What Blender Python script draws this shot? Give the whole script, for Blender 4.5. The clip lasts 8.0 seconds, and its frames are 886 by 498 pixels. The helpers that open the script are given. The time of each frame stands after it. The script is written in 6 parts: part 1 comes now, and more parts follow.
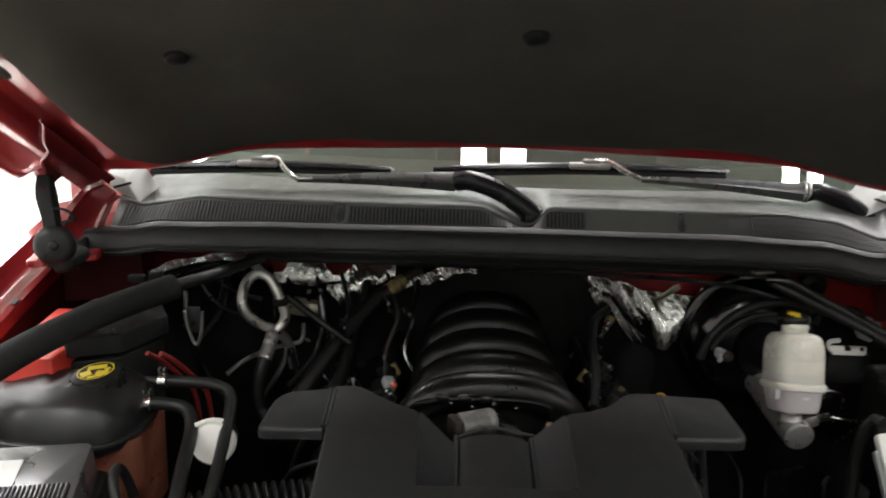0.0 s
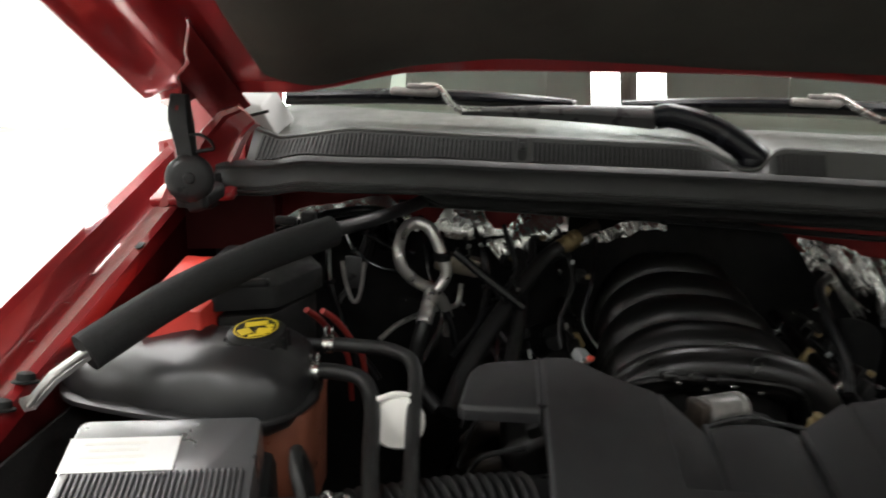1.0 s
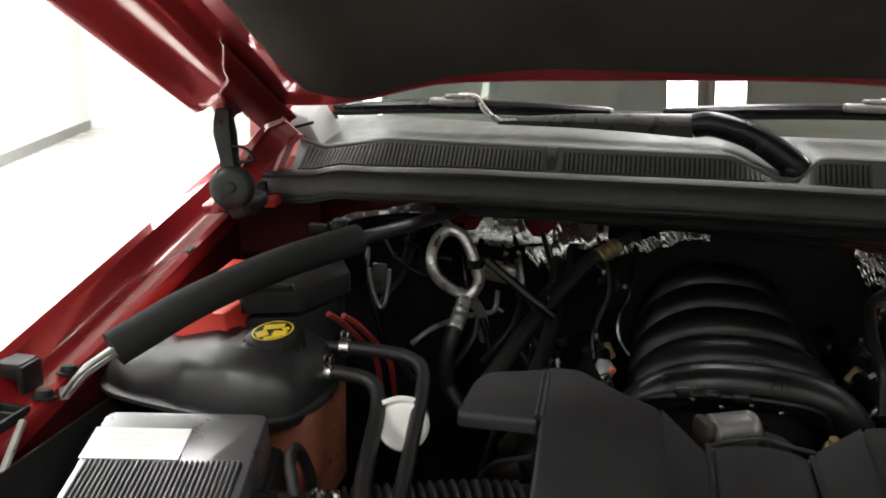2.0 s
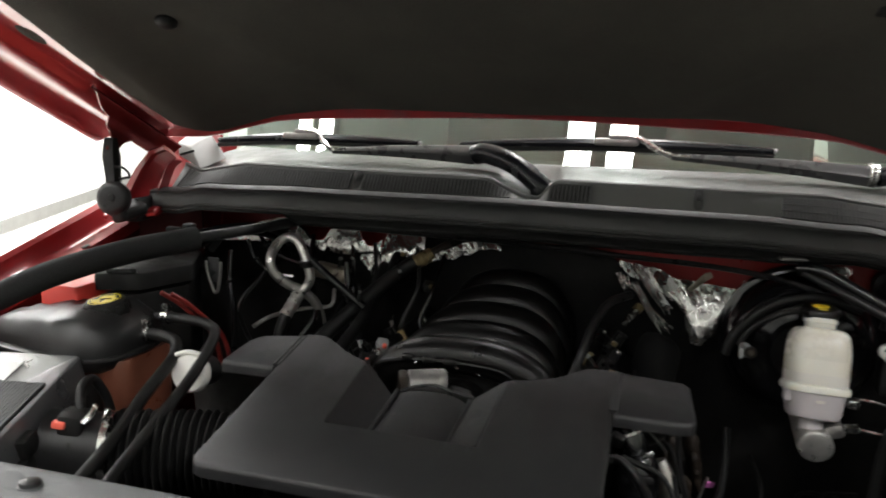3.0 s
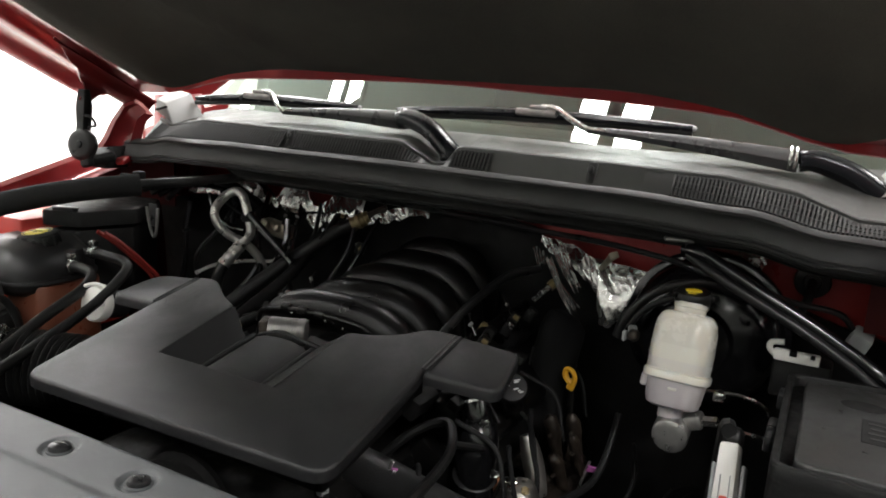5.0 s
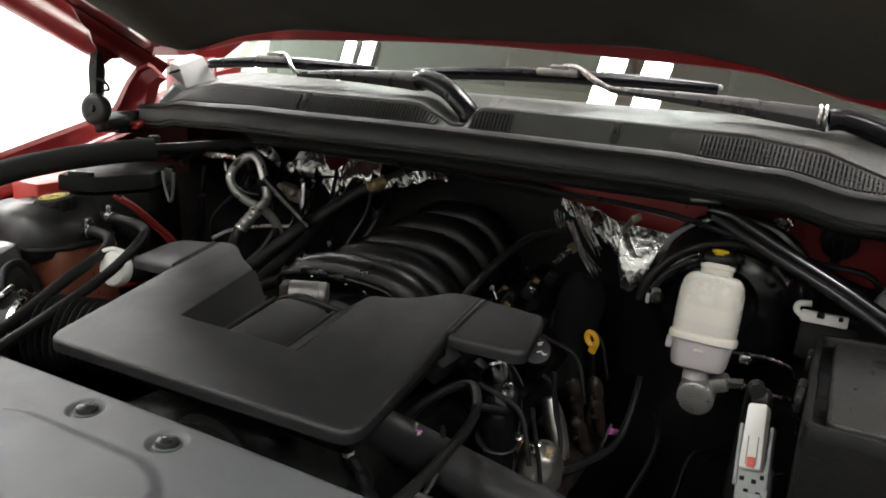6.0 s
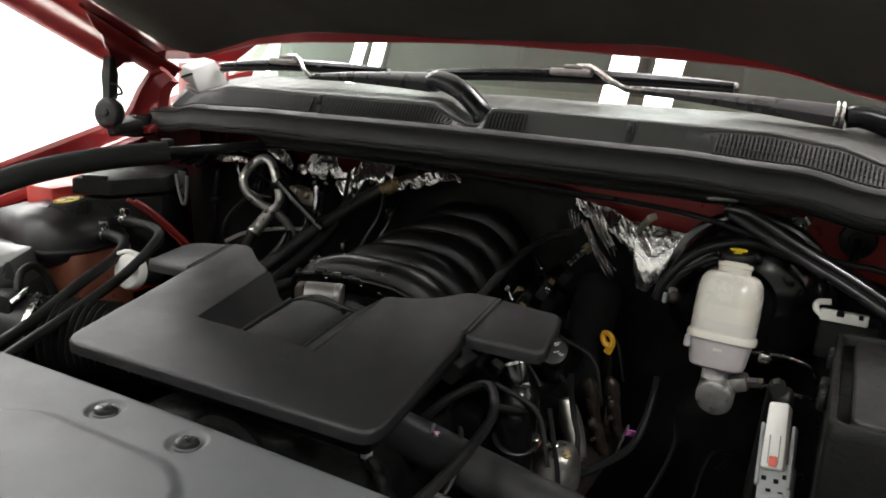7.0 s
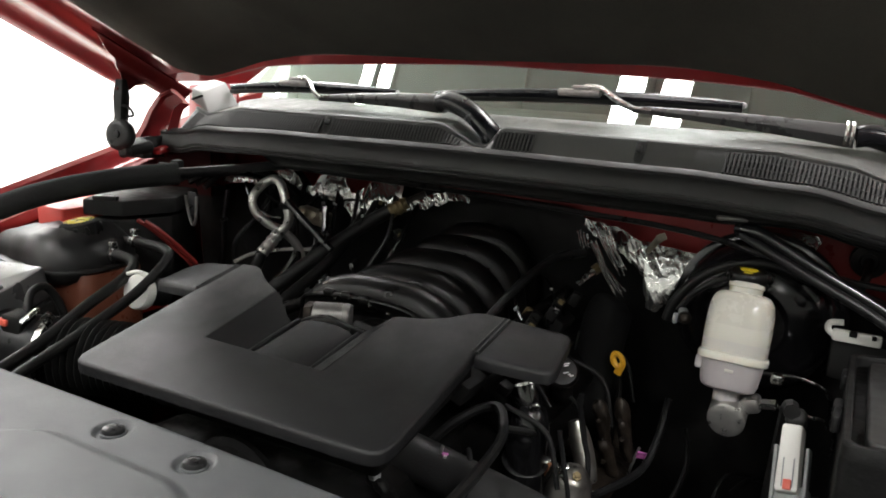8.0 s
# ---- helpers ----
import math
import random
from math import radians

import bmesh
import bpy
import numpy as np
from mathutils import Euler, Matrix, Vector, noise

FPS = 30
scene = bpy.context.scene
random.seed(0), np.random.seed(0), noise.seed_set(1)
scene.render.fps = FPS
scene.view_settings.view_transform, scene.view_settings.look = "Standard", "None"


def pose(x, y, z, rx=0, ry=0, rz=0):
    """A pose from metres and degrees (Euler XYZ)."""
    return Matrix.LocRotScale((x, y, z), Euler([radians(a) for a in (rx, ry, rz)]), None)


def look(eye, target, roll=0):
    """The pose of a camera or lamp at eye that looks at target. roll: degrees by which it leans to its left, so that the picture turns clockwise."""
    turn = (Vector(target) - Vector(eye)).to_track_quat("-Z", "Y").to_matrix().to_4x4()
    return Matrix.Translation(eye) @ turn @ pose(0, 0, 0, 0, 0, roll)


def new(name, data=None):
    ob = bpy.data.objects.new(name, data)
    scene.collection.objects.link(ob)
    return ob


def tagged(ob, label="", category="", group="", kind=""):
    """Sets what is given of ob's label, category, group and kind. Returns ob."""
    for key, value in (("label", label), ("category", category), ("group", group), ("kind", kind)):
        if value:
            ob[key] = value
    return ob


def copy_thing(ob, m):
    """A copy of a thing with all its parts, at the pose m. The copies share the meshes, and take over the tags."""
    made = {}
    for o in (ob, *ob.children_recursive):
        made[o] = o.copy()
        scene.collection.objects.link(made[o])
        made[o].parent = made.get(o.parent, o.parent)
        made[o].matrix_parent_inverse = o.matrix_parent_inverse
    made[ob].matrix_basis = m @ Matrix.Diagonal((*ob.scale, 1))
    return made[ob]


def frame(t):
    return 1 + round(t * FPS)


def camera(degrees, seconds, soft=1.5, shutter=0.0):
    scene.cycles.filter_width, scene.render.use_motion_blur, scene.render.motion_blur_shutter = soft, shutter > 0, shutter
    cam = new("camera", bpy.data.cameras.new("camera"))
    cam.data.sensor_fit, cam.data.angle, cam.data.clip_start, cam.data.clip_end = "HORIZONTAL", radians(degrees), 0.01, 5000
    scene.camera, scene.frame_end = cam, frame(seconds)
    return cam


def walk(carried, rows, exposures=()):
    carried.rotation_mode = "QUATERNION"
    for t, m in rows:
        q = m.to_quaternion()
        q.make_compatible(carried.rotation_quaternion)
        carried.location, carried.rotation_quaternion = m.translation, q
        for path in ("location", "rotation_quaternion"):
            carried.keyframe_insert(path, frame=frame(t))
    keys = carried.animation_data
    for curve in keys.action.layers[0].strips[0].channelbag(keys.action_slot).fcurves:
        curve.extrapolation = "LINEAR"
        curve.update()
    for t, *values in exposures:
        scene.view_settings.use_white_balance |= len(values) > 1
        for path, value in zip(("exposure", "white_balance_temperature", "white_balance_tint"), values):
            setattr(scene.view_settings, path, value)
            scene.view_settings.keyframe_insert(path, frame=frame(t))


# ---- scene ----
cam = camera(59.3, 8.0, soft=1.8, shutter=0.3)
PATH = [
    (0, (-0.019, -0.08, 1.615), (-0.036, 1.868, 1.164), 1.7),
    (0.5, (-0.148, 0.027, 1.536), (-0.185, 1.971, 1.068), 2.0),
    (1, (-0.261, 0.127, 1.504), (-0.366, 2.059, 1.0), 2.6),
    (1.2, (-0.326, 0.181, 1.468), (-0.396, 2.124, 1.0), 3.5),
    (2.3, (0.027, 0.084, 1.553), (-0.559, 1.922, 1.025), 0.1),
    (2.5, (0.146, 0.053, 1.558), (-0.516, 1.872, 1.055), -0.1),
    (3, (0.38, -0.044, 1.527), (-0.221, 1.822, 1.129), 1.3),
    (3.5, (0.579, -0.07, 1.519), (-0.096, 1.779, 1.164), 1.9),
    (4, (0.739, 0.042, 1.509), (-0.147, 1.802, 1.167), 1.6),
    (4.5, (0.777, 0.087, 1.501), (-0.161, 1.815, 1.132), 2.6),
    (5, (0.762, 0.096, 1.499), (-0.157, 1.818, 1.063), 3.5),
    (6.5, (0.733, 0.095, 1.479), (-0.194, 1.789, 0.958), 3.0),
    (7, (0.727, 0.092, 1.476), (-0.214, 1.784, 0.974), 2.7),
    (7.5, (0.721, 0.088, 1.469), (-0.231, 1.784, 1.003), 2.7),
    (8, (0.726, 0.093, 1.474), (-0.242, 1.784, 1.024), 2.5),
]
walk(cam, [(t, look(eye, target, roll)) for t, eye, target, roll in PATH],
     exposures=[(0.0, -0.08), (1.0, -0.04), (2.5, -0.03), (4.0, -0.10), (5.0, -0.08), (6.5, 0.0), (8.0, 0.0)])

# ---------------------------------------------------------------- world and lamps
world = bpy.data.worlds.new("showroom")
scene.world = world
world.use_nodes = True
world.node_tree.nodes["Background"].inputs["Color"].default_value = (0.9, 0.95, 1.0, 1)
world.node_tree.nodes["Background"].inputs["Strength"].default_value = 0.003
CEILING = 3.0
PANEL = (0.140, 1.25)     # one lamp panel; two side by side make a fixture
GAP = 0.112               # from the fixture's middle to a panel's middle
FIXTURES = [(0.115, 2.155, 40), (-1.88, 2.56, 60), (2.17, 2.45, 60), (-3.76, 2.24, 130), (3.97, 2.24, 40),
            (0.105, -0.78, 42), (-1.83, -0.78, 42), (2.05, -0.78, 62), (-3.76, -0.78, 60), (0.105, -4.8, 10), (-1.83, -4.8, 10), (2.05, -4.8, 10),
            (-3.76, 5.6, 130), (0.105, 5.9, 40), (2.05, 5.9, 40), (-5.3, 8.6, 130), (-1.83, 8.9, 60), (-5.3, 5.2, 130)]
for fx, fy, power in FIXTURES:
    lamp = bpy.data.lights.new("panel_lamp", "AREA")
    lamp.shape, lamp.size, lamp.size_y, lamp.energy, lamp.color = "RECTANGLE", PANEL[0], PANEL[1], power / 2, (1.0, 0.985, 0.985)
    for side in (-1, 1):
        new("panel_lamp", lamp).matrix_world = pose(fx + side * GAP, fy, CEILING - 0.035)
scene.view_settings.exposure = 0.0

# ---------------------------------------------------------------- small tools
MIRROR = 0.095          # x of the truck's middle plane


def soft_edges(bm, angle=38):
    bmesh.ops.recalc_face_normals(bm, faces=bm.faces)
    for f in bm.faces:
        f.smooth = True
    for e in bm.edges:
        if len(e.link_faces) == 2 and e.calc_face_angle(0) > radians(angle):
            e.smooth = False


def part(name, bm, material, parent=None, label="", keep=False):
    """Links a bmesh as one mesh object, under a thing or a part."""
    if not keep:
        soft_edges(bm)
    me = bpy.data.meshes.new(name)
    bm.to_mesh(me)
    bm.free()
    me.materials.append(material)
    ob = new(name, me)
    if parent:
        ob.parent = parent
        ob.matrix_parent_inverse = parent.matrix_world.inverted()
    if label:
        ob["label"] = label
    return ob


def thing(name, label, category, group="", kind="", at=(0, 0, 0)):
    ob = new(name)
    ob.empty_display_size = 0.02
    ob.matrix_world = Matrix.Translation(at)
    return tagged(ob, label, category, group, kind)


def join(*parts):
    """One bmesh out of several."""
    out = bmesh.new()
    for bm in parts:
        me = bpy.data.meshes.new("t")
        bm.to_mesh(me)
        out.from_mesh(me)
        bm.free()
        bpy.data.meshes.remove(me)
    return out


def move(bm, m):
    bmesh.ops.transform(bm, matrix=m, verts=bm.verts)
    return bm


def rbox(sx, sy, sz, b=0.004, seg=2, at=(0, 0, 0), rot=(0, 0, 0), taper=1.0):
    """A box with rounded edges; taper narrows its top."""
    bm = bmesh.new()
    bmesh.ops.create_cube(bm, size=1)
    for v in bm.verts:
        k = taper if v.co.z > 0 else 1
        v.co = (v.co.x * sx * k, v.co.y * sy * k, v.co.z * sz)
    if b:
        bmesh.ops.bevel(bm, geom=bm.edges[:], offset=min(b, 0.45 * min(sx, sy, sz)), segments=seg, profile=0.5, affect="EDGES")
    return move(bm, pose(*at, *rot))


def smooth_path(pts, res=6):
    """Catmull-Rom through the points."""
    p = [Vector(q) for q in pts]
    if len(p) < 3:
        return p
    p = [p[0] * 2 - p[1]] + p + [p[-1] * 2 - p[-2]]
    out = []
    for i in range(1, len(p) - 2):
        a, b, c, d = p[i - 1:i + 3]
        for k in range(res):
            t = k / res
            out.append(0.5 * ((2 * b) + (c - a) * t + (2 * a - 5 * b + 4 * c - d) * t * t + (3 * b - a - 3 * c + d) * t ** 3))
    out.append(p[-2])
    return out


def tube(pts, r, n=10, res=6, rings=None, flat=1.0):
    """A round bar along a smooth path. rings(i, count) scales the radius."""
    path = smooth_path(pts, res)
    bm = bmesh.new()
    last, up = None, None
    count = len(path)
    for i, p in enumerate(path):
        d = (path[min(i + 1, count - 1)] - path[max(i - 1, 0)]).normalized()
        if up is None:
            up = d.orthogonal().normalized()
        up = (up - d * up.dot(d)).normalized()
        side = d.cross(up)
        k = r * (rings(i, count) if rings else 1)
        ring = [bm.verts.new(p + (up * math.cos(a) * flat + side * math.sin(a)) * k) for a in [2 * math.pi * j / n for j in range(n)]]
        if last:
            for j in range(n):
                bm.faces.new((last[j], last[(j + 1) % n], ring[(j + 1) % n], ring[j]))
        else:
            bm.faces.new(ring[::-1])
        last = ring
    bm.faces.new(last)
    return bm


def bellows(pts, r, turns, depth=0.12, n=20):
    """A ribbed hose."""
    per = 6
    path = smooth_path(pts, 8)
    length = [0]
    for a, b in zip(path, path[1:]):
        length.append(length[-1] + (b - a).length)
    fine = []
    steps = turns * per
    for i in range(steps + 1):
        s = length[-1] * i / steps
        k = max(0, min(len(path) - 2, next((j for j in range(len(length) - 1) if length[j + 1] >= s), len(path) - 2)))
        t = (s - length[k]) / max(1e-9, length[k + 1] - length[k])
        fine.append(path[k].lerp(path[k + 1], t))
    return tube(fine, r, n, 1, lambda i, c: 1 - depth * (0.5 - 0.5 * math.cos(2 * math.pi * i / per)) ** 1.5)


def lathe(profile, n=24, m=Matrix(), sx=1.0, sy=1.0, power=2.0):
    """Turned shape from (radius, height) pairs; power above 2 squares it off."""
    bm = bmesh.new()
    rows = []
    for r, z in profile:
        ring = []
        for j in range(n):
            a = 2 * math.pi * j / n
            c, s = math.cos(a), math.sin(a)
            k = (abs(c) ** power + abs(s) ** power) ** (-1 / power)
            ring.append(bm.verts.new((r * k * c * sx, r * k * s * sy, z)))
        rows.append(ring)
    for a, b in zip(rows, rows[1:]):
        for j in range(n):
            bm.faces.new((a[j], a[(j + 1) % n], b[(j + 1) % n], b[j]))
    bm.faces.new(rows[0][::-1])
    bm.faces.new(rows[-1])
    return move(bm, m)


def prism(outline, low, high, bevel=0.0, seg=2):
    """A plate with that outline; low and high are heights or functions of (x, y)."""
    lo = low if callable(low) else (lambda x, y: low)
    hi = high if callable(high) else (lambda x, y: high)
    bm = bmesh.new()
    a = [bm.verts.new((x, y, lo(x, y))) for x, y in outline]
    b = [bm.verts.new((x, y, hi(x, y))) for x, y in outline]
    n = len(outline)
    bm.faces.new(a[::-1])
    top = bm.faces.new(b)
    for i in range(n):
        bm.faces.new((a[i], a[(i + 1) % n], b[(i + 1) % n], b[i]))
    bmesh.ops.recalc_face_normals(bm, faces=bm.faces)
    if bevel:
        bmesh.ops.bevel(bm, geom=list(top.edges), offset=bevel, segments=seg, profile=0.5, affect="EDGES")
    return bm


def rounded(points, radius, seg=4):
    """A 2D outline with its corners rounded; radius is a number or one per corner."""
    out = []
    n = len(points)
    for i, p in enumerate(points):
        r = radius[i] if isinstance(radius, (list, tuple)) else radius
        p, a, b = Vector(p), Vector(points[i - 1]), Vector(points[(i + 1) % n])
        if r <= 0:
            out.append(tuple(p))
            continue
        u, v = (a - p), (b - p)
        r = min(r, 0.45 * u.length, 0.45 * v.length)
        s, e = p + u.normalized() * r, p + v.normalized() * r
        for k in range(seg + 1):
            t = k / seg
            out.append(tuple(s * (1 - t) ** 2 + p * 2 * t * (1 - t) + e * t * t))
    return out


def loft(rows, closed=True, caps=True):
    """A skin over rows of points, all of one length."""
    bm = bmesh.new()
    vs = [[bm.verts.new(p) for p in row] for row in rows]
    n = len(vs[0])
    for a, b in zip(vs, vs[1:]):
        for j in range(n if closed else n - 1):
            bm.faces.new((a[j], a[(j + 1) % n], b[(j + 1) % n], b[j]))
    if closed and caps:
        bm.faces.new(vs[0][::-1])
        bm.faces.new(vs[-1])
    return bm


def sheet(fn, us, vs, thick=0.0):
    """A curved panel from a function of (u, v), with a back at a distance."""
    front = [[Vector(fn(u, v)) for u in us] for v in vs]
    if not thick:
        return loft(front, closed=False)
    bm = loft(front, closed=False)
    bmesh.ops.recalc_face_normals(bm, faces=bm.faces)
    bmesh.ops.solidify(bm, geom=bm.faces[:], thickness=thick)
    return bm


def span(a, b, n):
    return [a + (b - a) * i / n for i in range(n + 1)]


def glide(table, x):
    """Value at x from (x, value) pairs, eased between them."""
    if x <= table[0][0]:
        return table[0][1]
    for (a, va), (b, vb) in zip(table, table[1:]):
        if x <= b:
            t = (x - a) / (b - a)
            t = t * t * (3 - 2 * t)
            return va + (vb - va) * t
    return table[-1][1]


def ramp(table, x):
    """Value at x from (x, value) pairs, straight between them."""
    for (a, va), (b, vb) in zip(table, table[1:]):
        if x <= b:
            return va + (vb - va) * max(0, (x - a) / (b - a))
    return table[-1][1]


# ---------------------------------------------------------------- materials
def material(name, color, rough=0.5, metal=0.0, grain=0.0, grain_size=200.0, bump=0.0, bump_size=400.0, stain=0.0, stain_size=12.0,
             coat=0.0, coat_rough=0.05, second=None, spec=0.5, flakes=False, rough_vary=0.0, glow=None, through_light=0.0):
    """A procedural surface: colour varied at two scales, uneven gloss and fine relief."""
    m = bpy.data.materials.new(name)
    m.use_nodes = True
    nt = m.node_tree
    b = nt.nodes["Principled BSDF"]
    b.inputs["Roughness"].default_value = rough
    b.inputs["Metallic"].default_value = metal
    b.inputs["Specular IOR Level"].default_value = spec
    b.inputs["Coat Weight"].default_value = coat
    b.inputs["Coat Roughness"].default_value = coat_rough
    co = nt.nodes.new("ShaderNodeTexCoord")
    link = nt.links.new

    def wave(size, detail, rough_=0.6):
        t = nt.nodes.new("ShaderNodeTexNoise")
        t.inputs["Scale"].default_value, t.inputs["Detail"].default_value, t.inputs["Roughness"].default_value = size, detail, rough_
        link(co.outputs["Object"], t.inputs["Vector"])
        return t

    c2 = second or tuple(min(1, c * 1.9 + 0.01) for c in color)
    base = nt.nodes.new("ShaderNodeRGB")
    base.outputs[0].default_value = (*color, 1)
    out = base.outputs[0]
    for amount, size, detail in ((stain, stain_size, 6), (grain, grain_size, 3)):
        if amount:
            t = wave(size, detail)
            ramp = nt.nodes.new("ShaderNodeMapRange")
            ramp.inputs[1].default_value, ramp.inputs[2].default_value = 0.35, 0.75
            ramp.inputs[3].default_value, ramp.inputs[4].default_value = 0, amount
            link(t.outputs["Fac"], ramp.inputs[0])
            mix = nt.nodes.new("ShaderNodeMix")
            mix.data_type = "RGBA"
            link(ramp.outputs[0], mix.inputs[0])
            link(out, mix.inputs[6])
            mix.inputs[7].default_value = (*c2, 1)
            out = mix.outputs[2]
    link(out, b.inputs["Base Color"])
    if rough_vary:
        t = wave(stain_size * 2.3, 5)
        ramp = nt.nodes.new("ShaderNodeMapRange")
        ramp.inputs[1].default_value, ramp.inputs[2].default_value = 0.3, 0.7
        ramp.inputs[3].default_value, ramp.inputs[4].default_value = max(0.02, rough - rough_vary), min(1, rough + rough_vary)
        link(t.outputs["Fac"], ramp.inputs[0])
        link(ramp.outputs[0], b.inputs["Roughness"])
    if bump:
        t = wave(bump_size, 4)
        bp = nt.nodes.new("ShaderNodeBump")
        bp.inputs["Strength"].default_value = bump
        bp.inputs["Distance"].default_value = 0.002
        link(t.outputs["Fac"], bp.inputs["Height"])
        link(bp.outputs[0], b.inputs["Normal"])
    if through_light:
        b.inputs["Subsurface Weight"].default_value = through_light
        b.inputs["Subsurface Radius"].default_value = (0.02, 0.016, 0.012)
        b.inputs["Subsurface Scale"].default_value = 0.6
    if glow:
        b.inputs["Emission Color"].default_value = (*glow[:3], 1)
        b.inputs["Emission Strength"].default_value = glow[3]
    return m


def foil_material():
    m = material("crinkled_foil", (0.50, 0.49, 0.475), 0.24, 0.94, stain=0.6, stain_size=16, second=(0.30, 0.29, 0.28), rough_vary=0.10)
    nt = m.node_tree
    b = nt.nodes["Principled BSDF"]
    co = nt.nodes.new("ShaderNodeTexCoord")
    v = nt.nodes.new("ShaderNodeTexVoronoi")
    v.feature = "F1"
    v.inputs["Scale"].default_value = 75
    nt.links.new(co.outputs["Object"], v.inputs["Vector"])
    n = nt.nodes.new("ShaderNodeTexNoise")
    n.inputs["Scale"].default_value, n.inputs["Detail"].default_value = 90, 5
    nt.links.new(co.outputs["Object"], n.inputs["Vector"])
    add = nt.nodes.new("ShaderNodeMath")
    nt.links.new(v.outputs["Distance"], add.inputs[0])
    nt.links.new(n.outputs["Fac"], add.inputs[1])
    bp = nt.nodes.new("ShaderNodeBump")
    bp.inputs["Strength"].default_value, bp.inputs["Distance"].default_value = 0.24, 0.0036
    nt.links.new(add.outputs[0], bp.inputs["Height"])
    nt.links.new(bp.outputs[0], b.inputs["Normal"])
    return m


def glass_material():
    m = bpy.data.materials.new("windshield_glass")
    m.use_nodes = True
    nt = m.node_tree
    nt.nodes.clear()
    o = nt.nodes.new("ShaderNodeOutputMaterial")
    mix = nt.nodes.new("ShaderNodeMixShader")
    fr = nt.nodes.new("ShaderNodeFresnel")
    fr.inputs["IOR"].default_value = 2.0
    tr = nt.nodes.new("ShaderNodeBsdfTransparent")
    tr.inputs["Color"].default_value = (0.66, 0.76, 0.68, 1)
    gl = nt.nodes.new("ShaderNodeBsdfGlossy")
    gl.inputs["Roughness"].default_value = 0.012
    gl.inputs["Color"].default_value = (0.9, 1.0, 0.94, 1)
    nt.links.new(fr.outputs[0], mix.inputs[0])
    nt.links.new(tr.outputs[0], mix.inputs[1])
    nt.links.new(gl.outputs[0], mix.inputs[2])
    nt.links.new(mix.outputs[0], o.inputs["Surface"])
    return m


RED = material("red_metallic_paint", (0.23, 0.009, 0.011), 0.34, 0.25, grain=0.25, grain_size=900, second=(0.31, 0.02, 0.024), coat=1.0, coat_rough=0.04, stain=0.1)
RED.node_tree.nodes["Principled BSDF"].inputs["Coat IOR"].default_value = 1.65
RED_RAW = material("red_undercoat_paint", (0.27, 0.011, 0.010), 0.42, 0.1, stain=0.35, stain_size=9, second=(0.24, 0.014, 0.012), rough_vary=0.15, bump=0.08)
# Body red taken nearly to black: shade below the rail is in the colour.
RED_DEEP_SHADE = material("shade_darkened_inner_red", (0.045, 0.004, 0.004), 0.55, 0.1, stain=0.5, stain_size=12, second=(0.025, 0.003, 0.003), rough_vary=0.1, spec=0.15)
# Same red as the body, darkened: the hinge's shade is in the colour.
RED_SHADE = material("shade_darkened_hinge_red", (0.11, 0.008, 0.008), 0.5, 0.1, stain=0.5, stain_size=25, second=(0.07, 0.006, 0.005), rough_vary=0.1, spec=0.12)
FELT = material("black_hood_felt", (0.036, 0.034, 0.029), 0.95, 0, grain=0.6, grain_size=700, stain=0.5, stain_size=5, second=(0.078, 0.073, 0.060), bump=0.9, bump_size=500, spec=0.15)
GRAIN = material("textured_black_plastic", (0.0105, 0.0105, 0.0110), 0.40, 0, grain=0.4, grain_size=800, stain=0.35, stain_size=7, second=(0.0155, 0.0155, 0.0165), bump=0.30, bump_size=1400, rough_vary=0.10, spec=0.30)
SHROUD = material("grey_black_shroud_plastic", (0.074, 0.077, 0.079), 0.44, 0, grain=0.4, grain_size=900, stain=0.3, stain_size=6, second=(0.098, 0.103, 0.108), bump=0.3, bump_size=1500, rough_vary=0.08, spec=0.38)
SATIN = material("satin_black_plastic", (0.010, 0.010, 0.0105), 0.36, 0, grain=0.3, stain=0.4, stain_size=14, second=(0.026, 0.026, 0.026), bump=0.12, bump_size=120, rough_vary=0.14, spec=0.28)
MATTE = material("matte_black_plastic", (0.007, 0.007, 0.007), 0.6, 0, grain=0.3, stain=0.5, stain_size=16, second=(0.016, 0.016, 0.015), bump=0.2, bump_size=300, rough_vary=0.15, spec=0.2)
RUBBER = material("black_rubber", (0.0065, 0.0065, 0.0065), 0.46, 0, stain=0.5, stain_size=20, second=(0.015, 0.015, 0.0145), bump=0.2, bump_size=500, rough_vary=0.12, spec=0.28)
FOAM = material("black_fabric_sleeve", (0.010, 0.010, 0.010), 0.85, 0, grain=0.6, grain_size=900, second=(0.04, 0.04, 0.04), bump=0.6, bump_size=900, spec=0.2)
SOCK = material("dull_black_sock", (0.0035, 0.0035, 0.0035), 0.9, 0, grain=0.6, grain_size=900, second=(0.010, 0.010, 0.010), bump=0.6, bump_size=900, spec=0.15)
GLOSS = material("gloss_black_paint", (0.004, 0.004, 0.0045), 0.16, 0, stain=0.4, stain_size=10, second=(0.009, 0.009, 0.009), bump=0.04, bump_size=40, rough_vary=0.08)
COWL = material("weathered_cowl_plastic", (0.055, 0.055, 0.053), 0.40, 0, spec=0.65, grain=0.4, grain_size=700, stain=0.5, stain_size=8, second=(0.082, 0.082, 0.078), bump=0.3, bump_size=1000, rough_vary=0.12)
SEAL = material("dark_seal_plastic", (0.0119, 0.0121, 0.0119), 0.55, 0, grain=0.3, grain_size=500, stain=0.5, stain_size=9, second=(0.027, 0.027, 0.026), bump=0.2, bump_size=800, rough_vary=0.1)
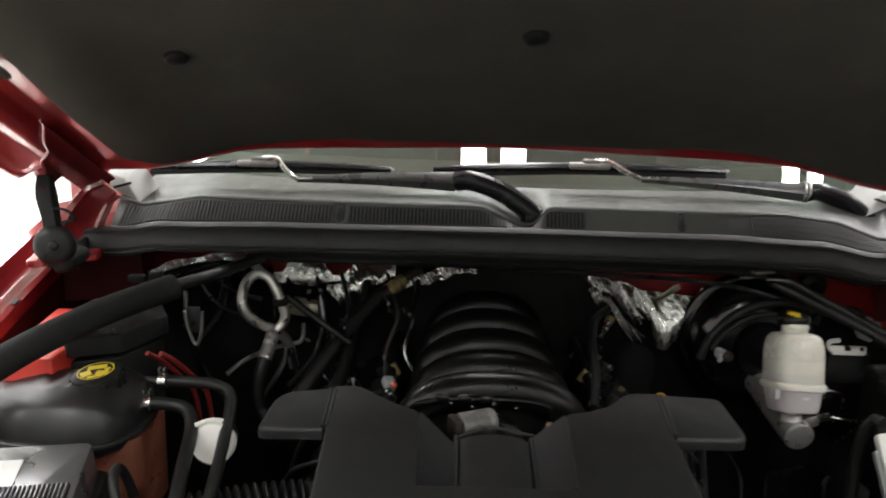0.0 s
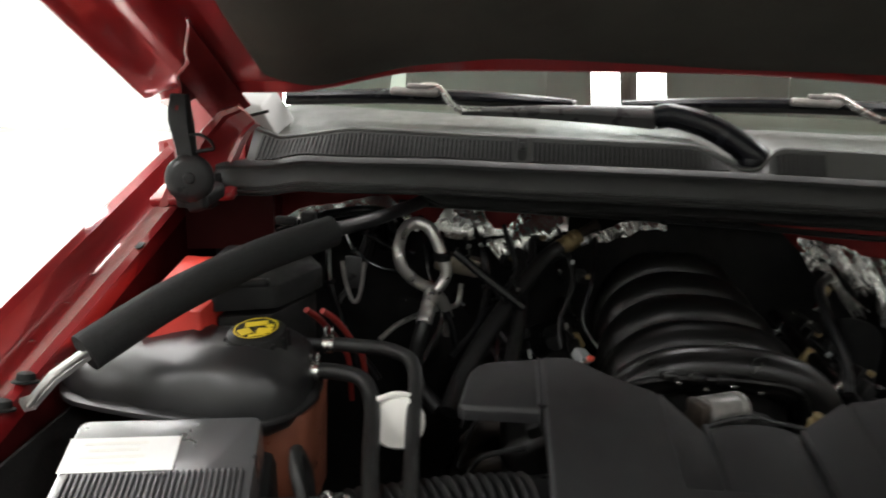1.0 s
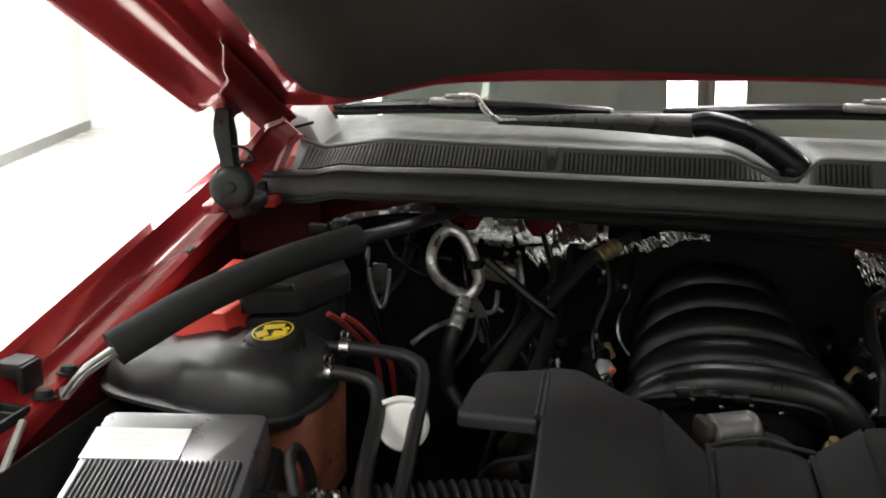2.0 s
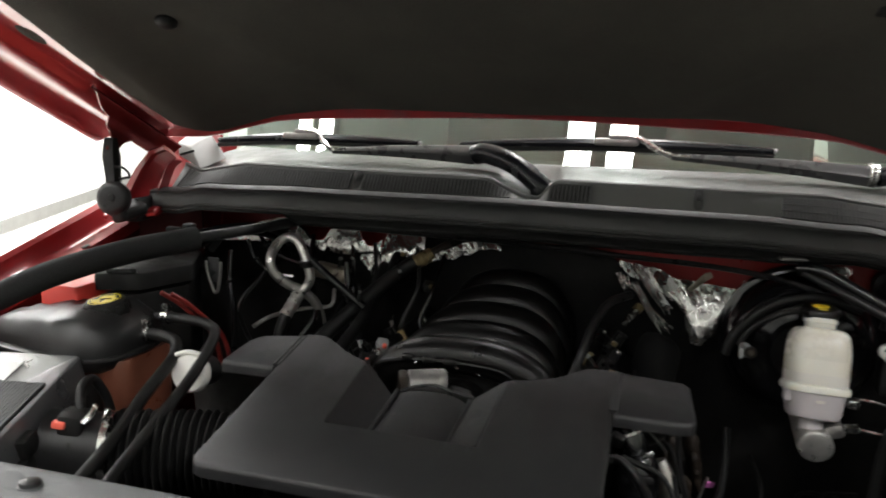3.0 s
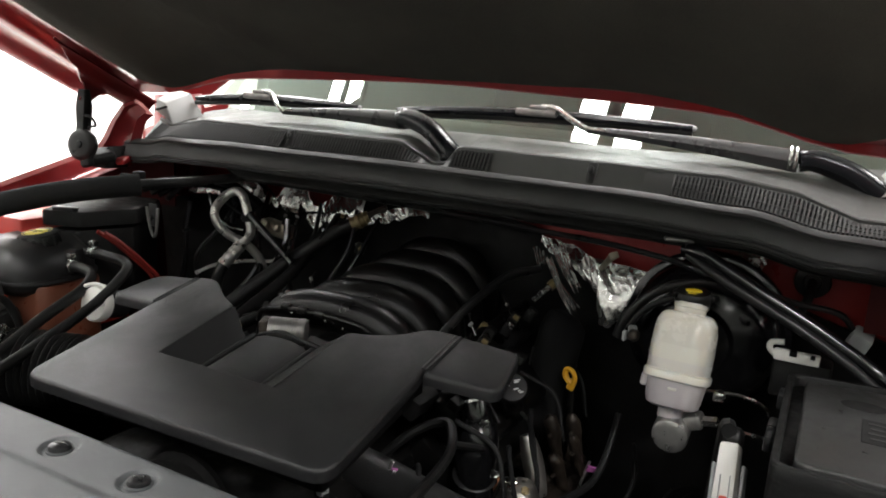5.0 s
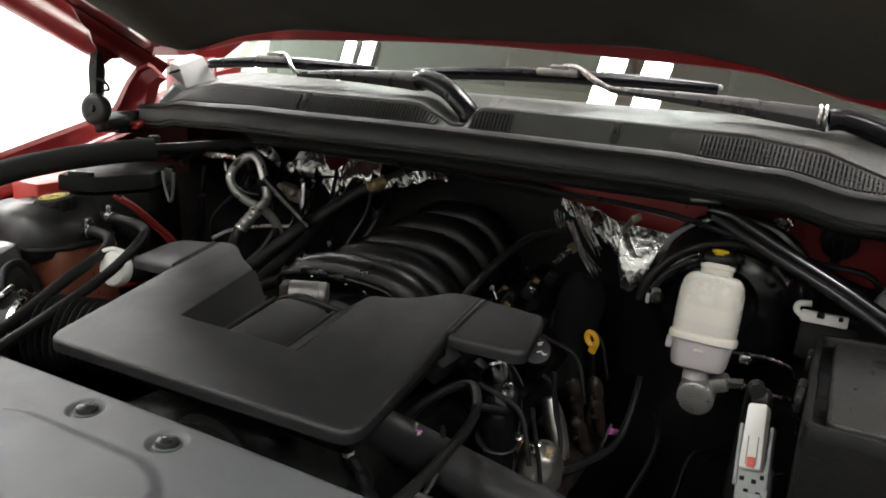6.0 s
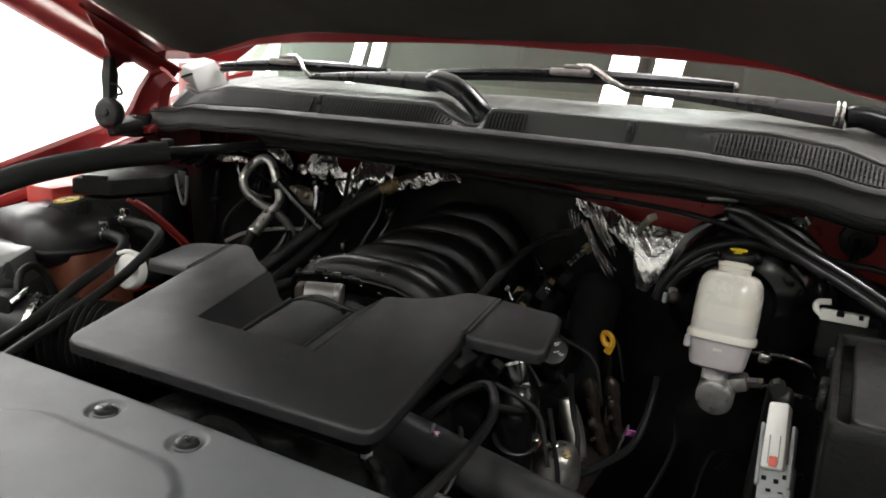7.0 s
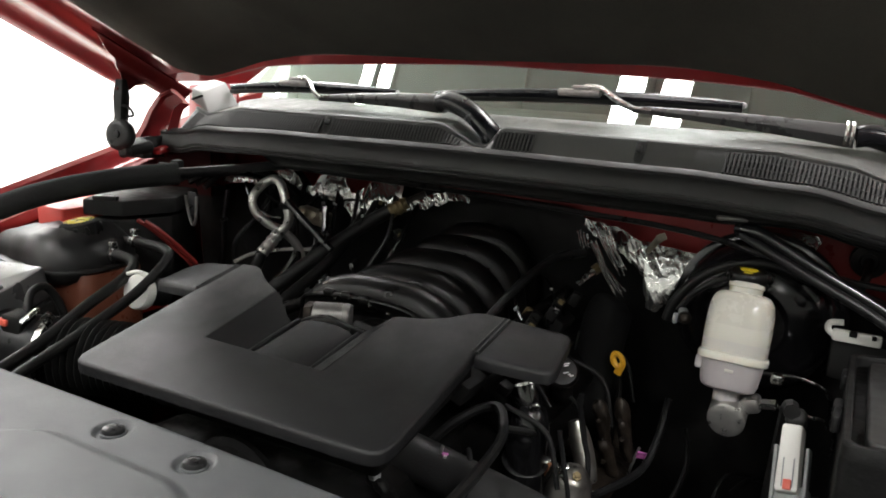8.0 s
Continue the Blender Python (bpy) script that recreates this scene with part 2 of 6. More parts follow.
# Near-black for deep parts: the bay's shade is put into the colour.
DARK = material("shade_black_metal", (0.004, 0.004, 0.004), 0.6, 0.3, stain=0.6, stain_size=22, second=(0.012, 0.011, 0.010), bump=0.3, bump_size=120, rough_vary=0.2, spec=0.2)
ALU = material("dull_aluminium", (0.55, 0.54, 0.52), 0.36, 0.85, stain=0.5, stain_size=30, second=(0.28, 0.27, 0.25), bump=0.1, bump_size=300, rough_vary=0.15)
STEEL = material("bright_clamp_steel", (0.60, 0.60, 0.58), 0.22, 1.0, stain=0.3, stain_size=60, second=(0.4, 0.4, 0.4), rough_vary=0.1)
CAST = material("cast_metal_brown", (0.015, 0.011, 0.008), 0.55, 0.3, stain=0.9, stain_size=45, second=(0.042, 0.030, 0.021), bump=0.5, bump_size=200, rough_vary=0.2)
SHIELD = material("heat_shield_metal", (0.62, 0.60, 0.56), 0.42, 0.95, stain=0.7, stain_size=25, second=(0.22, 0.19, 0.16), bump=0.4, bump_size=90, rough_vary=0.15)
MILKY_GREYER = material("greyer_milky_plastic", (0.49, 0.475, 0.435), 0.30, 0, stain=0.5, stain_size=30, second=(0.52, 0.50, 0.46), bump=0.08, bump_size=140, through_light=0.4, spec=0.6)
# Paler copy of MILKY: light and fluid are both in the colour.
MILKY_LIT = material("milky_plastic_fluid_and_light", (0.60, 0.585, 0.515), 0.26, 0, stain=0.5, stain_size=22, second=(0.54, 0.52, 0.46), bump=0.1, bump_size=120, through_light=0.5, spec=0.6)
MILKY = material("milky_white_plastic", (0.52, 0.505, 0.445), 0.26, 0, stain=0.6, stain_size=26, second=(0.62, 0.60, 0.53), bump=0.10, bump_size=140, rough_vary=0.08, through_light=0.5, spec=0.6)
MILKY_LOW = material("milky_plastic_with_fluid", (0.38, 0.355, 0.36), 0.36, 0, stain=0.3, stain_size=14, second=(0.33, 0.30, 0.30), bump=0.08, bump_size=200, through_light=0.2)
CAPGREY = material("pale_grey_plastic", (0.27, 0.27, 0.265), 0.5, 0, stain=0.4, stain_size=18, second=(0.21, 0.21, 0.205), bump=0.08, bump_size=300)
WHITE = material("white_plastic", (0.74, 0.73, 0.69), 0.42, 0, stain=0.3, stain_size=20, second=(0.58, 0.56, 0.52), bump=0.05)
GREY = material("light_grey_plastic", (0.30, 0.31, 0.31), 0.45, 0, stain=0.4, stain_size=40, second=(0.2, 0.2, 0.2))
PAPER = material("label_paper", (0.78, 0.78, 0.77), 0.5, 0, stain=0.15, stain_size=30, second=(0.68, 0.68, 0.68))
YELLOW = material("yellow_print", (0.62, 0.46, 0.02), 0.5, 0, stain=0.3, stain_size=60, second=(0.45, 0.34, 0.03))
ORANGE = material("yellow_orange_plastic", (0.62, 0.32, 0.02), 0.4, 0, stain=0.3, stain_size=50, second=(0.5, 0.24, 0.02))
REDPL = material("red_plastic", (0.62, 0.045, 0.03), 0.42, 0, stain=0.3, stain_size=12, second=(0.50, 0.04, 0.03), rough_vary=0.1)
REDTAB = material("red_lock_tab", (0.75, 0.12, 0.08), 0.4, 0, stain=0.2, stain_size=60)
PINK = material("magenta_tape", (0.45, 0.12, 0.36), 0.5, 0, stain=0.3, stain_size=60)
TEAL = material("teal_tape", (0.05, 0.35, 0.36), 0.5, 0, stain=0.3, stain_size=60)
AMBER = material("brown_translucent_tank", (0.14, 0.045, 0.025), 0.35, 0, stain=0.5, stain_size=14, second=(0.13, 0.05, 0.03), rough_vary=0.1, through_light=0.15)
BLOCKMETAL = material("tarnished_junction_metal", (0.36, 0.32, 0.26), 0.42, 0.8, stain=0.6, stain_size=50, second=(0.18, 0.15, 0.11), bump=0.2, bump_size=200, rough_vary=0.15)
BRASS = material("tan_brass_collar", (0.20, 0.15, 0.07), 0.45, 0.4, stain=0.5, stain_size=60, second=(0.2, 0.15, 0.08))
PLATE = material("worn_dark_steel", (0.16, 0.155, 0.15), 0.42, 0.7, stain=0.6, stain_size=60, second=(0.30, 0.29, 0.27), rough_vary=0.15)
RUST = material("orange_brown_rust", (0.20, 0.075, 0.03), 0.75, 0.1, stain=0.7, stain_size=60, second=(0.09, 0.04, 0.02), bump=0.6, bump_size=250)
FOIL = foil_material()
WIPER = material("worn_wiper_black", (0.006, 0.0065, 0.0085), 0.24, 0, grain=0.15, grain_size=900, stain=0.3, stain_size=9, second=(0.010, 0.010, 0.012), rough_vary=0.05, spec=0.25)
ARM = material("greyed_wiper_arm_paint", (0.040, 0.040, 0.042), 0.30, 0.2, grain=0.2, grain_size=700, stain=0.3, stain_size=11, second=(0.07, 0.07, 0.072), rough_vary=0.06)
SLAT = material("dark_grille_plastic", (0.046, 0.046, 0.045), 0.6, 0, stain=0.4, stain_size=9, second=(0.034, 0.034, 0.032), rough_vary=0.1, spec=0.2)
# Paler than RUBBER: the highlight along the hose is put into the colour.
HOSE = material("highlit_hose_rubber", (0.016, 0.016, 0.0165), 0.44, 0, grain=0.3, grain_size=500, stain=0.5, stain_size=12, second=(0.032, 0.031, 0.030), bump=0.25, bump_size=300, rough_vary=0.1, spec=0.5)
RUNNER = material("black_manifold_plastic", (0.0030, 0.0029, 0.0028), 0.34, 0, grain=0.3, grain_size=600, stain=0.4, stain_size=9, second=(0.006, 0.0056, 0.0053), bump=0.12, bump_size=350, rough_vary=0.08, spec=0.26)
GLASS = glass_material()
FLOOR = material("polished_floor", (0.72, 0.70, 0.66), 0.25, 0, stain=0.25, stain_size=2, second=(0.64, 0.62, 0.58), rough_vary=0.08)
PAINTED = material("white_wall_paint", (0.84, 0.84, 0.83), 0.6, 0, stain=0.15, stain_size=1.5, second=(0.78, 0.78, 0.77), bump=0.1, bump_size=80)
# Grey for the unseen front wall, to bounce less light into the bay.
FAR = material("low_bounce_wall_grey", (0.36, 0.36, 0.355), 0.6, 0, stain=0.15, stain_size=1.5, second=(0.32, 0.32, 0.31), bump=0.1, bump_size=80)
TANK = material("dusty_tank_plastic", (0.009, 0.009, 0.0095), 0.42, 0, grain=0.2, grain_size=700, stain=0.35, stain_size=7, second=(0.014, 0.0135, 0.013), bump=0.05, bump_size=60, rough_vary=0.05, spec=0.45)
CABLE = material("dull_red_insulation", (0.20, 0.02, 0.016), 0.4, 0, stain=0.4, stain_size=30, second=(0.18, 0.02, 0.016))
LID = material("semi_gloss_lid_plastic", (0.060, 0.061, 0.064), 0.32, 0, spec=0.95, coat=0.9, coat_rough=0.24, grain=0.3, grain_size=600, stain=0.4, stain_size=9, second=(0.07, 0.07, 0.07), bump=0.15, bump_size=700, rough_vary=0.08)
LIDTOP = material("dusty_smoked_lid", (0.024, 0.024, 0.0235), 0.38, 0, grain=0.3, grain_size=600, stain=0.6, stain_size=22, second=(0.038, 0.038, 0.037), bump=0.15, bump_size=500, rough_vary=0.12)
BASE = material("grey_baseboard", (0.20, 0.20, 0.19), 0.5, 0, stain=0.3, stain_size=5)
CEIL = material("white_ceiling", (0.80, 0.87, 0.82), 0.8, 0, stain=0.15, stain_size=2, second=(0.74, 0.81, 0.76))
DASH = material("brown_dashboard_vinyl", (0.085, 0.072, 0.060), 0.6, 0, grain=0.4, grain_size=300, stain=0.3, second=(0.12, 0.10, 0.085), bump=0.3, bump_size=500)
CABIN = material("dark_cabin_trim", (0.05, 0.05, 0.048), 0.7, 0, stain=0.4, stain_size=4)

# ---------------------------------------------------------------- the room
ROOM = Matrix.Translation((0, 3, 0)) @ Matrix.Rotation(radians(22), 4, "Z")
U0, U1, V0, V1 = -4.7, 6.5, -10.0, 11.0


def room_box(name, x0, x1, y0, y1, z0, z1, mat, label, category="wall"):
    bm = rbox(x1 - x0, y1 - y0, z1 - z0, 0, at=((x0 + x1) / 2, (y0 + y1) / 2, (z0 + z1) / 2))
    ob = part(name, move(bm, ROOM), mat)
    return tagged(ob, label, category, kind="structure")


room_box("floor", U0 - 0.2, U1 + 0.2, V0 - 0.2, V1 + 0.2, -0.1, 0, FLOOR, "pale polished concrete showroom floor", "floor")
room_box("ceiling", U0 - 0.2, U1 + 0.2, V0 - 0.2, V1 + 0.2, CEILING, CEILING + 0.1, CEIL, "pale grey-green flat showroom ceiling", "ceiling")
room_box("wall_west", U0 - 0.2, U0, V0 - 0.2, V1 + 0.2, 0, CEILING, PAINTED, "bright white painted wall of the showroom")
room_box("wall_east", U1, U1 + 0.2, V0 - 0.2, V1 + 0.2, 0, CEILING, PAINTED, "plain white painted wall of the showroom")
# Unseen wall; its grey is chosen to deepen the bay's shading.
room_box("wall_south", U0, U1, V0 - 0.2, V0, 0, CEILING, FAR, "unseen showroom wall, greyed to bounce less light")
room_box("wall_north", U0, U1, V1, V1 + 0.2, 0, CEILING, PAINTED, "plain white painted wall of the showroom")
room_box("baseboard", U0, U0 + 0.015, V0, V1, 0, 0.14, BASE, "grey baseboard along the white wall", "baseboard")

LAMPGLASS = material("lit_lamp_panel", (0.9, 0.9, 0.88), 0.5, glow=(1.0, 0.98, 0.94, 9.0))
first_lamp = thing("ceiling_light", "bright double panel light set in the ceiling", "ceiling light", "ceiling lights", at=(FIXTURES[0][0], FIXTURES[0][1], CEILING))
for sx in (-1, 1):
    cx = FIXTURES[0][0] + sx * GAP
    rim = [rbox(PANEL[0] + 0.06, 0.03, 0.025, 0.004, at=(cx, FIXTURES[0][1] + k * (PANEL[1] / 2 + 0.015), CEILING - 0.0125)) for k in (-1, 1)]
    rim += [rbox(0.03, PANEL[1], 0.025, 0.004, at=(cx + k * (PANEL[0] / 2 + 0.015), FIXTURES[0][1], CEILING - 0.0125)) for k in (-1, 1)]
    part("frame", join(*rim), WHITE, first_lamp)
    part("diffuser", rbox(PANEL[0], PANEL[1], 0.012, 0, at=(cx, FIXTURES[0][1], CEILING - 0.012)), LAMPGLASS, first_lamp, "glowing white diffuser")
for fx, fy, power in FIXTURES[1:]:
    copy_thing(first_lamp, Matrix.Translation((fx, fy, CEILING)))

# ---------------------------------------------------------------- the truck's body round the bay
body = thing("truck_body", "dark red metallic pickup truck body with its hood open", "truck", at=(MIRROR, 2.5, 0))


def mx(x, side):
    """x on that side of the middle plane: side -1 or 1."""
    return MIRROR + side * (x + 0.04)


def rail_z(y):
    return 1.262 + 0.26 * (y - 1.2)


for side in (-1, 1):
    # outer skin of the fender, gutter, inner ridge and the apron wall below it
    prof = [(0.965, -0.60), (0.970, -0.40), (0.960, -0.20), (0.940, -0.09), (0.905, -0.032), (0.875, -0.010), (0.862, 0.000), (0.853, -0.008), (0.848, -0.040),
            (0.838, -0.052), (0.822, -0.056), (0.812, -0.046), (0.806, -0.040), (0.797, -0.044), (0.794, -0.052), (0.793, -0.066)]
    rows = [[(mx(d - 0.03 * max(0, 0.55 - y) ** 2, side), y, rail_z(y) + h) for d, h in prof] for y in span(-0.1, 1.42, 19)]
    part("fender", loft(rows, closed=False), RED, body, "glossy red fender with a folded inner rail")
    # Shade below the rail is painted: near-black right, very dark red left.
    part("apron", loft([[(mx(d, side), y, rail_z(y) + h) for d, h in ((0.793, -0.066), (0.792, -0.13), (0.78, -0.22), (0.77, -0.34), (0.74, -0.65))] for y in span(-0.1, 1.42, 10)], closed=False), DARK if side > 0 else RED_DEEP_SHADE, body, "apron panel with its shade in the colour")
    for k, y in enumerate((0.872, 0.828)):
        part("rail_bolt", lathe([(0.014, 0), (0.014, 0.002), (0.010, 0.003), (0.009, 0.010), (0.005, 0.012)], 12, pose(mx(0.800, side), y, rail_z(y) - 0.043, -15)), MATTE, body, "dark flanged bolt")
    for y in (0.95, 1.03, 1.10):
        part("gutter_spot", lathe([(0.004, 0), (0.004, 0.0015), (0.002, 0.002)], 8, pose(mx(0.838, side), y, rail_z(y) - 0.050)), RED, body)
    part("rail_slot", rbox(0.010, 0.018, 0.002, 0.0008, 1, at=(mx(0.802, side), 1.165, rail_z(1.165) - 0.0405), rot=(14, 0, 0)), DARK, body)
    part("rail_bumper", join(rbox(0.040, 0.034, 0.022, 0.005, at=(mx(0.845, side), 0.842, rail_z(0.842) - 0.018)), rbox(0.010, 0.034, 0.036, 0.004, at=(mx(0.827, side), 0.842, rail_z(0.842) - 0.028)), rbox(0.010, 0.034, 0.036, 0.004, at=(mx(0.863, side), 0.842, rail_z(0.842) - 0.028))), RUBBER, body, "black rubber hood bumper")
    catch = part("rail_bracket", join(*[rbox(0.036, 0.005, 0.012, 0.0015, at=(mx(0.820, side), 0.748 + 0.019 * k, rail_z(0.775) - 0.034)) for k in range(4)], rbox(0.005, 0.062, 0.012, 0.0015, at=(mx(0.803, side), 0.776, rail_z(0.775) - 0.034)), rbox(0.005, 0.062, 0.012, 0.0015, at=(mx(0.838, side), 0.776, rail_z(0.775) - 0.034))), MATTE, body, "black ribbed plastic bracket")
    part("bracket_bolt", lathe([(0.013, 0), (0.013, 0.003), (0.007, 0.004), (0.006, 0.010)], 14, pose(mx(0.820, side), 0.752, rail_z(0.752) - 0.028, -15)), ALU, catch)
    # hinge base, pillar and side wall of the cowl
    part("hinge_pocket", rbox(0.13, 0.17, 0.016, 0.006, at=(mx(0.755, side), 1.315, 1.285), rot=(12, side * 8, 0)), RED, body)
    part("cowl_side", loft([[(mx(d, side), y, z) for y, z in ((1.37, 1.20), (1.46, 1.17), (1.58, 1.40), (1.44, 1.378), (1.41, 1.362), (1.375, 1.33))] for d in (0.715, 0.735)]), RED, body)
    # pressed cowl end beside the hinge: outer edge, rolled rim and the hollow face inside it
    rows = []
    for (ox, oy, oz), (ix, iy, iz) in (((0.800, 1.225, 1.255), (0.735, 1.270, 1.262)), ((0.788, 1.238, 1.290), (0.718, 1.272, 1.290)), ((0.772, 1.248, 1.318), (0.706, 1.272, 1.312)), ((0.745, 1.253, 1.362), (0.690, 1.270, 1.345)), ((0.716, 1.258, 1.396), (0.678, 1.270, 1.368)), ((0.690, 1.266, 1.406), (0.668, 1.280, 1.380))):
        a, b = Vector((mx(ox, side), oy, oz)), Vector((mx(ix, side), iy, iz))
        rows.append([a + Vector((0, 0.02, -0.004)), a + Vector((0, 0.006, 0.003)), a, a.lerp(b, 0.20) + Vector((0, -0.003, 0)), a.lerp(b, 0.30) + Vector((0, 0.004, 0)), a.lerp(b, 0.85) + Vector((0, 0.006, 0)), b, b + Vector((0, -0.006, 0)), b + Vector((0, 0.02, -0.004))])
    part("cowl_end", loft(rows), RED, body, "pressed red cowl end beside the hinge")
    if side < 0:
        part("cowl_web", sheet(lambda u, v: (mx(0.672 + 0.155 * u, side), 1.440 + 0.010 * math.sin(u * 6) + 0.012 * v, 1.20 + (0.222 - 0.012 * u) * v), span(0, 1, 10), span(0, 1, 10), 0.006), RED, body, "red pressed panel behind the hinge")
        part("cowl_web_foot", sheet(lambda u, v: (mx(0.825 + 0.070 * u, side), 1.446 + 0.02 * u, 1.15 + (0.190 - 0.02 * u) * v), span(0, 1, 5), span(0, 1, 6), 0.006), RED, body)
    part("cowl_end_slot", rbox(0.014, 0.004, 0.007, 0.001, 1, at=(mx(0.728, side), 1.266, 1.300), rot=(30, 0, side * 20)), DARK, body)
    part("pillar", loft([[(mx(d, side), y, z) for d, y, z in ((0.885 - k * 0.03, 1.54 + k * 1.0, 1.40 + k * 0.58), (0.935 - k * 0.03, 1.56 + k * 1.0, 1.38 + k * 0.58), (0.940 - k * 0.03, 1.63 + k * 1.0, 1.36 + k * 0.58), (0.895 - k * 0.03, 1.61 + k * 1.0, 1.36 + k * 0.58))] for k in (0, 0.5, 1.0)]), RED, body)
    part("door_side", rbox(0.06, 2.3, 0.75, 0.02, at=(mx(0.87, side), 2.60, 0.80)), RED, body)

# firewall, floor of the bay and dark side panels; their near-black carries the bay's shade
for side in (-1, 1):
    # The cowl corner takes the same shade-darkened red.
    part("cowl_corner", sheet(lambda u, v: (mx(0.66 + 0.14 * u, side), 1.352 - 0.03 * u + 0.006 * math.sin(u * 5), 1.17 + 0.125 * v), span(0, 1, 8), span(0, 1, 6), 0.006), RED_DEEP_SHADE, body, "red inner cowl corner, shade in its colour")
part("firewall", sheet(lambda u, v: (u, 1.475 + 0.01 * math.sin(u * 9), v), span(-0.83, 0.94, 24), [0.55, 0.75, 0.95, 1.08, 1.16, 1.22, 1.32], 0.012), RED_RAW, body, "dark red painted firewall")
part("cowl_sill", sheet(lambda u, v: (u, 1.335 + 0.14 * v, 1.285 - 0.015 * v + 0.004 * math.sin(u * 14)), span(-0.72, 0.90, 30), span(0, 1, 4), 0.006), RED_RAW, body)


# Height up to which the firewall is blacked out for shade.
def shade_top(x):
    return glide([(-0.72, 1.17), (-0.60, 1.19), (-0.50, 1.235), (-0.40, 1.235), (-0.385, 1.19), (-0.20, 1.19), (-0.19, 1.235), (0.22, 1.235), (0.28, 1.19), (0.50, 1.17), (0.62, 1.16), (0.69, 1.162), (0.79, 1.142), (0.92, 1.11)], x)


# Added near-black sheet stands in for shade on the lower firewall.
part("firewall_shade_sheet", sheet(lambda u, v: (u, 1.455 + 0.008 * noise.noise((u * 8, v * 8, 2)), 0.56 + (shade_top(u) - 0.56) * v), span(-0.83, 0.94, 40), span(0, 1, 14), 0.01), DARK, body, "near-black sheet for the shade on the lower firewall")
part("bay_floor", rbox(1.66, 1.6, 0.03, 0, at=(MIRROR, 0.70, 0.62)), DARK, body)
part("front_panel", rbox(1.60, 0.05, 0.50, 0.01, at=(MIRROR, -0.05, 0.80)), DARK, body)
for side in (-1, 1):
    part("wheel_liner", sheet(lambda u, v: (mx(0.775 - 0.16 * max(0, math.sin((u - 0.1) / 1.2 * math.pi)) * (1 - v), side), u, 0.55 + 0.54 * v), span(0.05, 1.38, 12), span(0, 1, 6), 0.006), MATTE, body, "black plastic wheel liner")

# glass, dashboard and cabin
WS_Y, WS_Z, RAKE, BOW = 1.405, 1.392, 40.0, 0.22
PANE_BOW = 0.28


def glass_point(x, s):
    d = x - MIRROR
    return (x, WS_Y + PANE_BOW * d * d + s * math.cos(radians(RAKE)), WS_Z + s * math.sin(radians(RAKE)) - 0.02 * d * d)


pane = part("windshield", sheet(glass_point, span(MIRROR - 0.85, MIRROR + 0.85, 38), span(0, 0.95, 8)), GLASS, body, "clear greenish windshield reflecting the ceiling lights", keep=False)
part("dashboard", sheet(lambda u, v: (u, 1.50 + 0.15 * (u - MIRROR) ** 2 + 0.62 * v, 1.335 + 0.05 * math.sin(v * 2.6) - 0.30 * max(0, v - 0.75)), span(-0.68, 0.87, 16), span(0, 1, 10), 0.01), DASH, body, "brown-grey dashboard top")
part("roof", rbox(1.46, 1.5, 0.06, 0.02, at=(MIRROR, 3.05, 1.91)), RED, body)
part("headliner", rbox(1.40, 1.45, 0.02, 0.005, at=(MIRROR, 3.05, 1.865)), CABIN, body)
part("cabin_back", rbox(1.5, 0.05, 1.3, 0.01, at=(MIRROR, 3.75, 1.25)), CABIN, body)
for side in (-1, 1):
    part("rear_door", rbox(0.05, 2.05, 0.80, 0.02, at=(mx(0.80, side), 2.82, 1.48), rot=(0, -side * 8, 0)), CABIN, body, "dark rear door and tinted window")
part("cabin_floor", rbox(1.7, 2.3, 0.05, 0.01, at=(MIRROR, 2.6, 0.55)), CABIN, body)
for side in (-1, 1):
    seat = [rbox(0.50, 0.14, 0.62, 0.05, 3, at=(mx(0.38, side), 2.95, 1.25), rot=(-12, 0, 0)), rbox(0.26, 0.10, 0.18, 0.04, 3, at=(mx(0.38, side), 3.05, 1.66), rot=(-10, 0, 0))]
    part("seat", join(*seat), CABIN, body)

# wheels and bed that carry the truck on the floor
for y in (0.42, 4.40):
    for side in (-1, 1):
        wm = pose(mx(0.80, side), y, 0.385, 0, 90 * side, 0)
        wheel = part("wheel", lathe([(0.05, -0.10), (0.225, -0.10), (0.235, -0.06), (0.225, 0.0), (0.232, 0.085), (0.20, 0.080), (0.10, 0.05), (0.04, 0.06)], 40, wm), ALU, body, "cast aluminium wheel")
        part("tyre", lathe([(0.235, -0.12), (0.30, -0.135), (0.37, -0.12), (0.385, -0.08), (0.385, 0.08), (0.37, 0.12), (0.30, 0.135), (0.235, 0.12), (0.225, 0.0)], 48, wm), RUBBER, wheel, "black rubber tyre")
part("bed", join(rbox(0.05, 1.75, 0.62, 0.02, at=(mx(0.87, -1), 4.66, 0.92)), rbox(0.05, 1.75, 0.62, 0.02, at=(mx(0.87, 1), 4.66, 0.92)), rbox(1.84, 0.05, 0.62, 0.02, at=(MIRROR, 5.54, 0.92)), rbox(1.78, 1.75, 0.05, 0.01, at=(MIRROR, 4.66, 0.68))), RED, body, "plain red cargo bed")

# ---------------------------------------------------------------- hood
hood = thing("hood", "open red hood with a black felt liner underneath", "hood", at=(MIRROR, 1.28, 1.47))
HOOD_SLOPE = 0.49


def hood_plane(x, y):
    d = x - MIRROR
    s = min(1, max(0, (abs(d) - 0.46) / 0.19))
    return 1.485 + HOOD_SLOPE * (1.28 - y) - 0.045 * d * d - 0.036 * s * s * (3 - 2 * s)


def hood_rear(x):
    """y of the rear lip."""
    d = abs(x - MIRROR)
    return 1.285 + glide([(0, 0), (0.30, 0.009), (0.48, 0.014), (0.64, 0.0), (0.85, -0.004)], d)


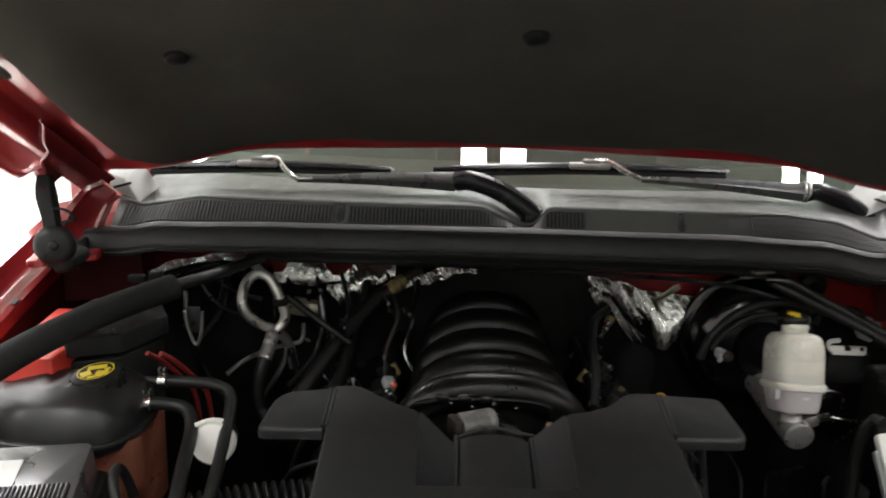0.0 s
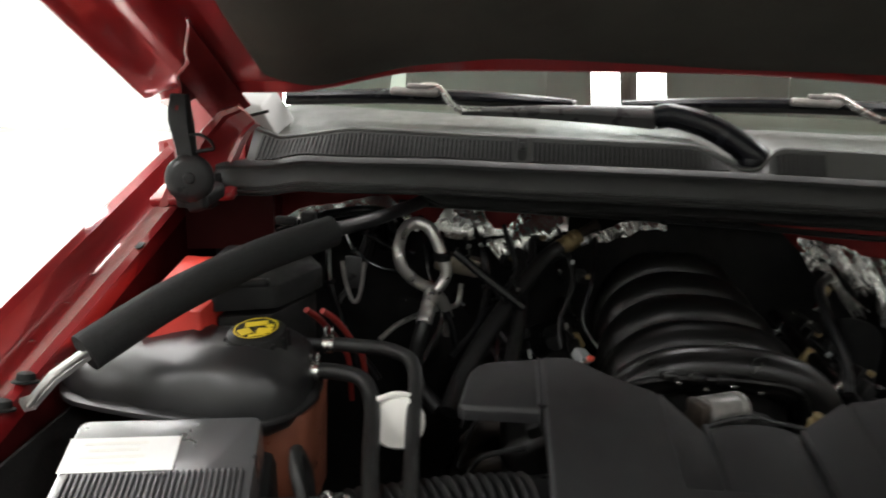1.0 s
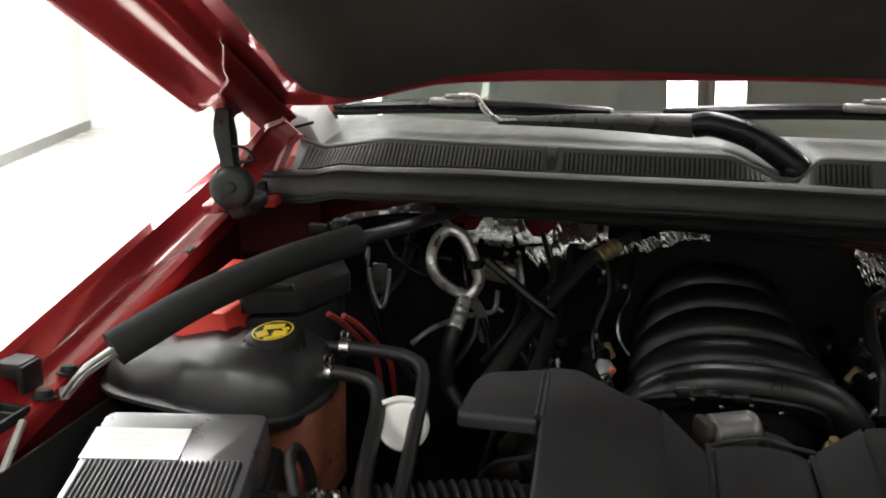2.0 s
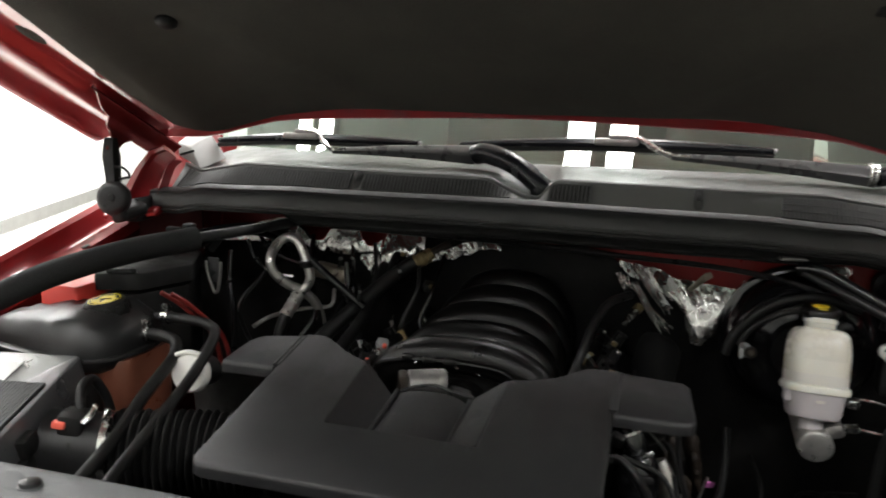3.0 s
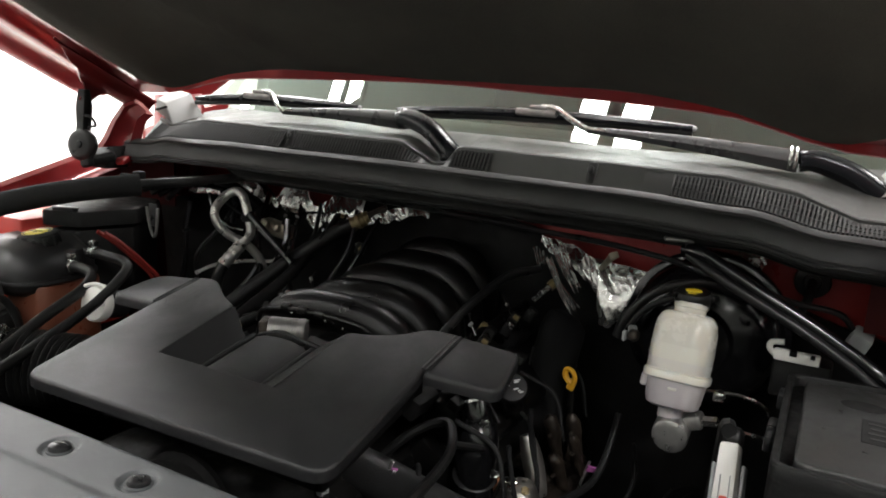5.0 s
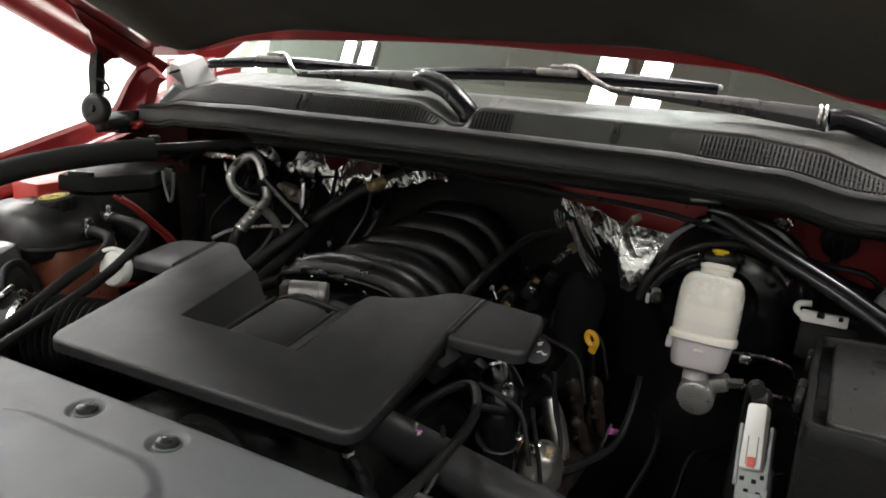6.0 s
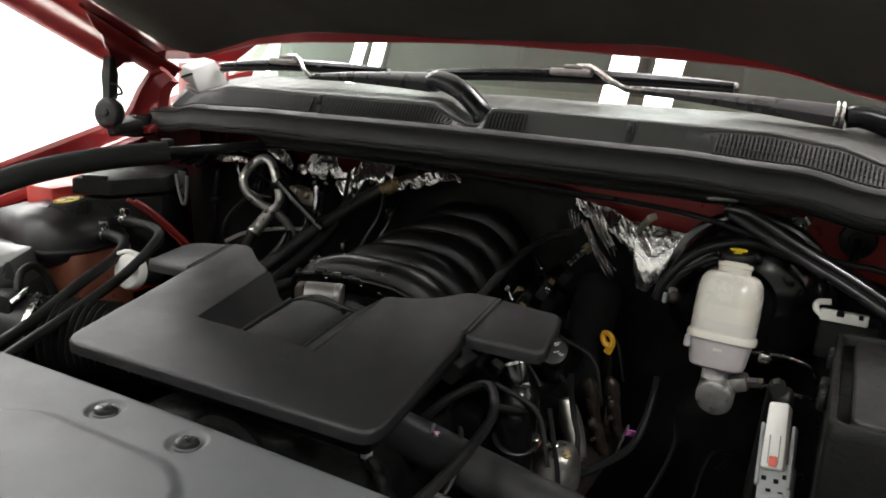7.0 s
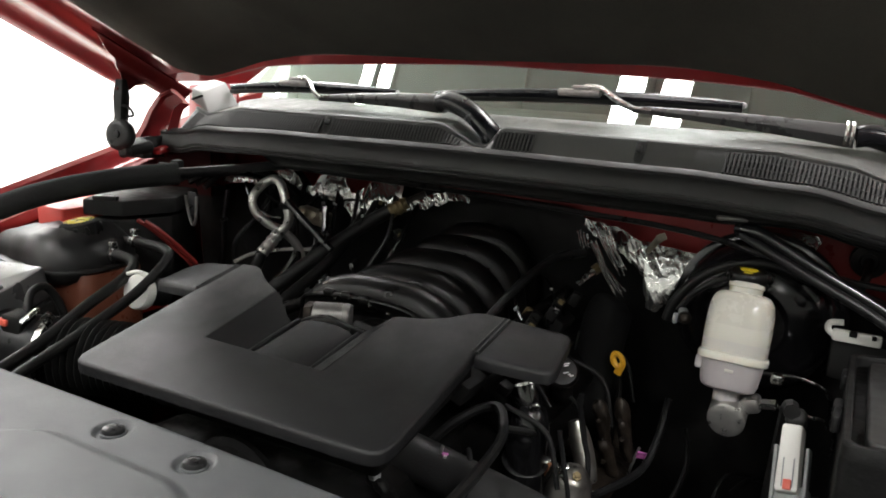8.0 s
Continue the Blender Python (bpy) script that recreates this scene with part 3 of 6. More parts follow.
def frame_h(d):
    return glide([(0.0, 0.0), (0.66, 0.0), (0.675, 0.001), (0.722, 0.004), (0.728, 0.001), (0.768, -0.020), (0.773, -0.022), (0.797, -0.0205), (0.801, -0.022), (0.848, -0.046), (0.85, -0.040)], d)


edge_d = [0.66, 0.675, 0.69, 0.705, 0.718, 0.722, 0.728, 0.735, 0.742, 0.754, 0.762, 0.768, 0.773, 0.780, 0.790, 0.797, 0.801, 0.810, 0.825, 0.840, 0.848, 0.85]
xs = [MIRROR + d for d in ([-d for d in edge_d[::-1]] + span(-0.64, 0.64, 26) + edge_d)]


def hood_inner(x, v):
    d = abs(x - MIRROR)
    y = hood_rear(x) - 1.24 * v
    lift = frame_h(d) * min(1, v / 0.06 + 0.15)
    return (x, y, hood_plane(x, y) + lift + 0.012 * (v > 0.004))


part("inner_frame", sheet(hood_inner, xs, [0, 0.003, 0.008, 0.02, 0.035, 0.05, 0.07] + span(0.1, 1, 18)), RED, hood, "red painted inner frame")
part("outer_skin", sheet(lambda x, v: (x, hood_rear(x) + 0.004 - 1.26 * v, hood_plane(x, hood_rear(x) - 1.26 * v) + 0.012 + 0.045 * min(1, v * 18) * (1 - min(1, abs(x - MIRROR) / 0.855) ** 8)), xs, [0, 0.02, 0.04, 0.06] + span(0.1, 1, 10)), RED, hood)


def liner_rear(x):
    d = abs(x - MIRROR)
    return hood_rear(x) - 0.018 + 0.010 * math.cos(d * 11) - 0.07 * max(0, (d - 0.60) / 0.12) ** 2


def liner(u, v):
    x = MIRROR + u * ((0.682 if u < 0 else 0.715) + 0.004 * math.sin(v * 14))
    y = liner_rear(x) - 1.14 * v
    edge = min(1.0, (1 - abs(u)) * 12, v * 30)
    wave = 0.006 * noise.noise((x * 6, y * 6, 3)) + 0.003 * math.sin(x * 17 + y * 5) * math.sin(y * 13 + 1) + 0.009 * math.exp(-((abs(u) - 0.30 - 0.55 * v * 2) / 0.03) ** 2) * min(1, v * 8) - 0.008 * math.exp(-(((abs(u) - 0.80) / 0.07) ** 2 + ((v - 0.085) / 0.035) ** 2)) + 0.004 * math.exp(-((abs(u) - 0.88) / 0.025) ** 2)
    return (x, y, hood_plane(x, y) + 0.006 - (0.013 + wave) * math.sqrt(edge))


part("liner", sheet(liner, [-1, -0.995, -0.985, -0.97, -0.94] + span(-0.9, 0.9, 44) + [0.94, 0.97, 0.985, 0.995, 1], [0, 0.004, 0.012, 0.025] + span(0.05, 1, 34)), FELT, hood, "black felt sound liner")
for cx, cy in ((-0.386, 0.968), (0.080, 0.916), (0.560, 0.950), (-0.382, 0.42), (0.085, 0.42), (0.56, 0.42)):
    n = Vector((0.24 * (cx - MIRROR), HOOD_SLOPE, 1)).normalized()
    m = Matrix.Translation((cx, cy, hood_plane(cx, cy) - 0.008)) @ n.to_track_quat("Z", "Y").to_matrix().to_4x4()
    part("liner_clip", lathe([(0.004, -0.007), (0.012, -0.006), (0.016, -0.003), (0.017, 0.0), (0.016, 0.004)], 18, m), MATTE, hood, "round black push clip")
for side in (-1, 1):
    for cy in (0.58, 0.935):
        part("frame_slot", lathe([(0.010, -0.001), (0.0115, 0.0), (0.010, 0.001)], 20, Matrix.Translation((mx(0.663, side), cy, hood_plane(mx(0.663, side), cy) + 0.0015)) @ pose(0, 0, 0, -26, side * 9, 0), 1.0, 2.5), FELT, hood, "dark slot in the frame")
    # hinge: a pressed red bracket folded down from the frame's wall, black arm, round pivot and foot
    def bracket_point(u, v):
        y0 = ramp([(0, 1.085), (0.2, 1.120), (0.4, 1.158), (0.55, 1.182), (0.75, 1.188), (1, 1.174)], v)
        y = y0 + (1.328 - y0) * u
        fold = glide([(0, 0.690), (0.35, 0.716), (0.55, 0.745), (1, 0.747)], v)
        x = mx(fold, side)
        top = hood_plane(x, y) + frame_h(fold + 0.04) + 0.002
        low = glide([(1.170, 1.404), (1.200, 1.401), (1.226, 1.414), (1.262, 1.424), (1.290, 1.420), (1.328, 1.392)], y)
        k = max(0.0, (v - 0.5) / 0.5)
        return (x, y, top + (min(low, top - 0.002) - top) * k)

    # The bracket's shading is painted with the darker red.
    part("hinge_bracket", sheet(bracket_point, span(0, 1, 22), span(0, 1, 16), 0.004), RED_SHADE, hood, "pressed red hinge bracket")
    part("bracket_edge", tube([bracket_point(0.0, v) for v in span(0, 0.6, 10)], 0.0024, 8, 3), RED, hood)
    rows = []
    for x, y, z, w, b in ((0.744, 1.186, 1.425, 0.012, 0.006), (0.745, 1.186, 1.404, 0.015, 0.009), (0.743, 1.184, 1.388, 0.016, 0.011), (0.733, 1.174, 1.352, 0.013, 0.010), (0.728, 1.168, 1.332, 0.014, 0.010), (0.724, 1.164, 1.305, 0.016, 0.008)):
        rows.append([(mx(x, side) + w * c, y + b * s_, z) for c, s_ in ((-1, -0.6), (-0.8, -1), (0.8, -1), (1, -0.6), (1, 0.6), (0.8, 1), (-0.8, 1), (-1, 0.6))])
    part("hinge_arm", loft(rows), MATTE, hood, "black steel hinge arm")
    turn = Vector((0.25 * -side, -1, 0.15)).normalized().to_track_quat("Z", "Y").to_matrix().to_4x4()
    part("hinge_pivot", lathe([(0.018, -0.012), (0.030, -0.010), (0.033, -0.004), (0.033, 0.004), (0.029, 0.009), (0.022, 0.011), (0.008, 0.0115), (0.007, 0.014), (0.004, 0.015)], 28, Matrix.Translation((mx(0.725, side), 1.163, 1.313)) @ turn), SATIN, hood, "round black hinge pivot")
    part("pivot_lobe", join(rbox(0.030, 0.018, 0.036, 0.008, 3, at=(mx(0.718, side), 1.166, 1.284), rot=(0, side * 15, 0)), rbox(0.050, 0.06, 0.024, 0.008, 3, at=(mx(0.725, side), 1.20, 1.286), rot=(10, side * -10, side * 10))), MATTE, hood)
    part("hinge_foot", join(rbox(0.055, 0.06, 0.016, 0.005, at=(mx(0.738, side), 1.236, 1.268)), rbox(0.018, 0.05, 0.040, 0.005, at=(mx(0.722, side), 1.244, 1.286), rot=(0, side * 10, 0)), rbox(0.05, 0.012, 0.020, 0.004, at=(mx(0.738, side), 1.222, 1.290))), MATTE, hood)
    part("foot_bolt", lathe([(0.009, 0), (0.009, 0.005), (0.005, 0.008)], 6, Matrix.Translation((mx(0.742, side), 1.215, 1.288)) @ turn), ALU, hood)
    part("hinge_hook", tube([(mx(0.728, side), 1.172, 1.372), (mx(0.712, side), 1.172, 1.372), (mx(0.698, side), 1.172, 1.364), (mx(0.694, side), 1.172, 1.354), (mx(0.704, side), 1.172, 1.352), (mx(0.726, side), 1.174, 1.346)], 0.0026, 6), MATTE, hood)

# ---------------------------------------------------------------- cowl grille and its seal
cowl = thing("cowl_grille", "weathered black plastic cowl grille below the windshield", "cowl grille", at=(MIRROR, 1.3, 1.33))
LIP = [(-0.70, 1.372), (-0.628, 1.368), (-0.610, 1.363), (-0.587, 1.357), (-0.547, 1.364), (-0.50, 1.373), (-0.473, 1.378), (-0.30, 1.379), (0.028, 1.382), (0.040, 1.380), (0.100, 1.352), (0.126, 1.351), (0.150, 1.380), (0.162, 1.383), (0.58, 1.379), (0.68, 1.366), (0.765, 1.336), (0.86, 1.334)]


def lip(x):
    d = x - MIRROR
    return 1.278 + 0.11 * d * d, ramp(LIP, x)


def seal_top(x):
    d = x - MIRROR
    return 1.243 + 0.05 * d * d, glide([(-0.70, 1.318), (-0.60, 1.324), (-0.53, 1.336), (-0.30, 1.343), (0.06, 1.347), (0.45, 1.345), (0.62, 1.338), (0.74, 1.318), (0.86, 1.315)], x)


def cowl_row(x):
    ly, lz = lip(x)
    sy, sz = seal_top(x)
    d = x - MIRROR
    gy, gz = WS_Y + BOW * d * d + 0.006, WS_Z - 0.02 * d * d + 0.004
    return [(x, sy + 0.012, sz - 0.012), (x, sy + 0.014, sz - 0.001), (x, ly - 0.0045, lz - 0.0045), (x, ly - 0.0045, lz - 0.0005), (x, ly - 0.002, lz + 0.0018), (x, ly + 0.002, lz + 0.0018), (x, ly + 0.0045, lz - 0.002),
            (x, ly + 0.35 * (gy - ly), lz * 0.72 + gz * 0.28 - 0.003), (x, ly + 0.8 * (gy - ly), gz - 0.003), (x, gy, gz), (x, gy + 0.03, gz + 0.004), (x, gy + 0.03, gz - 0.03), (x, sy + 0.03, sz - 0.04)]


part("panel", loft([cowl_row(x) for x in span(-0.630, 0.86, 220)]), COWL, cowl)


def seal_row(x):
    sy, sz = seal_top(x)
    low = sz - 0.046
    p = [(sy + 0.016, sz - 0.004), (sy + 0.008, sz + 0.002), (sy, sz), (sy - 0.005, sz - 0.005), (sy - 0.0035, sz - 0.0095), (sy - 0.007, sz - 0.0125), (sy - 0.0170, sz - 0.0335), (sy - 0.0168, sz - 0.0350),
         (sy - 0.0130, sz - 0.0362), (sy - 0.0130, sz - 0.0388), (sy - 0.0180, sz - 0.0400), (sy - 0.0190, sz - 0.0415), (sy - 0.0175, sz - 0.0430), (sy - 0.011, sz - 0.0435), (sy - 0.011, low), (sy - 0.016, low - 0.0015), (sy - 0.015, low - 0.003), (sy - 0.006, low - 0.002), (sy + 0.02, low)]
    return [(x, y, z) for y, z in p]


def flange_row(x):
    sy, sz = seal_top(x)
    low = sz - 0.046
    k = glide([(-0.37, 0.12), (-0.33, 0.85), (0.50, 0.85), (0.62, 0.5)], x)
    p = [(sy - 0.004, low - 0.001), (sy + 0.004, low - 0.010 * k), (sy + 0.006, low - 0.021 * k), (sy + 0.002, low - 0.025 * k), (sy + 0.007, low - 0.029 * k), (sy + 0.018, low - 0.027 * k), (sy + 0.02, low)]
    return [(x, y, z) for y, z in p]


part("seal", loft([seal_row(x) for x in span(-0.672, 0.90, 92)]), SEAL, cowl, "grey-black rubber seal rail")
part("seal_flange", loft([flange_row(x) for x in span(-0.66, 0.90, 90)]), MATTE, cowl, "black lower flange")
ZONES = [(-0.612, -0.228), (-0.198, 0.078), (0.148, 0.215), (0.515, 0.800)]
for a, b in ZONES:
    slat_me = None
    near = 0.0005 if a > 0.5 else 0.0
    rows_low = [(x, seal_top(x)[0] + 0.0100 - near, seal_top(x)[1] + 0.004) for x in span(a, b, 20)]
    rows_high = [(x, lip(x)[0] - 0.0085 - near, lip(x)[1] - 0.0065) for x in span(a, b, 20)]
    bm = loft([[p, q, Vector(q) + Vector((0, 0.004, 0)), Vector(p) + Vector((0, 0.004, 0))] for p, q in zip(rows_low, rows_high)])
    # Solid near-black backing stands in for the shade between the slats.
    part("grille_back", bm, DARK, cowl, "near-black backing for the shade between the slats")
    for f in (0.34, 0.67) if near else ():
        bm = loft([[Vector(p).lerp(Vector(q), f) + Vector((0, o - 0.0022, e)) for o, e in ((0, -0.0008), (0, 0.0008), (0.003, 0.0008), (0.003, -0.0008))] for p, q in zip(rows_low, rows_high)])
        part("grille_bar", bm, SLAT, cowl)
    n = int((b - a) / (0.0058 if near else 0.0066))
    for i in range(n + 1):
        x = a + (b - a) * i / n
        sy, sz = seal_top(x)
        ly, lz = lip(x)
        p, q = Vector((x, sy + 0.0085, sz + 0.003)), Vector((x, ly - 0.0102, lz - 0.0055))
        if slat_me is None:
            bm = rbox(0.0030 if near else 0.0034, 0.0026, 1.0, 0)
            soft_edges(bm)
            slat_me = bpy.data.meshes.new("slat")
            bm.to_mesh(slat_me)
            bm.free()
            slat_me.materials.append(SLAT)
        ob = new("slat", slat_me)
        up = q - p
        ob.matrix_world = Matrix.Translation((p + q) / 2) @ up.to_track_quat("Z", "Y").to_matrix().to_4x4() @ Matrix.Diagonal((1, 1, up.length, 1))
        ob.parent = cowl
        ob.matrix_parent_inverse = cowl.matrix_world.inverted()
for x in (-0.213, 0.388):
    ly, lz = lip(x)
    part("cowl_clip", join(rbox(0.016, 0.012, 0.040, 0.004, at=(x, ly - 0.012, lz - 0.020), rot=(-22, 0, 0)), rbox(0.009, 0.008, 0.012, 0.003, at=(x, ly - 0.018, lz - 0.012), rot=(-22, 0, 0))), SEAL, cowl)
for side, back in ((-1, 0.0), (1, 0.085)):
    # faceted cap: a sloping top, a raked inner side and a small toe
    top = [(0.712, 1.345, 1.410), (0.725, 1.420, 1.430), (0.672, 1.410, 1.424), (0.678, 1.342, 1.400)]
    low = [(0.702, 1.333, 1.384), (0.735, 1.420, 1.388), (0.642, 1.420, 1.374), (0.650, 1.335, 1.356)]
    rows = [[(mx(d, side), y + back, z) for d, y, z in ring] for ring in (low, top)]
    bm = loft(rows)
    bmesh.ops.recalc_face_normals(bm, faces=bm.faces)
    bmesh.ops.bevel(bm, geom=bm.edges[:], offset=0.0035, segments=2, profile=0.5, affect="EDGES")
    part("end_cap", bm, CAPGREY, cowl, "pale grey plastic end cap")
    part("cap_slot", rbox(0.034, 0.006, 0.005, 0.001, at=(mx(0.678, side), 1.3295 + back, 1.390), rot=(0, side * 16, 0)), DARK, cowl)


# ---------------------------------------------------------------- wipers
def wiper(pivot, elbow, hook, clip, blade_a, blade_b, band):
    """pivot: base; elbow: where the arm leaves its cover; hook: the foot of the bright hook; clip: the middle of the blade's clip."""
    w = thing("windshield_wiper", "black wiper arm and blade resting on the windshield", "wiper", "wipers", at=pivot)
    pv, el, hk, cl, a, b = map(Vector, (pivot, elbow, hook, clip, blade_a, blade_b))
    part("arm_cover", tube([pv + Vector((0.010, 0.004, -0.016)), pv, pv.lerp(el, 0.40) + Vector((0, 0, 0.015)), pv.lerp(el, 0.80) + Vector((0, 0, 0.010)), el - (el - pv).normalized() * 0.002 + Vector((0, 0, -0.003))], 0.0230, 18, 8, lambda i, c: 1.0 - 0.16 * (i / c), flat=0.82), WIPER, w, "satin black arm cover")
    part("pivot_cap", lathe([(0.022, -0.016), (0.023, 0), (0.018, 0.009), (0.006, 0.012)], 18, pose(*(pv + Vector((0.004, 0, -0.002))), 20, 0, 0)), WIPER, w)
    d = (hk - el).normalized()
    n = 9
    rows = []
    for i in range(n + 1):
        t = i / n
        p = el.lerp(hk, t) + Vector((0, 0, 0.003 * math.sin(math.pi * t)))
        k = 0.0158 * (1 - t) + 0.0050 * t
        rows.append([p + Vector((0, -0.35 * k, -1.35 * k)), p + Vector((0, -1.0 * k, -0.30 * k)), p + Vector((0, -0.95 * k, -0.10 * k)), p + Vector((0, -0.30 * k, 0.75 * k)), p + Vector((0, 0.0, 0.88 * k)), p + Vector((0, 0.6 * k, 0.80 * k)), p + Vector((0, 0.9 * k, 0.3 * k)), p + Vector((0, 0.5 * k, -1.35 * k))])
    part("arm", loft(rows), ARM, w, "tapered greyed black channel arm")
    if band:
        for k in (0.004, 0.012):
            part("joint_band", lathe([(0.0192, -0.0022), (0.0200, 0), (0.0192, 0.0022)], 18, Matrix.Translation(el + d * k) @ d.to_track_quat("Z", "Y").to_matrix().to_4x4()), STEEL, w, "bright worn band at the joint")
    path = [a.lerp(b, t) + Vector((0, 0.04 * (t - 0.5) ** 2, 0.008 * math.sin(t * math.pi))) for t in span(0, 1, 8)]
    part("blade", tube([p + Vector((0, 0, 0.006)) for p in path], 0.0088, 8, 3, lambda i, c: 0.30 + 0.70 * max(0, math.sin(math.pi * min(1, max(0, i / c)) * 0.97 + 0.05)) ** 0.45, flat=1.0), WIPER, w, "black blade spine")
    part("wiper_rubber", tube([p - Vector((0, 0, 0.004)) for p in path], 0.0058, 6, 3), RUBBER, w)
    part("blade_tip", lathe([(0.002, -0.006), (0.0045, -0.003), (0.0045, 0.004), (0.002, 0.006)], 10, Matrix.Translation(path[-1] + Vector((0, 0, 0.006))) @ pose(0, 0, 0, 0, 90, 0)), GREY, w)
    part("blade_clip", join(rbox(0.078, 0.018, 0.013, 0.005, at=cl), rbox(0.034, 0.014, 0.008, 0.003, at=cl + Vector((0.004, 0, 0.009)))), PLATE, w, "grey worn blade clip")
    side = 1 if hk.x > cl.x else -1
    part("arm_hook", tube([hk - d * 0.03, hk, hk.lerp(cl, 0.35) + Vector((side * 0.006, 0, 0.004)), cl + Vector((side * 0.036, -0.002, 0.009)), cl + Vector((side * 0.010, 0, 0.010))], 0.0062, 8, 5, flat=0.75), STEEL, w, "bright worn arm end")
    return w


wiper((0.124, 1.296, 1.368), (-0.012, 1.350, 1.416), (-0.308, 1.365, 1.407), (-0.385, 1.378, 1.432), (-0.600, 1.400, 1.408), (-0.135, 1.378, 1.420), False)
wiper((0.803, 1.446, 1.346), (0.668, 1.420, 1.405), (0.338, 1.385, 1.424), (0.240, 1.392, 1.444), (-0.055, 1.392, 1.422), (0.505, 1.405, 1.432), True)

# ---------------------------------------------------------------- radiator shroud
shroud = thing("radiator_cover", "grey-black plastic radiator cover with push fasteners", "radiator cover", at=(MIRROR, 0.45, 1.0))


def shroud_z(x, y):
    return 1.092 - 0.05 * (0.62 - y) - 0.02 * (x - MIRROR) ** 2


PINS = ((0.058, 0.578), (0.180, 0.577), (-0.30, 0.578), (0.43, 0.572))
RIDGE_X, RIDGE_Y = 0.104, 0.547


def shroud_top(x, v):
    y = 0.616 - 0.01 * (x - MIRROR) ** 2 - 0.42 * v
    z = shroud_z(x, y) - 0.012 * (1 - min(1, v / 0.025)) ** 2
    d = abs(x - RIDGE_X)
    inner = min(1, max(0, (RIDGE_Y - 7 * max(0, d - 0.075) ** 2 - y) / 0.020)) * min(1, max(0, (0.155 - d) / 0.020))
    dish = max([min(1, max(0, (0.0215 - math.hypot(x - px, y - py)) / 0.004)) for px, py in PINS])
    return (x, y, z + 0.0075 * (inner * inner * (3 - 2 * inner)) - 0.0045 * dish)


part("cover_top", sheet(shroud_top, span(-0.66, -0.06, 24) + span(-0.055, 0.285, 170) + span(0.29, 0.77, 20), [0, 0.004, 0.01, 0.016, 0.025] + span(0.035, 0.4, 110) + span(0.45, 1, 6)), SHROUD, shroud)
part("rear_skirt", sheet(lambda x, v: (x, 0.616 - 0.01 * (x - MIRROR) ** 2 + 0.004 * v, shroud_z(x, 0.616) - 0.012 - 0.10 * v), span(-0.66, 0.77, 12), span(0, 1, 3), 0.003), SHROUD, shroud)
for bx, by in PINS:
    z = shroud_z(bx, by) - 0.004
    fastener = part("push_fastener", lathe([(0.0140, -0.001), (0.0140, 0.0012), (0.0130, 0.0018), (0.0115, 0.0010)], 28, pose(bx, by, z, -3)), SHROUD, shroud)
    part("fastener_head", lathe([(0.0118, -0.001), (0.0120, 0.003), (0.0108, 0.0058), (0.0070, 0.0074), (0.002, 0.0080)], 24, pose(bx, by, z, -3)), SATIN, fastener, "glossy black push pin head")

# ---------------------------------------------------------------- engine cover
ecover = thing("engine_cover", "satin black plastic engine cover with a throttle recess", "engine cover", at=(0.05, 0.9, 1.05))


def top_z(x, y):
    return 1.105 + 0.21 * (y - 0.81) - 0.05 * (x - 0.052) ** 2


outline = [(-0.181, 0.692), (0.314, 0.704), (0.306, 0.900), (0.3025, 0.920), (0.3015, 1.023), (0.254, 1.021), (0.226, 0.988), (0.190, 0.970), (0.155, 0.963), (0.152, 0.810), (-0.050, 0.810), (-0.053, 0.957), (-0.092, 0.976),
           (-0.122, 0.998), (-0.148, 1.018), (-0.184, 1.016), (-0.184, 0.915)]
radii = [0.028, 0.030, 0.0, 0.0, 0, 0.02, 0.02, 0.02, 0.012, 0, 0, 0.012, 0.015, 0.015, 0.02, 0, 0]
part("cover_plate", prism(rounded(outline, radii), lambda x, y: top_z(x, y) - 0.016, top_z, 0.0045, 3), GRAIN, ecover)
skirt = [(-0.120, 0.765), (0.262, 0.770), (0.262, 1.000), (0.255, 1.000), (0.205, 0.960), (0.170, 0.950), (0.172, 0.800), (-0.070, 0.800), (-0.072, 0.945), (-0.130, 0.975), (-0.150, 0.998), (-0.164, 0.998)]
# Near-black skirt carries the shade under the cover plate.
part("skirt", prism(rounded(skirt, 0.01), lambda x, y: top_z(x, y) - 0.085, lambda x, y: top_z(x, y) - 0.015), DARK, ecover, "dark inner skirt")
for ear, r in (([(-0.187, 0.915), (-0.187, 1.014), (-0.268, 1.001), (-0.281, 0.916)], [0.003, 0.003, 0.03, 0.012]), ([(0.3035, 0.920), (0.410, 0.926), (0.396, 1.022), (0.3035, 1.024)], [0.003, 0.020, 0.014, 0.003])):
    part("cover_ear", prism(rounded(ear, r), lambda x, y: top_z(x, y) - 0.018, lambda x, y: top_z(x, y) - 0.0015, 0.006, 3), GRAIN, ecover)


def facet(a, b, c, d):
    """A flat four-cornered floor of the recess."""
    a, b, c, d = [Vector(q) for q in (a, b, c, d)]
    return sheet(lambda u, v: a.lerp(b, u).lerp(d.lerp(c, u), v), span(0, 1, 4), span(0, 1, 6), 0.003)


part("recess_floor", facet((-0.050, 0.811, 1.104), (-0.001, 0.811, 1.078), (-0.002, 0.926, 1.0995), (-0.053, 0.957, 1.134)), GRAIN, ecover, "sloping black recess wall")
part("recess_floor", facet((0.106, 0.811, 1.078), (0.152, 0.811, 1.104), (0.155, 0.963, 1.134), (0.107, 0.950, 1.102)), GRAIN, ecover, "sloping black recess wall")
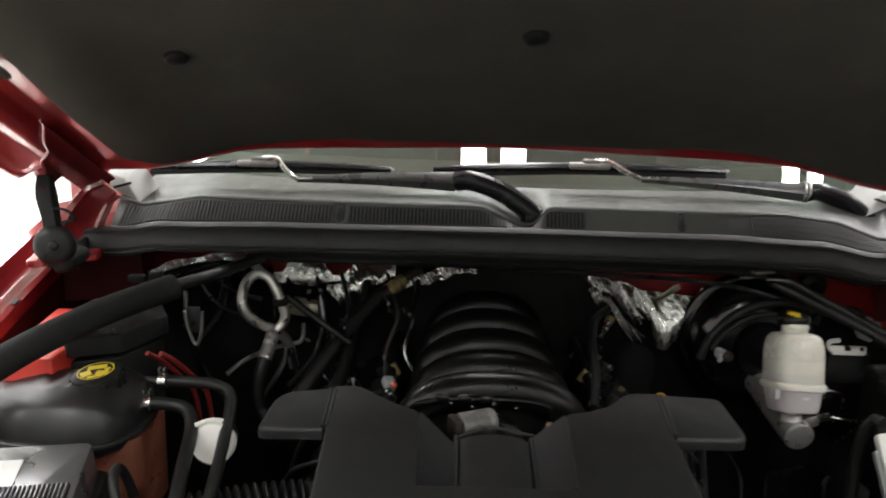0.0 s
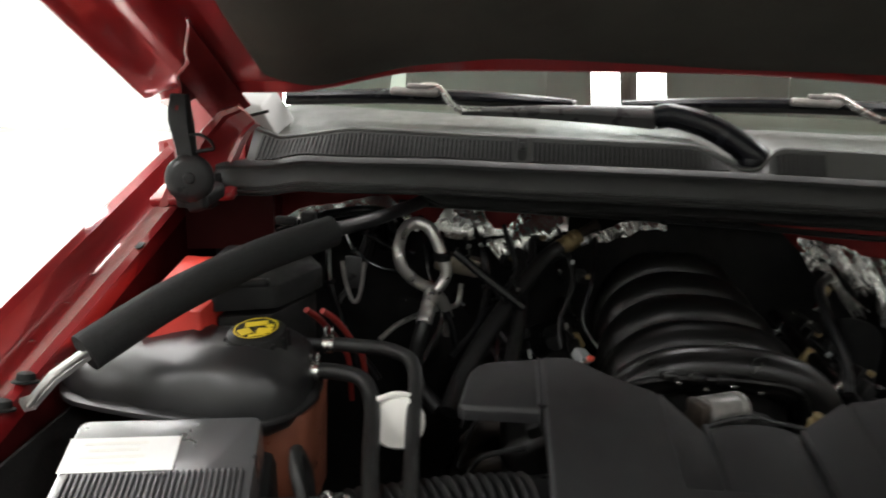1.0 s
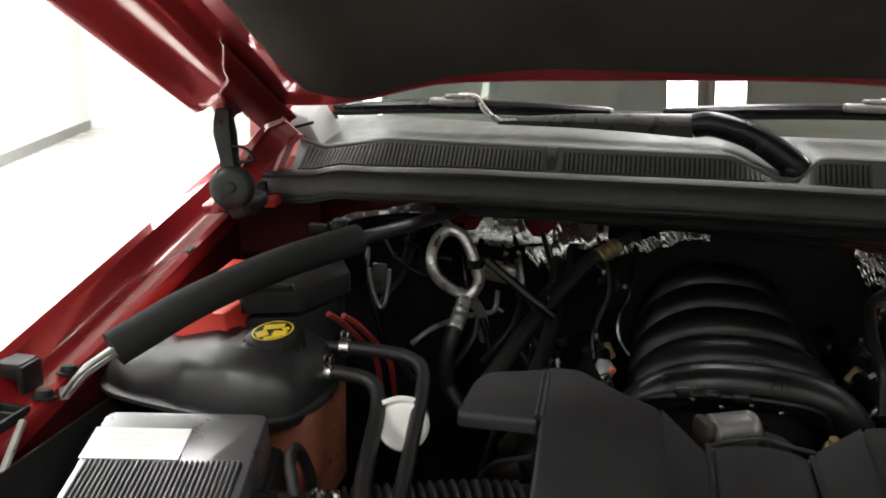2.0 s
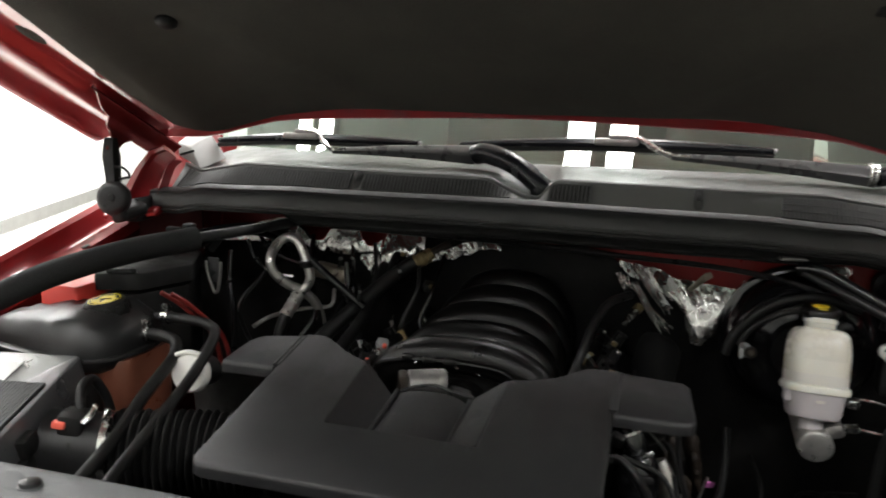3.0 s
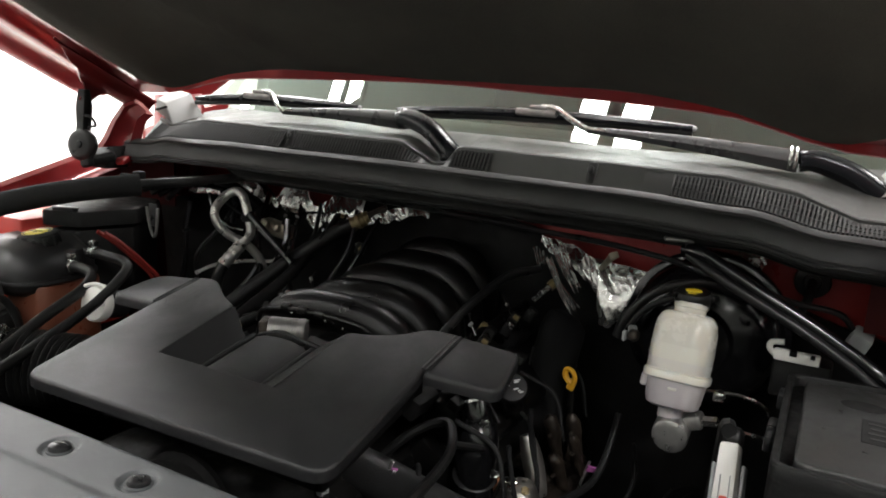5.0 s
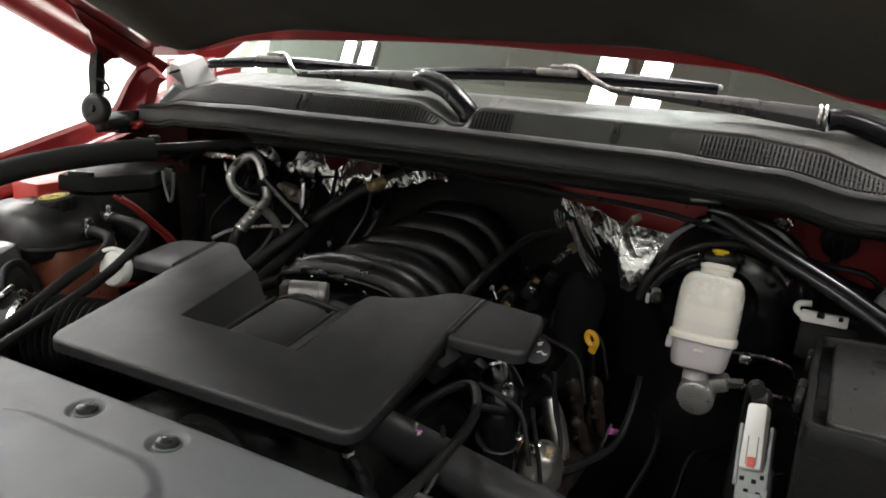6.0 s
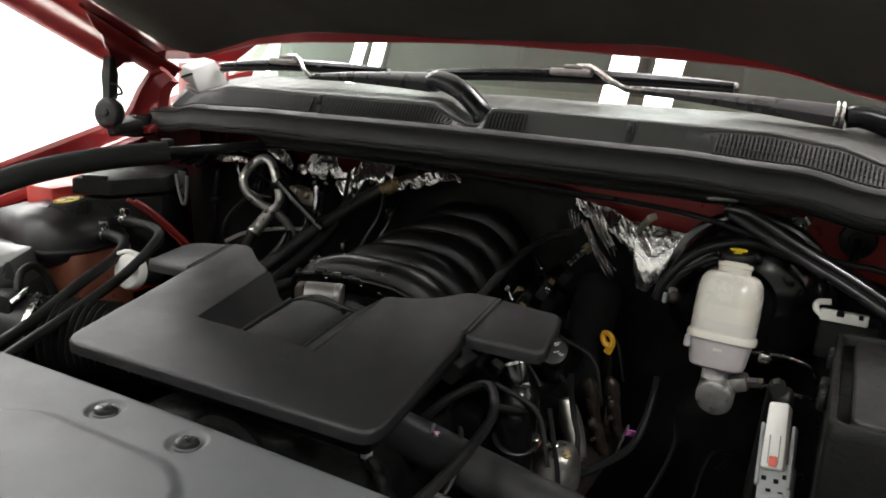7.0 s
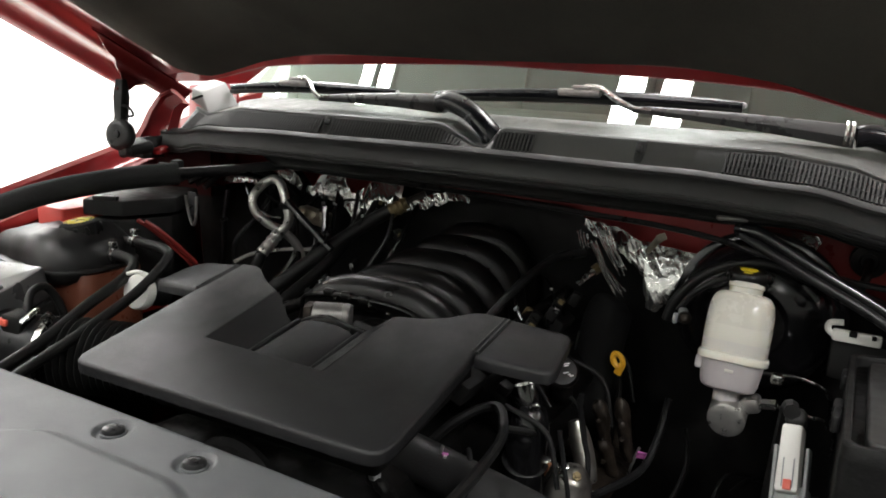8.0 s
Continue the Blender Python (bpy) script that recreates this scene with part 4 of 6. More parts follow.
part("duct", sheet(lambda u, v: (0.0525 - 0.052 * math.cos(math.pi * u), 0.811 + 0.128 * v, 1.070 + 0.022 * v + 0.019 * math.sin(math.pi * u) ** 0.8), span(0, 1, 24), span(0, 1, 6), 0.003), GRAIN, ecover, "rounded black duct over the throttle")
part("recess_front", prism([(-0.050, 0.806), (0.152, 0.806), (0.152, 0.812), (-0.050, 0.812)], 1.05, 1.100), GRAIN, ecover)
for x in (-0.0015, 0.1065):
    part("recess_rib", tube([(x, 0.813, 1.078), (x, 0.88, 1.091), (x, 0.944, 1.103)], 0.0036, 8), GRAIN, ecover)
for x, y0, y1 in ((0.3030, 0.926, 1.018), (-0.1855, 0.921, 1.008)):
    ridge = ((-0.0060, -0.0050), (-0.0056, 0.0006), (-0.0034, 0.0016), (-0.0012, 0.0006), (0.0, -0.0002), (0.0012, 0.0006), (0.0034, 0.0014), (0.0056, 0.0), (0.0060, -0.0050))
    part("seam_rib", loft([[(x + dx, y, top_z(x, y) + dz) for dx, dz in ridge] for y in span(y0, y1, 6)]), GRAIN, ecover, "double moulded seam")

# ---------------------------------------------------------------- throttle body
throttle = thing("air_throttle", "dull aluminium throttle body with its motor", "throttle body", at=(0.05, 1.0, 1.05))
part("motor", lathe([(0.017, -0.004), (0.0205, -0.002), (0.0205, 0.040), (0.0195, 0.042), (0.0205, 0.044), (0.0205, 0.050), (0.0185, 0.053), (0.012, 0.054)], 24, pose(0.006, 0.974, 1.104, 0, 90, 26)), PLATE, throttle, "silver motor can")
part("flange", tube([(-0.006, 0.945, 1.082), (-0.004, 0.945, 1.095), (0.015, 0.946, 1.108), (0.05, 0.947, 1.117), (0.075, 0.948, 1.112), (0.100, 0.950, 1.107), (0.110, 0.951, 1.104), (0.110, 0.952, 1.090)], 0.0026, 8, 6), SATIN, throttle, "curved black flange")
part("bore", lathe([(0.056, -0.05), (0.058, -0.02), (0.052, 0.06)], 28, pose(0.055, 1.02, 1.030, -90)), DARK, throttle)
part("motor_cap", rbox(0.014, 0.032, 0.034, 0.005, at=(-0.003, 0.969, 1.105), rot=(0, 0, 26)), CAST, throttle, "brown-stained end cap")
for x in (0.006, 0.106):
    part("flange_bolt", lathe([(0.0055, 0), (0.0055, 0.006), (0.003, 0.008)], 6, pose(x, 0.945, 1.095, 70)), PLATE, throttle)
part("motor_plug", rbox(0.035, 0.028, 0.02, 0.005, at=(0.078, 0.994, 1.087), rot=(0, 20, 28)), MATTE, throttle, "black plug on the motor")
part("brass_bolt", lathe([(0.009, 0), (0.009, 0.01), (0.006, 0.013), (0.006, 0.022)], 6, pose(0.136, 0.985, 1.090, 20)), BRASS, throttle)

# ---------------------------------------------------------------- intake manifold
manifold = thing("intake_manifold", "black plastic intake manifold with curved runners", "intake manifold", at=(0.06, 1.25, 1.05))


def barrel(y, a, lift=0.0):
    """Point of the manifold's barrel at angle a (0 left foot, pi right foot), raised by lift."""
    c, s = math.cos(a), math.sin(a)
    k = (y - 1.066) / 0.076
    half, tall = 0.136 - 0.004 * k + lift, 0.092 + 0.012 * k + lift
    return (0.056 - half * (abs(c) ** 0.8) * (1 if c > 0 else -1), y, 1.030 + tall * s ** 0.72)


def runner(y, a0, a1, r, proud, fade, slant):
    pts = []
    for k in range(15):
        u = k / 14
        a = a0 + (a1 - a0) * u
        pts.append(barrel(y + slant * (u - 0.3), a, proud - r - fade * max(0, u - 0.45) ** 1.5))
    return tube(pts, r, 16, 3)


part("plenum", sheet(lambda u, v: barrel(1.055 + 0.45 * v, math.pi * u, -0.012), span(0.0, 1.0, 30), span(0, 1, 8), 0.004), RUNNER, manifold)
pts = [barrel(1.068 + 0.010 * k / 18, 0.06 + (math.pi - 0.12) * k / 18, 0.027 - 0.0285 - 0.006 * max(0, k / 18 - 0.5)) for k in range(19)]
part("front_runner", tube(pts, 0.0290, 20, 3, lambda i, c: 0.86 + 0.14 * math.sin(math.pi * i / c) + 0.42 * max(0, i / c - 0.55)), RUNNER, manifold, "thick rounded front runner")
for i, y in enumerate((1.160, 1.242, 1.324, 1.406, 1.478)):
    part("runner", runner(y, 0.02, math.pi - 0.02, 0.035, 0.015 - 0.001 * i, 0.0, 0.020), RUNNER, manifold)
part("front_lip", tube([(x, 1.043 + 0.03 * (x - 0.062), z) for x, z in ((-0.078, 1.085), (-0.068, 1.106), (-0.017, 1.117), (0.030, 1.119), (0.076, 1.119), (0.125, 1.114), (0.146, 1.100), (0.158, 1.07))], 0.0045, 8, 4), RUNNER, manifold)
for x in (-0.022, 0.012, 0.046):
    part("front_boss", rbox(0.022, 0.012, 0.014, 0.006, 3, at=(x, 1.041, 1.119)), RUNNER, manifold)
part("front_mouth", rbox(0.20, 0.02, 0.09, 0.02, at=(0.045, 1.085, 1.062)), DARK, manifold)
for k in range(4):
    part("mouth_clip", lathe([(0.0028, 0), (0.0028, 0.002), (0.0015, 0.003)], 8, pose(-0.01 + 0.034 * k, 1.040, 1.112 - 0.006 * (k % 2), 80)), STEEL, manifold)

# ---------------------------------------------------------------- engine block below
# The block's darkness is the bay's shade, held in the material.
engine = thing("engine_block", "dark engine block and cylinder heads, bay shade in the colour", "engine", at=(0.06, 1.1, 0.8))
part("block", rbox(0.36, 0.62, 0.34, 0.03, at=(0.06, 1.14, 0.78)), DARK, engine)
part("front_case", rbox(0.40, 0.10, 0.34, 0.03, at=(0.06, 0.80, 0.80)), DARK, engine)
for side in (-1, 1):
    cx = 0.06 + side * 0.225
    part("valve_cover", rbox(0.11, 0.42, 0.075, 0.022, 3, at=(cx, 1.26, 0.985), rot=(0, side * 32, 0)), RUNNER, engine, "black valve cover")
    part("cylinder_head", rbox(0.12, 0.44, 0.10, 0.015, at=(cx - side * 0.02, 1.25, 0.90), rot=(0, side * 32, 0)), DARK, engine)
    for k in range(4):
        y = 1.00 + 0.115 * k
        part("ignition_coil", rbox(0.04, 0.06, 0.035, 0.006, at=(cx - side * 0.035, y, 1.045), rot=(0, side * 25, 0)), MATTE, engine)
        part("coil_plug", rbox(0.018, 0.022, 0.016, 0.003, at=(cx + side * 0.02, y + 0.02, 1.045), rot=(0, side * 25, 0)), MATTE, engine)
        part("fuel_rail_clip", lathe([(0.007, 0), (0.007, 0.022), (0.005, 0.024)], 10, pose(0.06 + side * 0.165, y + 0.02, 1.07, 0, side * 30)), STEEL if k % 2 else BRASS, engine)
        part("spark_lead", tube([(cx + side * 0.03, y, 1.03), (cx + side * 0.09, y + 0.01, 1.0), (cx + side * 0.115, y, 0.93)], 0.0036, 8), RUBBER, engine)
    part("fuel_rail", tube([(0.06 + side * 0.178, 0.98, 1.068), (0.06 + side * 0.178, 1.42, 1.085)], 0.010, 10), DARK, engine)
    part("exhaust_manifold", tube([(cx + side * 0.075, 0.97, 0.86), (cx + side * 0.105, 1.05, 0.835), (cx + side * 0.105, 1.25, 0.83), (cx + side * 0.09, 1.40, 0.80)], 0.026, 12), CAST, engine, "brown cast exhaust manifold")
    for k in range(4):
        part("exhaust_runner", tube([(cx + side * 0.040, 0.99 + 0.115 * k, 0.885), (cx + side * 0.075, 0.995 + 0.115 * k, 0.875), (cx + side * 0.105, 1.01 + 0.115 * k, 0.835)], 0.018, 10), CAST, engine)
part("pulley", lathe([(0.02, -0.02), (0.08, -0.02), (0.08, -0.012), (0.070, -0.008), (0.070, 0.008), (0.08, 0.012), (0.08, 0.02), (0.03, 0.022)], 28, pose(0.06, 0.735, 0.93, 90)), DARK, engine)

# oil filler, cap and dipstick beside the cover's ear
filler = thing("oil_filler", "black oil filler neck with a printed cap", "oil filler", at=(0.33, 1.1, 0.95))
part("neck", tube([(0.340, 1.15, 1.00), (0.352, 1.115, 1.025), (0.361, 1.096, 1.050)], 0.017, 18), RUNNER, filler)
cap_m = pose(0.360, 1.092, 1.058, 52, 12, 12) @ Matrix.Rotation(math.radians(32), 4, "Z") @ Matrix.Diagonal((0.66, 0.66, 0.8, 1))
oilcap = part("cap", lathe([(0.034, -0.012), (0.036, -0.008), (0.036, 0.006), (0.031, 0.011), (0.015, 0.012)], 28, cap_m), RUNNER, filler, "black oil cap")
for dx, dy, w in ((-0.004, 0.020, 0.007), (0.012, 0.013, 0.014), (0.010, 0.009, 0.010), (-0.010, 0.004, 0.007), (0.006, -0.006, 0.012), (0.012, -0.011, 0.006), (0.016, -0.015, 0.009)):
    part("print_bar", move(rbox(w, 0.0024, 0.0012, 0, at=(dx, dy, 0.0125)), cap_m), PAPER, oilcap, "white print bar")

dip = thing("dipstick", "yellow-orange dipstick loop handle", "dipstick", at=(0.383, 1.285, 0.95))
part("handle", tube([(0.385 + 0.008 * math.cos(a) - 0.003 * math.sin(a), 1.278, 1.024 + 0.011 * math.sin(a)) for a in span(-1.4, 4.6, 16)], 0.0045, 8, 2, flat=1.2), ORANGE, dip)
part("handle_web", rbox(0.013, 0.005, 0.020, 0.003, at=(0.388, 1.280, 1.008), rot=(0, 20, 0)), ORANGE, dip)
part("guide_tube", tube([(0.386, 1.285, 1.004), (0.388, 1.29, 0.95), (0.380, 1.27, 0.80)], 0.005, 8), DARK, dip)

sleeve_hose = thing("sleeved_hose", "thick hose in a dull black fabric sleeve", "hose", "hoses", at=(0.335, 1.33, 0.93))
part("sleeve", tube([(0.325, 1.28, 0.86), (0.330, 1.315, 0.94), (0.336, 1.335, 1.03), (0.344, 1.345, 1.085), (0.350, 1.352, 1.105)], 0.040, 20, 6, lambda i, c: 1.0 if i < 0.6 * c else math.sqrt(max(0.02, 1 - ((i / c - 0.6) / 0.4) ** 2))), SOCK, sleeve_hose)
part("seam", tube([(0.300, 1.252, 0.90), (0.301, 1.292, 0.98), (0.306, 1.306, 1.05)], 0.003, 6), RUBBER, sleeve_hose, "stitched seam")

# right bank: coolant pipes with bright clamps
pipe = thing("coolant_outlet", "black coolant outlet with a bright hose clamp", "coolant pipe", at=(0.3, 1.05, 0.95))
part("elbow", tube([(0.285, 1.09, 1.066), (0.298, 1.065, 1.066), (0.312, 1.053, 1.050), (0.324, 1.045, 1.028), (0.330, 1.042, 1.008)], 0.0235, 18), GLOSS, pipe)
ring_m = Matrix.Translation((0.3155, 1.050, 1.043)) @ Vector((0.42, -0.20, -0.88)).to_track_quat("Z", "Y").to_matrix().to_4x4()
part("clamp", lathe([(0.0240, -0.0022), (0.0250, -0.0018), (0.0250, 0.0018), (0.0240, 0.0022)], 28, ring_m), STEEL, pipe, "bright band clamp")
part("clamp_screw", rbox(0.016, 0.008, 0.009, 0.003, at=(0.350, 1.022, 1.028), rot=(0, -28, 10)), STEEL, pipe)
part("clip_wire", tube([(0.339, 1.036, 1.060), (0.352, 1.028, 1.055), (0.366, 1.020, 1.045), (0.374, 1.018, 1.036)], 0.0022, 8), SATIN, pipe, "black spring clip")
part("lower_elbow", tube([(0.330, 1.043, 1.016), (0.334, 1.036, 0.995), (0.338, 1.028, 0.965), (0.345, 1.02, 0.925), (0.345, 1.01, 0.88)], 0.0300, 22, 4, lambda i, c: 0.88 + 0.20 * math.sin(math.pi * min(1, 1.6 * i / c))), GLOSS, pipe, "thick glossy black lower hose")
part("lower_rim", lathe([(0.0270, -0.0015), (0.0285, 0), (0.0270, 0.0015)], 26, pose(0.331, 1.041, 1.008, 12, 16)), GREY, pipe)
part("lower_rim", lathe([(0.0322, -0.0012), (0.0336, 0), (0.0322, 0.0012)], 26, pose(0.341, 1.024, 0.945, 16, 8)), SATIN, pipe)

rad_hose = thing("radiator_hose", "thick black radiator hose", "hose", at=(0.35, 0.8, 0.9))
part("hose", tube([(0.10, 0.94, 0.95), (0.17, 0.935, 0.954), (0.235, 0.922, 0.956), (0.33, 0.900, 0.955), (0.42, 0.880, 0.953), (0.50, 0.862, 0.95), (0.62, 0.79, 0.93)], 0.031, 18), HOSE, rad_hose)
part("clamp", lathe([(0.0315, -0.006), (0.0335, -0.005), (0.0335, 0.005), (0.0315, 0.006)], 24, pose(0.20, 0.929, 0.955, 0, 90, -12)), STEEL, rad_hose)
part("support", tube([(0.345, 0.79, 0.975), (0.405, 0.772, 0.985), (0.450, 0.760, 0.983), (0.52, 0.735, 0.975)], 0.009, 10, flat=0.6), PLATE, rad_hose, "dull metal support strip")
part("bracket", tube([(0.238, 0.80, 0.986), (0.250, 0.795, 0.988), (0.268, 0.79, 0.974), (0.290, 0.775, 0.962), (0.315, 0.76, 0.955)], 0.0115, 12, 6, lambda i, c: 1 + 0.16 * math.sin(i * 1.1), flat=0.7), DARK, rad_hose, "dark metal bracket with bay shade in the colour")
part("bracket_bolt", lathe([(0.008, 0), (0.008, 0.006), (0.005, 0.008)], 6, pose(0.246, 0.792, 0.996, 20)), GREY, rad_hose)
loom = thing("wiring_loom", "thin black wiring loom looping past the cover", "wiring", at=(0.35, 0.8, 1.0))
part("loom", tube([(0.375, 0.62, 1.03), (0.380, 0.72, 1.035), (0.375, 0.80, 1.035), (0.350, 0.92, 1.025), (0.315, 0.985, 1.03), (0.285, 0.985, 1.022), (0.255, 0.965, 1.0), (0.225, 0.95, 0.965), (0.19, 0.94, 0.92)], 0.0068, 8), RUBBER, loom)
part("branch", tube([(0.34, 0.95, 1.022), (0.355, 1.0, 1.0), (0.345, 1.05, 0.97), (0.32, 1.08, 0.93)], 0.005, 8), RUBBER, loom)
part("branch", tube([(0.31, 0.80, 0.90), (0.33, 0.86, 0.96), (0.30, 0.93, 0.985), (0.27, 0.96, 0.95)], 0.004, 8), RUBBER, loom)
shield = thing("heat_shield", "bright crumpled metal heat shield on the exhaust", "heat shield", at=(0.36, 1.05, 0.87))


def shield_point(u, v):
    a, b = math.pi * 2 * u, 0.5 * math.pi * v
    dent = 1 + 0.10 * noise.noise((math.cos(a) * 1.6, math.sin(a) * 1.6, v * 3)) + 0.04 * noise.noise((math.cos(a) * 5, math.sin(a) * 5, v * 8))
    r = math.sin(b) ** 0.75 * dent
    return (0.388 + 0.034 * r * math.cos(a) + 0.010 * (1 - v), 1.070 + 0.034 * r * math.sin(a), 0.866 + 0.066 * math.cos(b) ** 0.8)


part("shield", sheet(shield_point, span(0, 1, 28), span(0.03, 1, 18), 0.002), SHIELD, shield)
part("rusty_edge", tube([(0.374, 1.036, 0.945), (0.366, 1.030, 0.930), (0.360, 1.026, 0.912), (0.354, 1.022, 0.892), (0.350, 1.02, 0.870)], 0.009, 10, 6, lambda i, c: 0.6 + 0.55 * i / c, flat=0.6), RUST, shield, "orange-brown rusty edge")
part("slot", tube([(0.380, 1.030, 0.944), (0.372, 1.024, 0.920), (0.364, 1.020, 0.890)], 0.0035, 8), DARK, shield, "dark slot beside the edge")
for k, (x, y, z) in enumerate(((0.369, 1.034, 0.948), (0.392, 1.046, 0.940), (0.409, 1.050, 0.928))):
    part("shield_bolt", lathe([(0.0065, 0), (0.0065, 0.004), (0.004, 0.005), (0.004, 0.009)], 6, pose(x, y, z, 40, 10 * k)), STEEL if k < 2 else BRASS, shield)
part("strap", join(*[rbox(0.010, 0.010, 0.005, 0.002, at=(0.384 + 0.007 * k, 1.040 - 0.002 * k, 0.942 - 0.009 * k), rot=(30, 25 * k, 40 * k)) for k in range(3)]), STEEL, shield, "bright bent tabs")
part("shield_pipe", tube([(0.362, 1.160, 0.958), (0.370, 1.158, 0.940), (0.378, 1.155, 0.920), (0.388, 1.150, 0.895), (0.396, 1.150, 0.87)], 0.017, 16, 5, lambda i, c: 0.45 + 0.55 * math.sin(math.pi * min(1, 0.12 + 0.75 * i / c))), SHIELD, shield, "bright exhaust pipe stub")
for p, m_, nm in (((0.446, 1.249, 0.886), PINK, "magenta tape flag on a wire"), ((0.285, 0.90, 0.975), TEAL, "teal paint mark on a bracket"), ((0.278, 0.905, 0.985), PINK, "magenta paint mark on a bracket")):
    mark = thing("marking_tape", nm, "marking", "marks", at=p)
    s_ = 1.0 if p[0] > 0.4 else 0.5
    part("flag", rbox(0.016 * s_, 0.004, 0.012 * s_, 0.001, at=p, rot=(20, 10, 30)), m_, mark)
    part("wire", tube([(p[0] - 0.018, p[1], p[2] - 0.04), (p[0] - 0.012, p[1], p[2] - 0.015), (p[0] - 0.004, p[1], p[2] + 0.012)], 0.0025, 6), ALU, mark)
rods = thing("dipstick_tubes", "two thin dark guide tubes beside the exhaust", "tube", at=(0.38, 1.1, 0.85))
part("tube", tube([(0.386, 1.03, 1.000), (0.389, 1.03, 0.984), (0.396, 1.03, 0.95), (0.404, 1.03, 0.915), (0.41, 1.03, 0.87)], 0.0036, 8), SATIN, rods)
part("tube", tube([(0.388, 1.10, 1.03), (0.391, 1.10, 0.995), (0.398, 1.10, 0.962), (0.407, 1.10, 0.93), (0.409, 1.10, 0.88)], 0.0042, 8), SATIN, rods)


def lump_point(q, rx, rz, seed):
    """A worn cast lump: a rounded head that swells and narrows down its stem."""
    def at(u, v):
        a = 2 * math.pi * u
        w = math.sqrt(max(0.0, 1 - (1 - v / 0.18) ** 2)) if v < 0.18 else 1 - 0.35 * (v - 0.18) + 0.05 * math.sin(v * 8 + seed)
        w *= 1 + 0.25 * noise.noise((math.cos(a) * 1.3 + seed, math.sin(a) * 1.3, v * 5)) + 0.08 * noise.noise((math.cos(a) * 5, math.sin(a) * 5 + seed, v * 16))
        return (q[0] + rx * w * math.cos(a) + 0.012 * v, q[1] + rx * w * math.sin(a) + 0.03 * v, q[2] + rx - rz * v)
    return at


for k, (q, rx, rz) in enumerate((((0.381, 1.212, 0.966), 0.0125, 0.105), ((0.409, 1.232, 0.968), 0.0130, 0.115), ((0.416, 1.222, 0.940), 0.0100, 0.080), ((0.400, 1.190, 0.912), 0.0120, 0.070))):
    lump = thing("exhaust_bracket", "rusty brown cast bracket low beside the engine", "bracket", "exhaust brackets", at=q)
    part("casting", sheet(lump_point(q, rx, rz, 2.3 * k), span(0, 1, 16), span(0.004, 1, 22), 0.001), CAST, lump)
    part("bolt", lathe([(0.004, 0), (0.004, 0.004), (0.003, 0.005)], 6, Matrix.Translation(q) @ pose(0.006, -rx * 0.9, -0.018, 80)), CAST, lump)
steer = thing("lower_pipe", "thin dark pipe running below the brake booster", "pipe", at=(0.45, 1.1, 0.86))
part("pipe", tube([(0.36, 1.0, 0.865), (0.399, 1.062, 0.878), (0.434, 1.13, 0.880), (0.459, 1.21, 0.884), (0.467, 1.26, 0.92), (0.468, 1.30, 0.97)], 0.0062, 8), SATIN, steer)
for k in range(14):
    x, y = 0.44 + 0.25 * random.random(), 0.86 + 0.36 * random.random()
    if k < 9:
        w = thing("bay_wire", "thin dark wire low in the engine bay", "wire", "loose wires", at=(x, y, 0.85))
        part("wire", tube([(x, y, 0.80 + 0.1 * random.random()), (x + 0.05 * random.random(), y + 0.06, 0.90), (x + 0.10 * random.random(), y + 0.12, 0.86 + 0.08 * random.random())], 0.004, 6), random.choice((RUBBER, SATIN, DARK)), w)

# ---------------------------------------------------------------- coolant tank
tank = thing("coolant_tank", "black plastic coolant tank with a yellow-printed cap", "coolant tank", at=(-0.55, 0.97, 1.0))


def tank_rows(upper):
    rows = []
    stations = [(-0.742, 0.012, 0.010), (-0.735, 0.035, 0.022), (-0.715, 0.055, 0.032), (-0.69, 0.066, 0.042), (-0.665, 0.071, 0.050), (-0.645, 0.070, 0.047), (-0.62, 0.078, 0.058), (-0.595, 0.080, 0.060), (-0.58, 0.079, 0.057),
                (-0.55, 0.088, 0.066), (-0.515, 0.090, 0.068), (-0.485, 0.086, 0.062), (-0.465, 0.070, 0.048), (-0.455, 0.045, 0.028), (-0.452, 0.015, 0.01)]
    for x, hy, hz in stations:
        cy = 0.955 + 0.03 * (x + 0.45) * -0.6 - 0.02
        row = []
        for k in range(17):
            a = math.pi * k / 16
            c, s = math.cos(a), math.sin(a)
            lump = 1 + (0.12 * noise.noise((x * 24, 6 * c, 4.0)) + 0.06 * math.sin(x * 95 + 1.5 * c) if upper else 0)
            row.append((x, cy + 0.02 + hy * (abs(c) ** 0.75) * (1 if c > 0 else -1), 1.108 + (hz * lump if upper else -hz * 0.55) * s ** 0.75))
        rows.append(row)
    return rows


part("upper_shell", loft(tank_rows(True), closed=True), TANK, tank, "dusty black upper shell")
part("lower_shell", loft(tank_rows(False), closed=True), TANK, tank)
seam = [(x, y) for x, y in ((-0.752, 0.95), (-0.72, 0.888), (-0.66, 0.872), (-0.55, 0.855), (-0.47, 0.868), (-0.442, 0.92), (-0.442, 0.99), (-0.47, 1.045), (-0.60, 1.055), (-0.72, 1.03))]
part("seam", prism(rounded(seam, 0.03), 1.104, 1.110, 0.002), TANK, tank, "moulded seam flange")
part("sump", prism(rounded([(-0.545, 0.895), (-0.445, 0.905), (-0.445, 1.03), (-0.545, 1.03)], 0.025), 0.965, 1.100, 0.004), AMBER, tank, "brown translucent lower chamber")
capm = pose(-0.514, 0.950, 1.172, 6, -6, 12)
tcap = part("cap", lathe([(0.030, -0.018), (0.034, -0.014), (0.035, 0.002), (0.033, 0.008), (0.027, 0.0105), (0.010, 0.011)], 30, capm), MATTE, tank, "black screw cap")
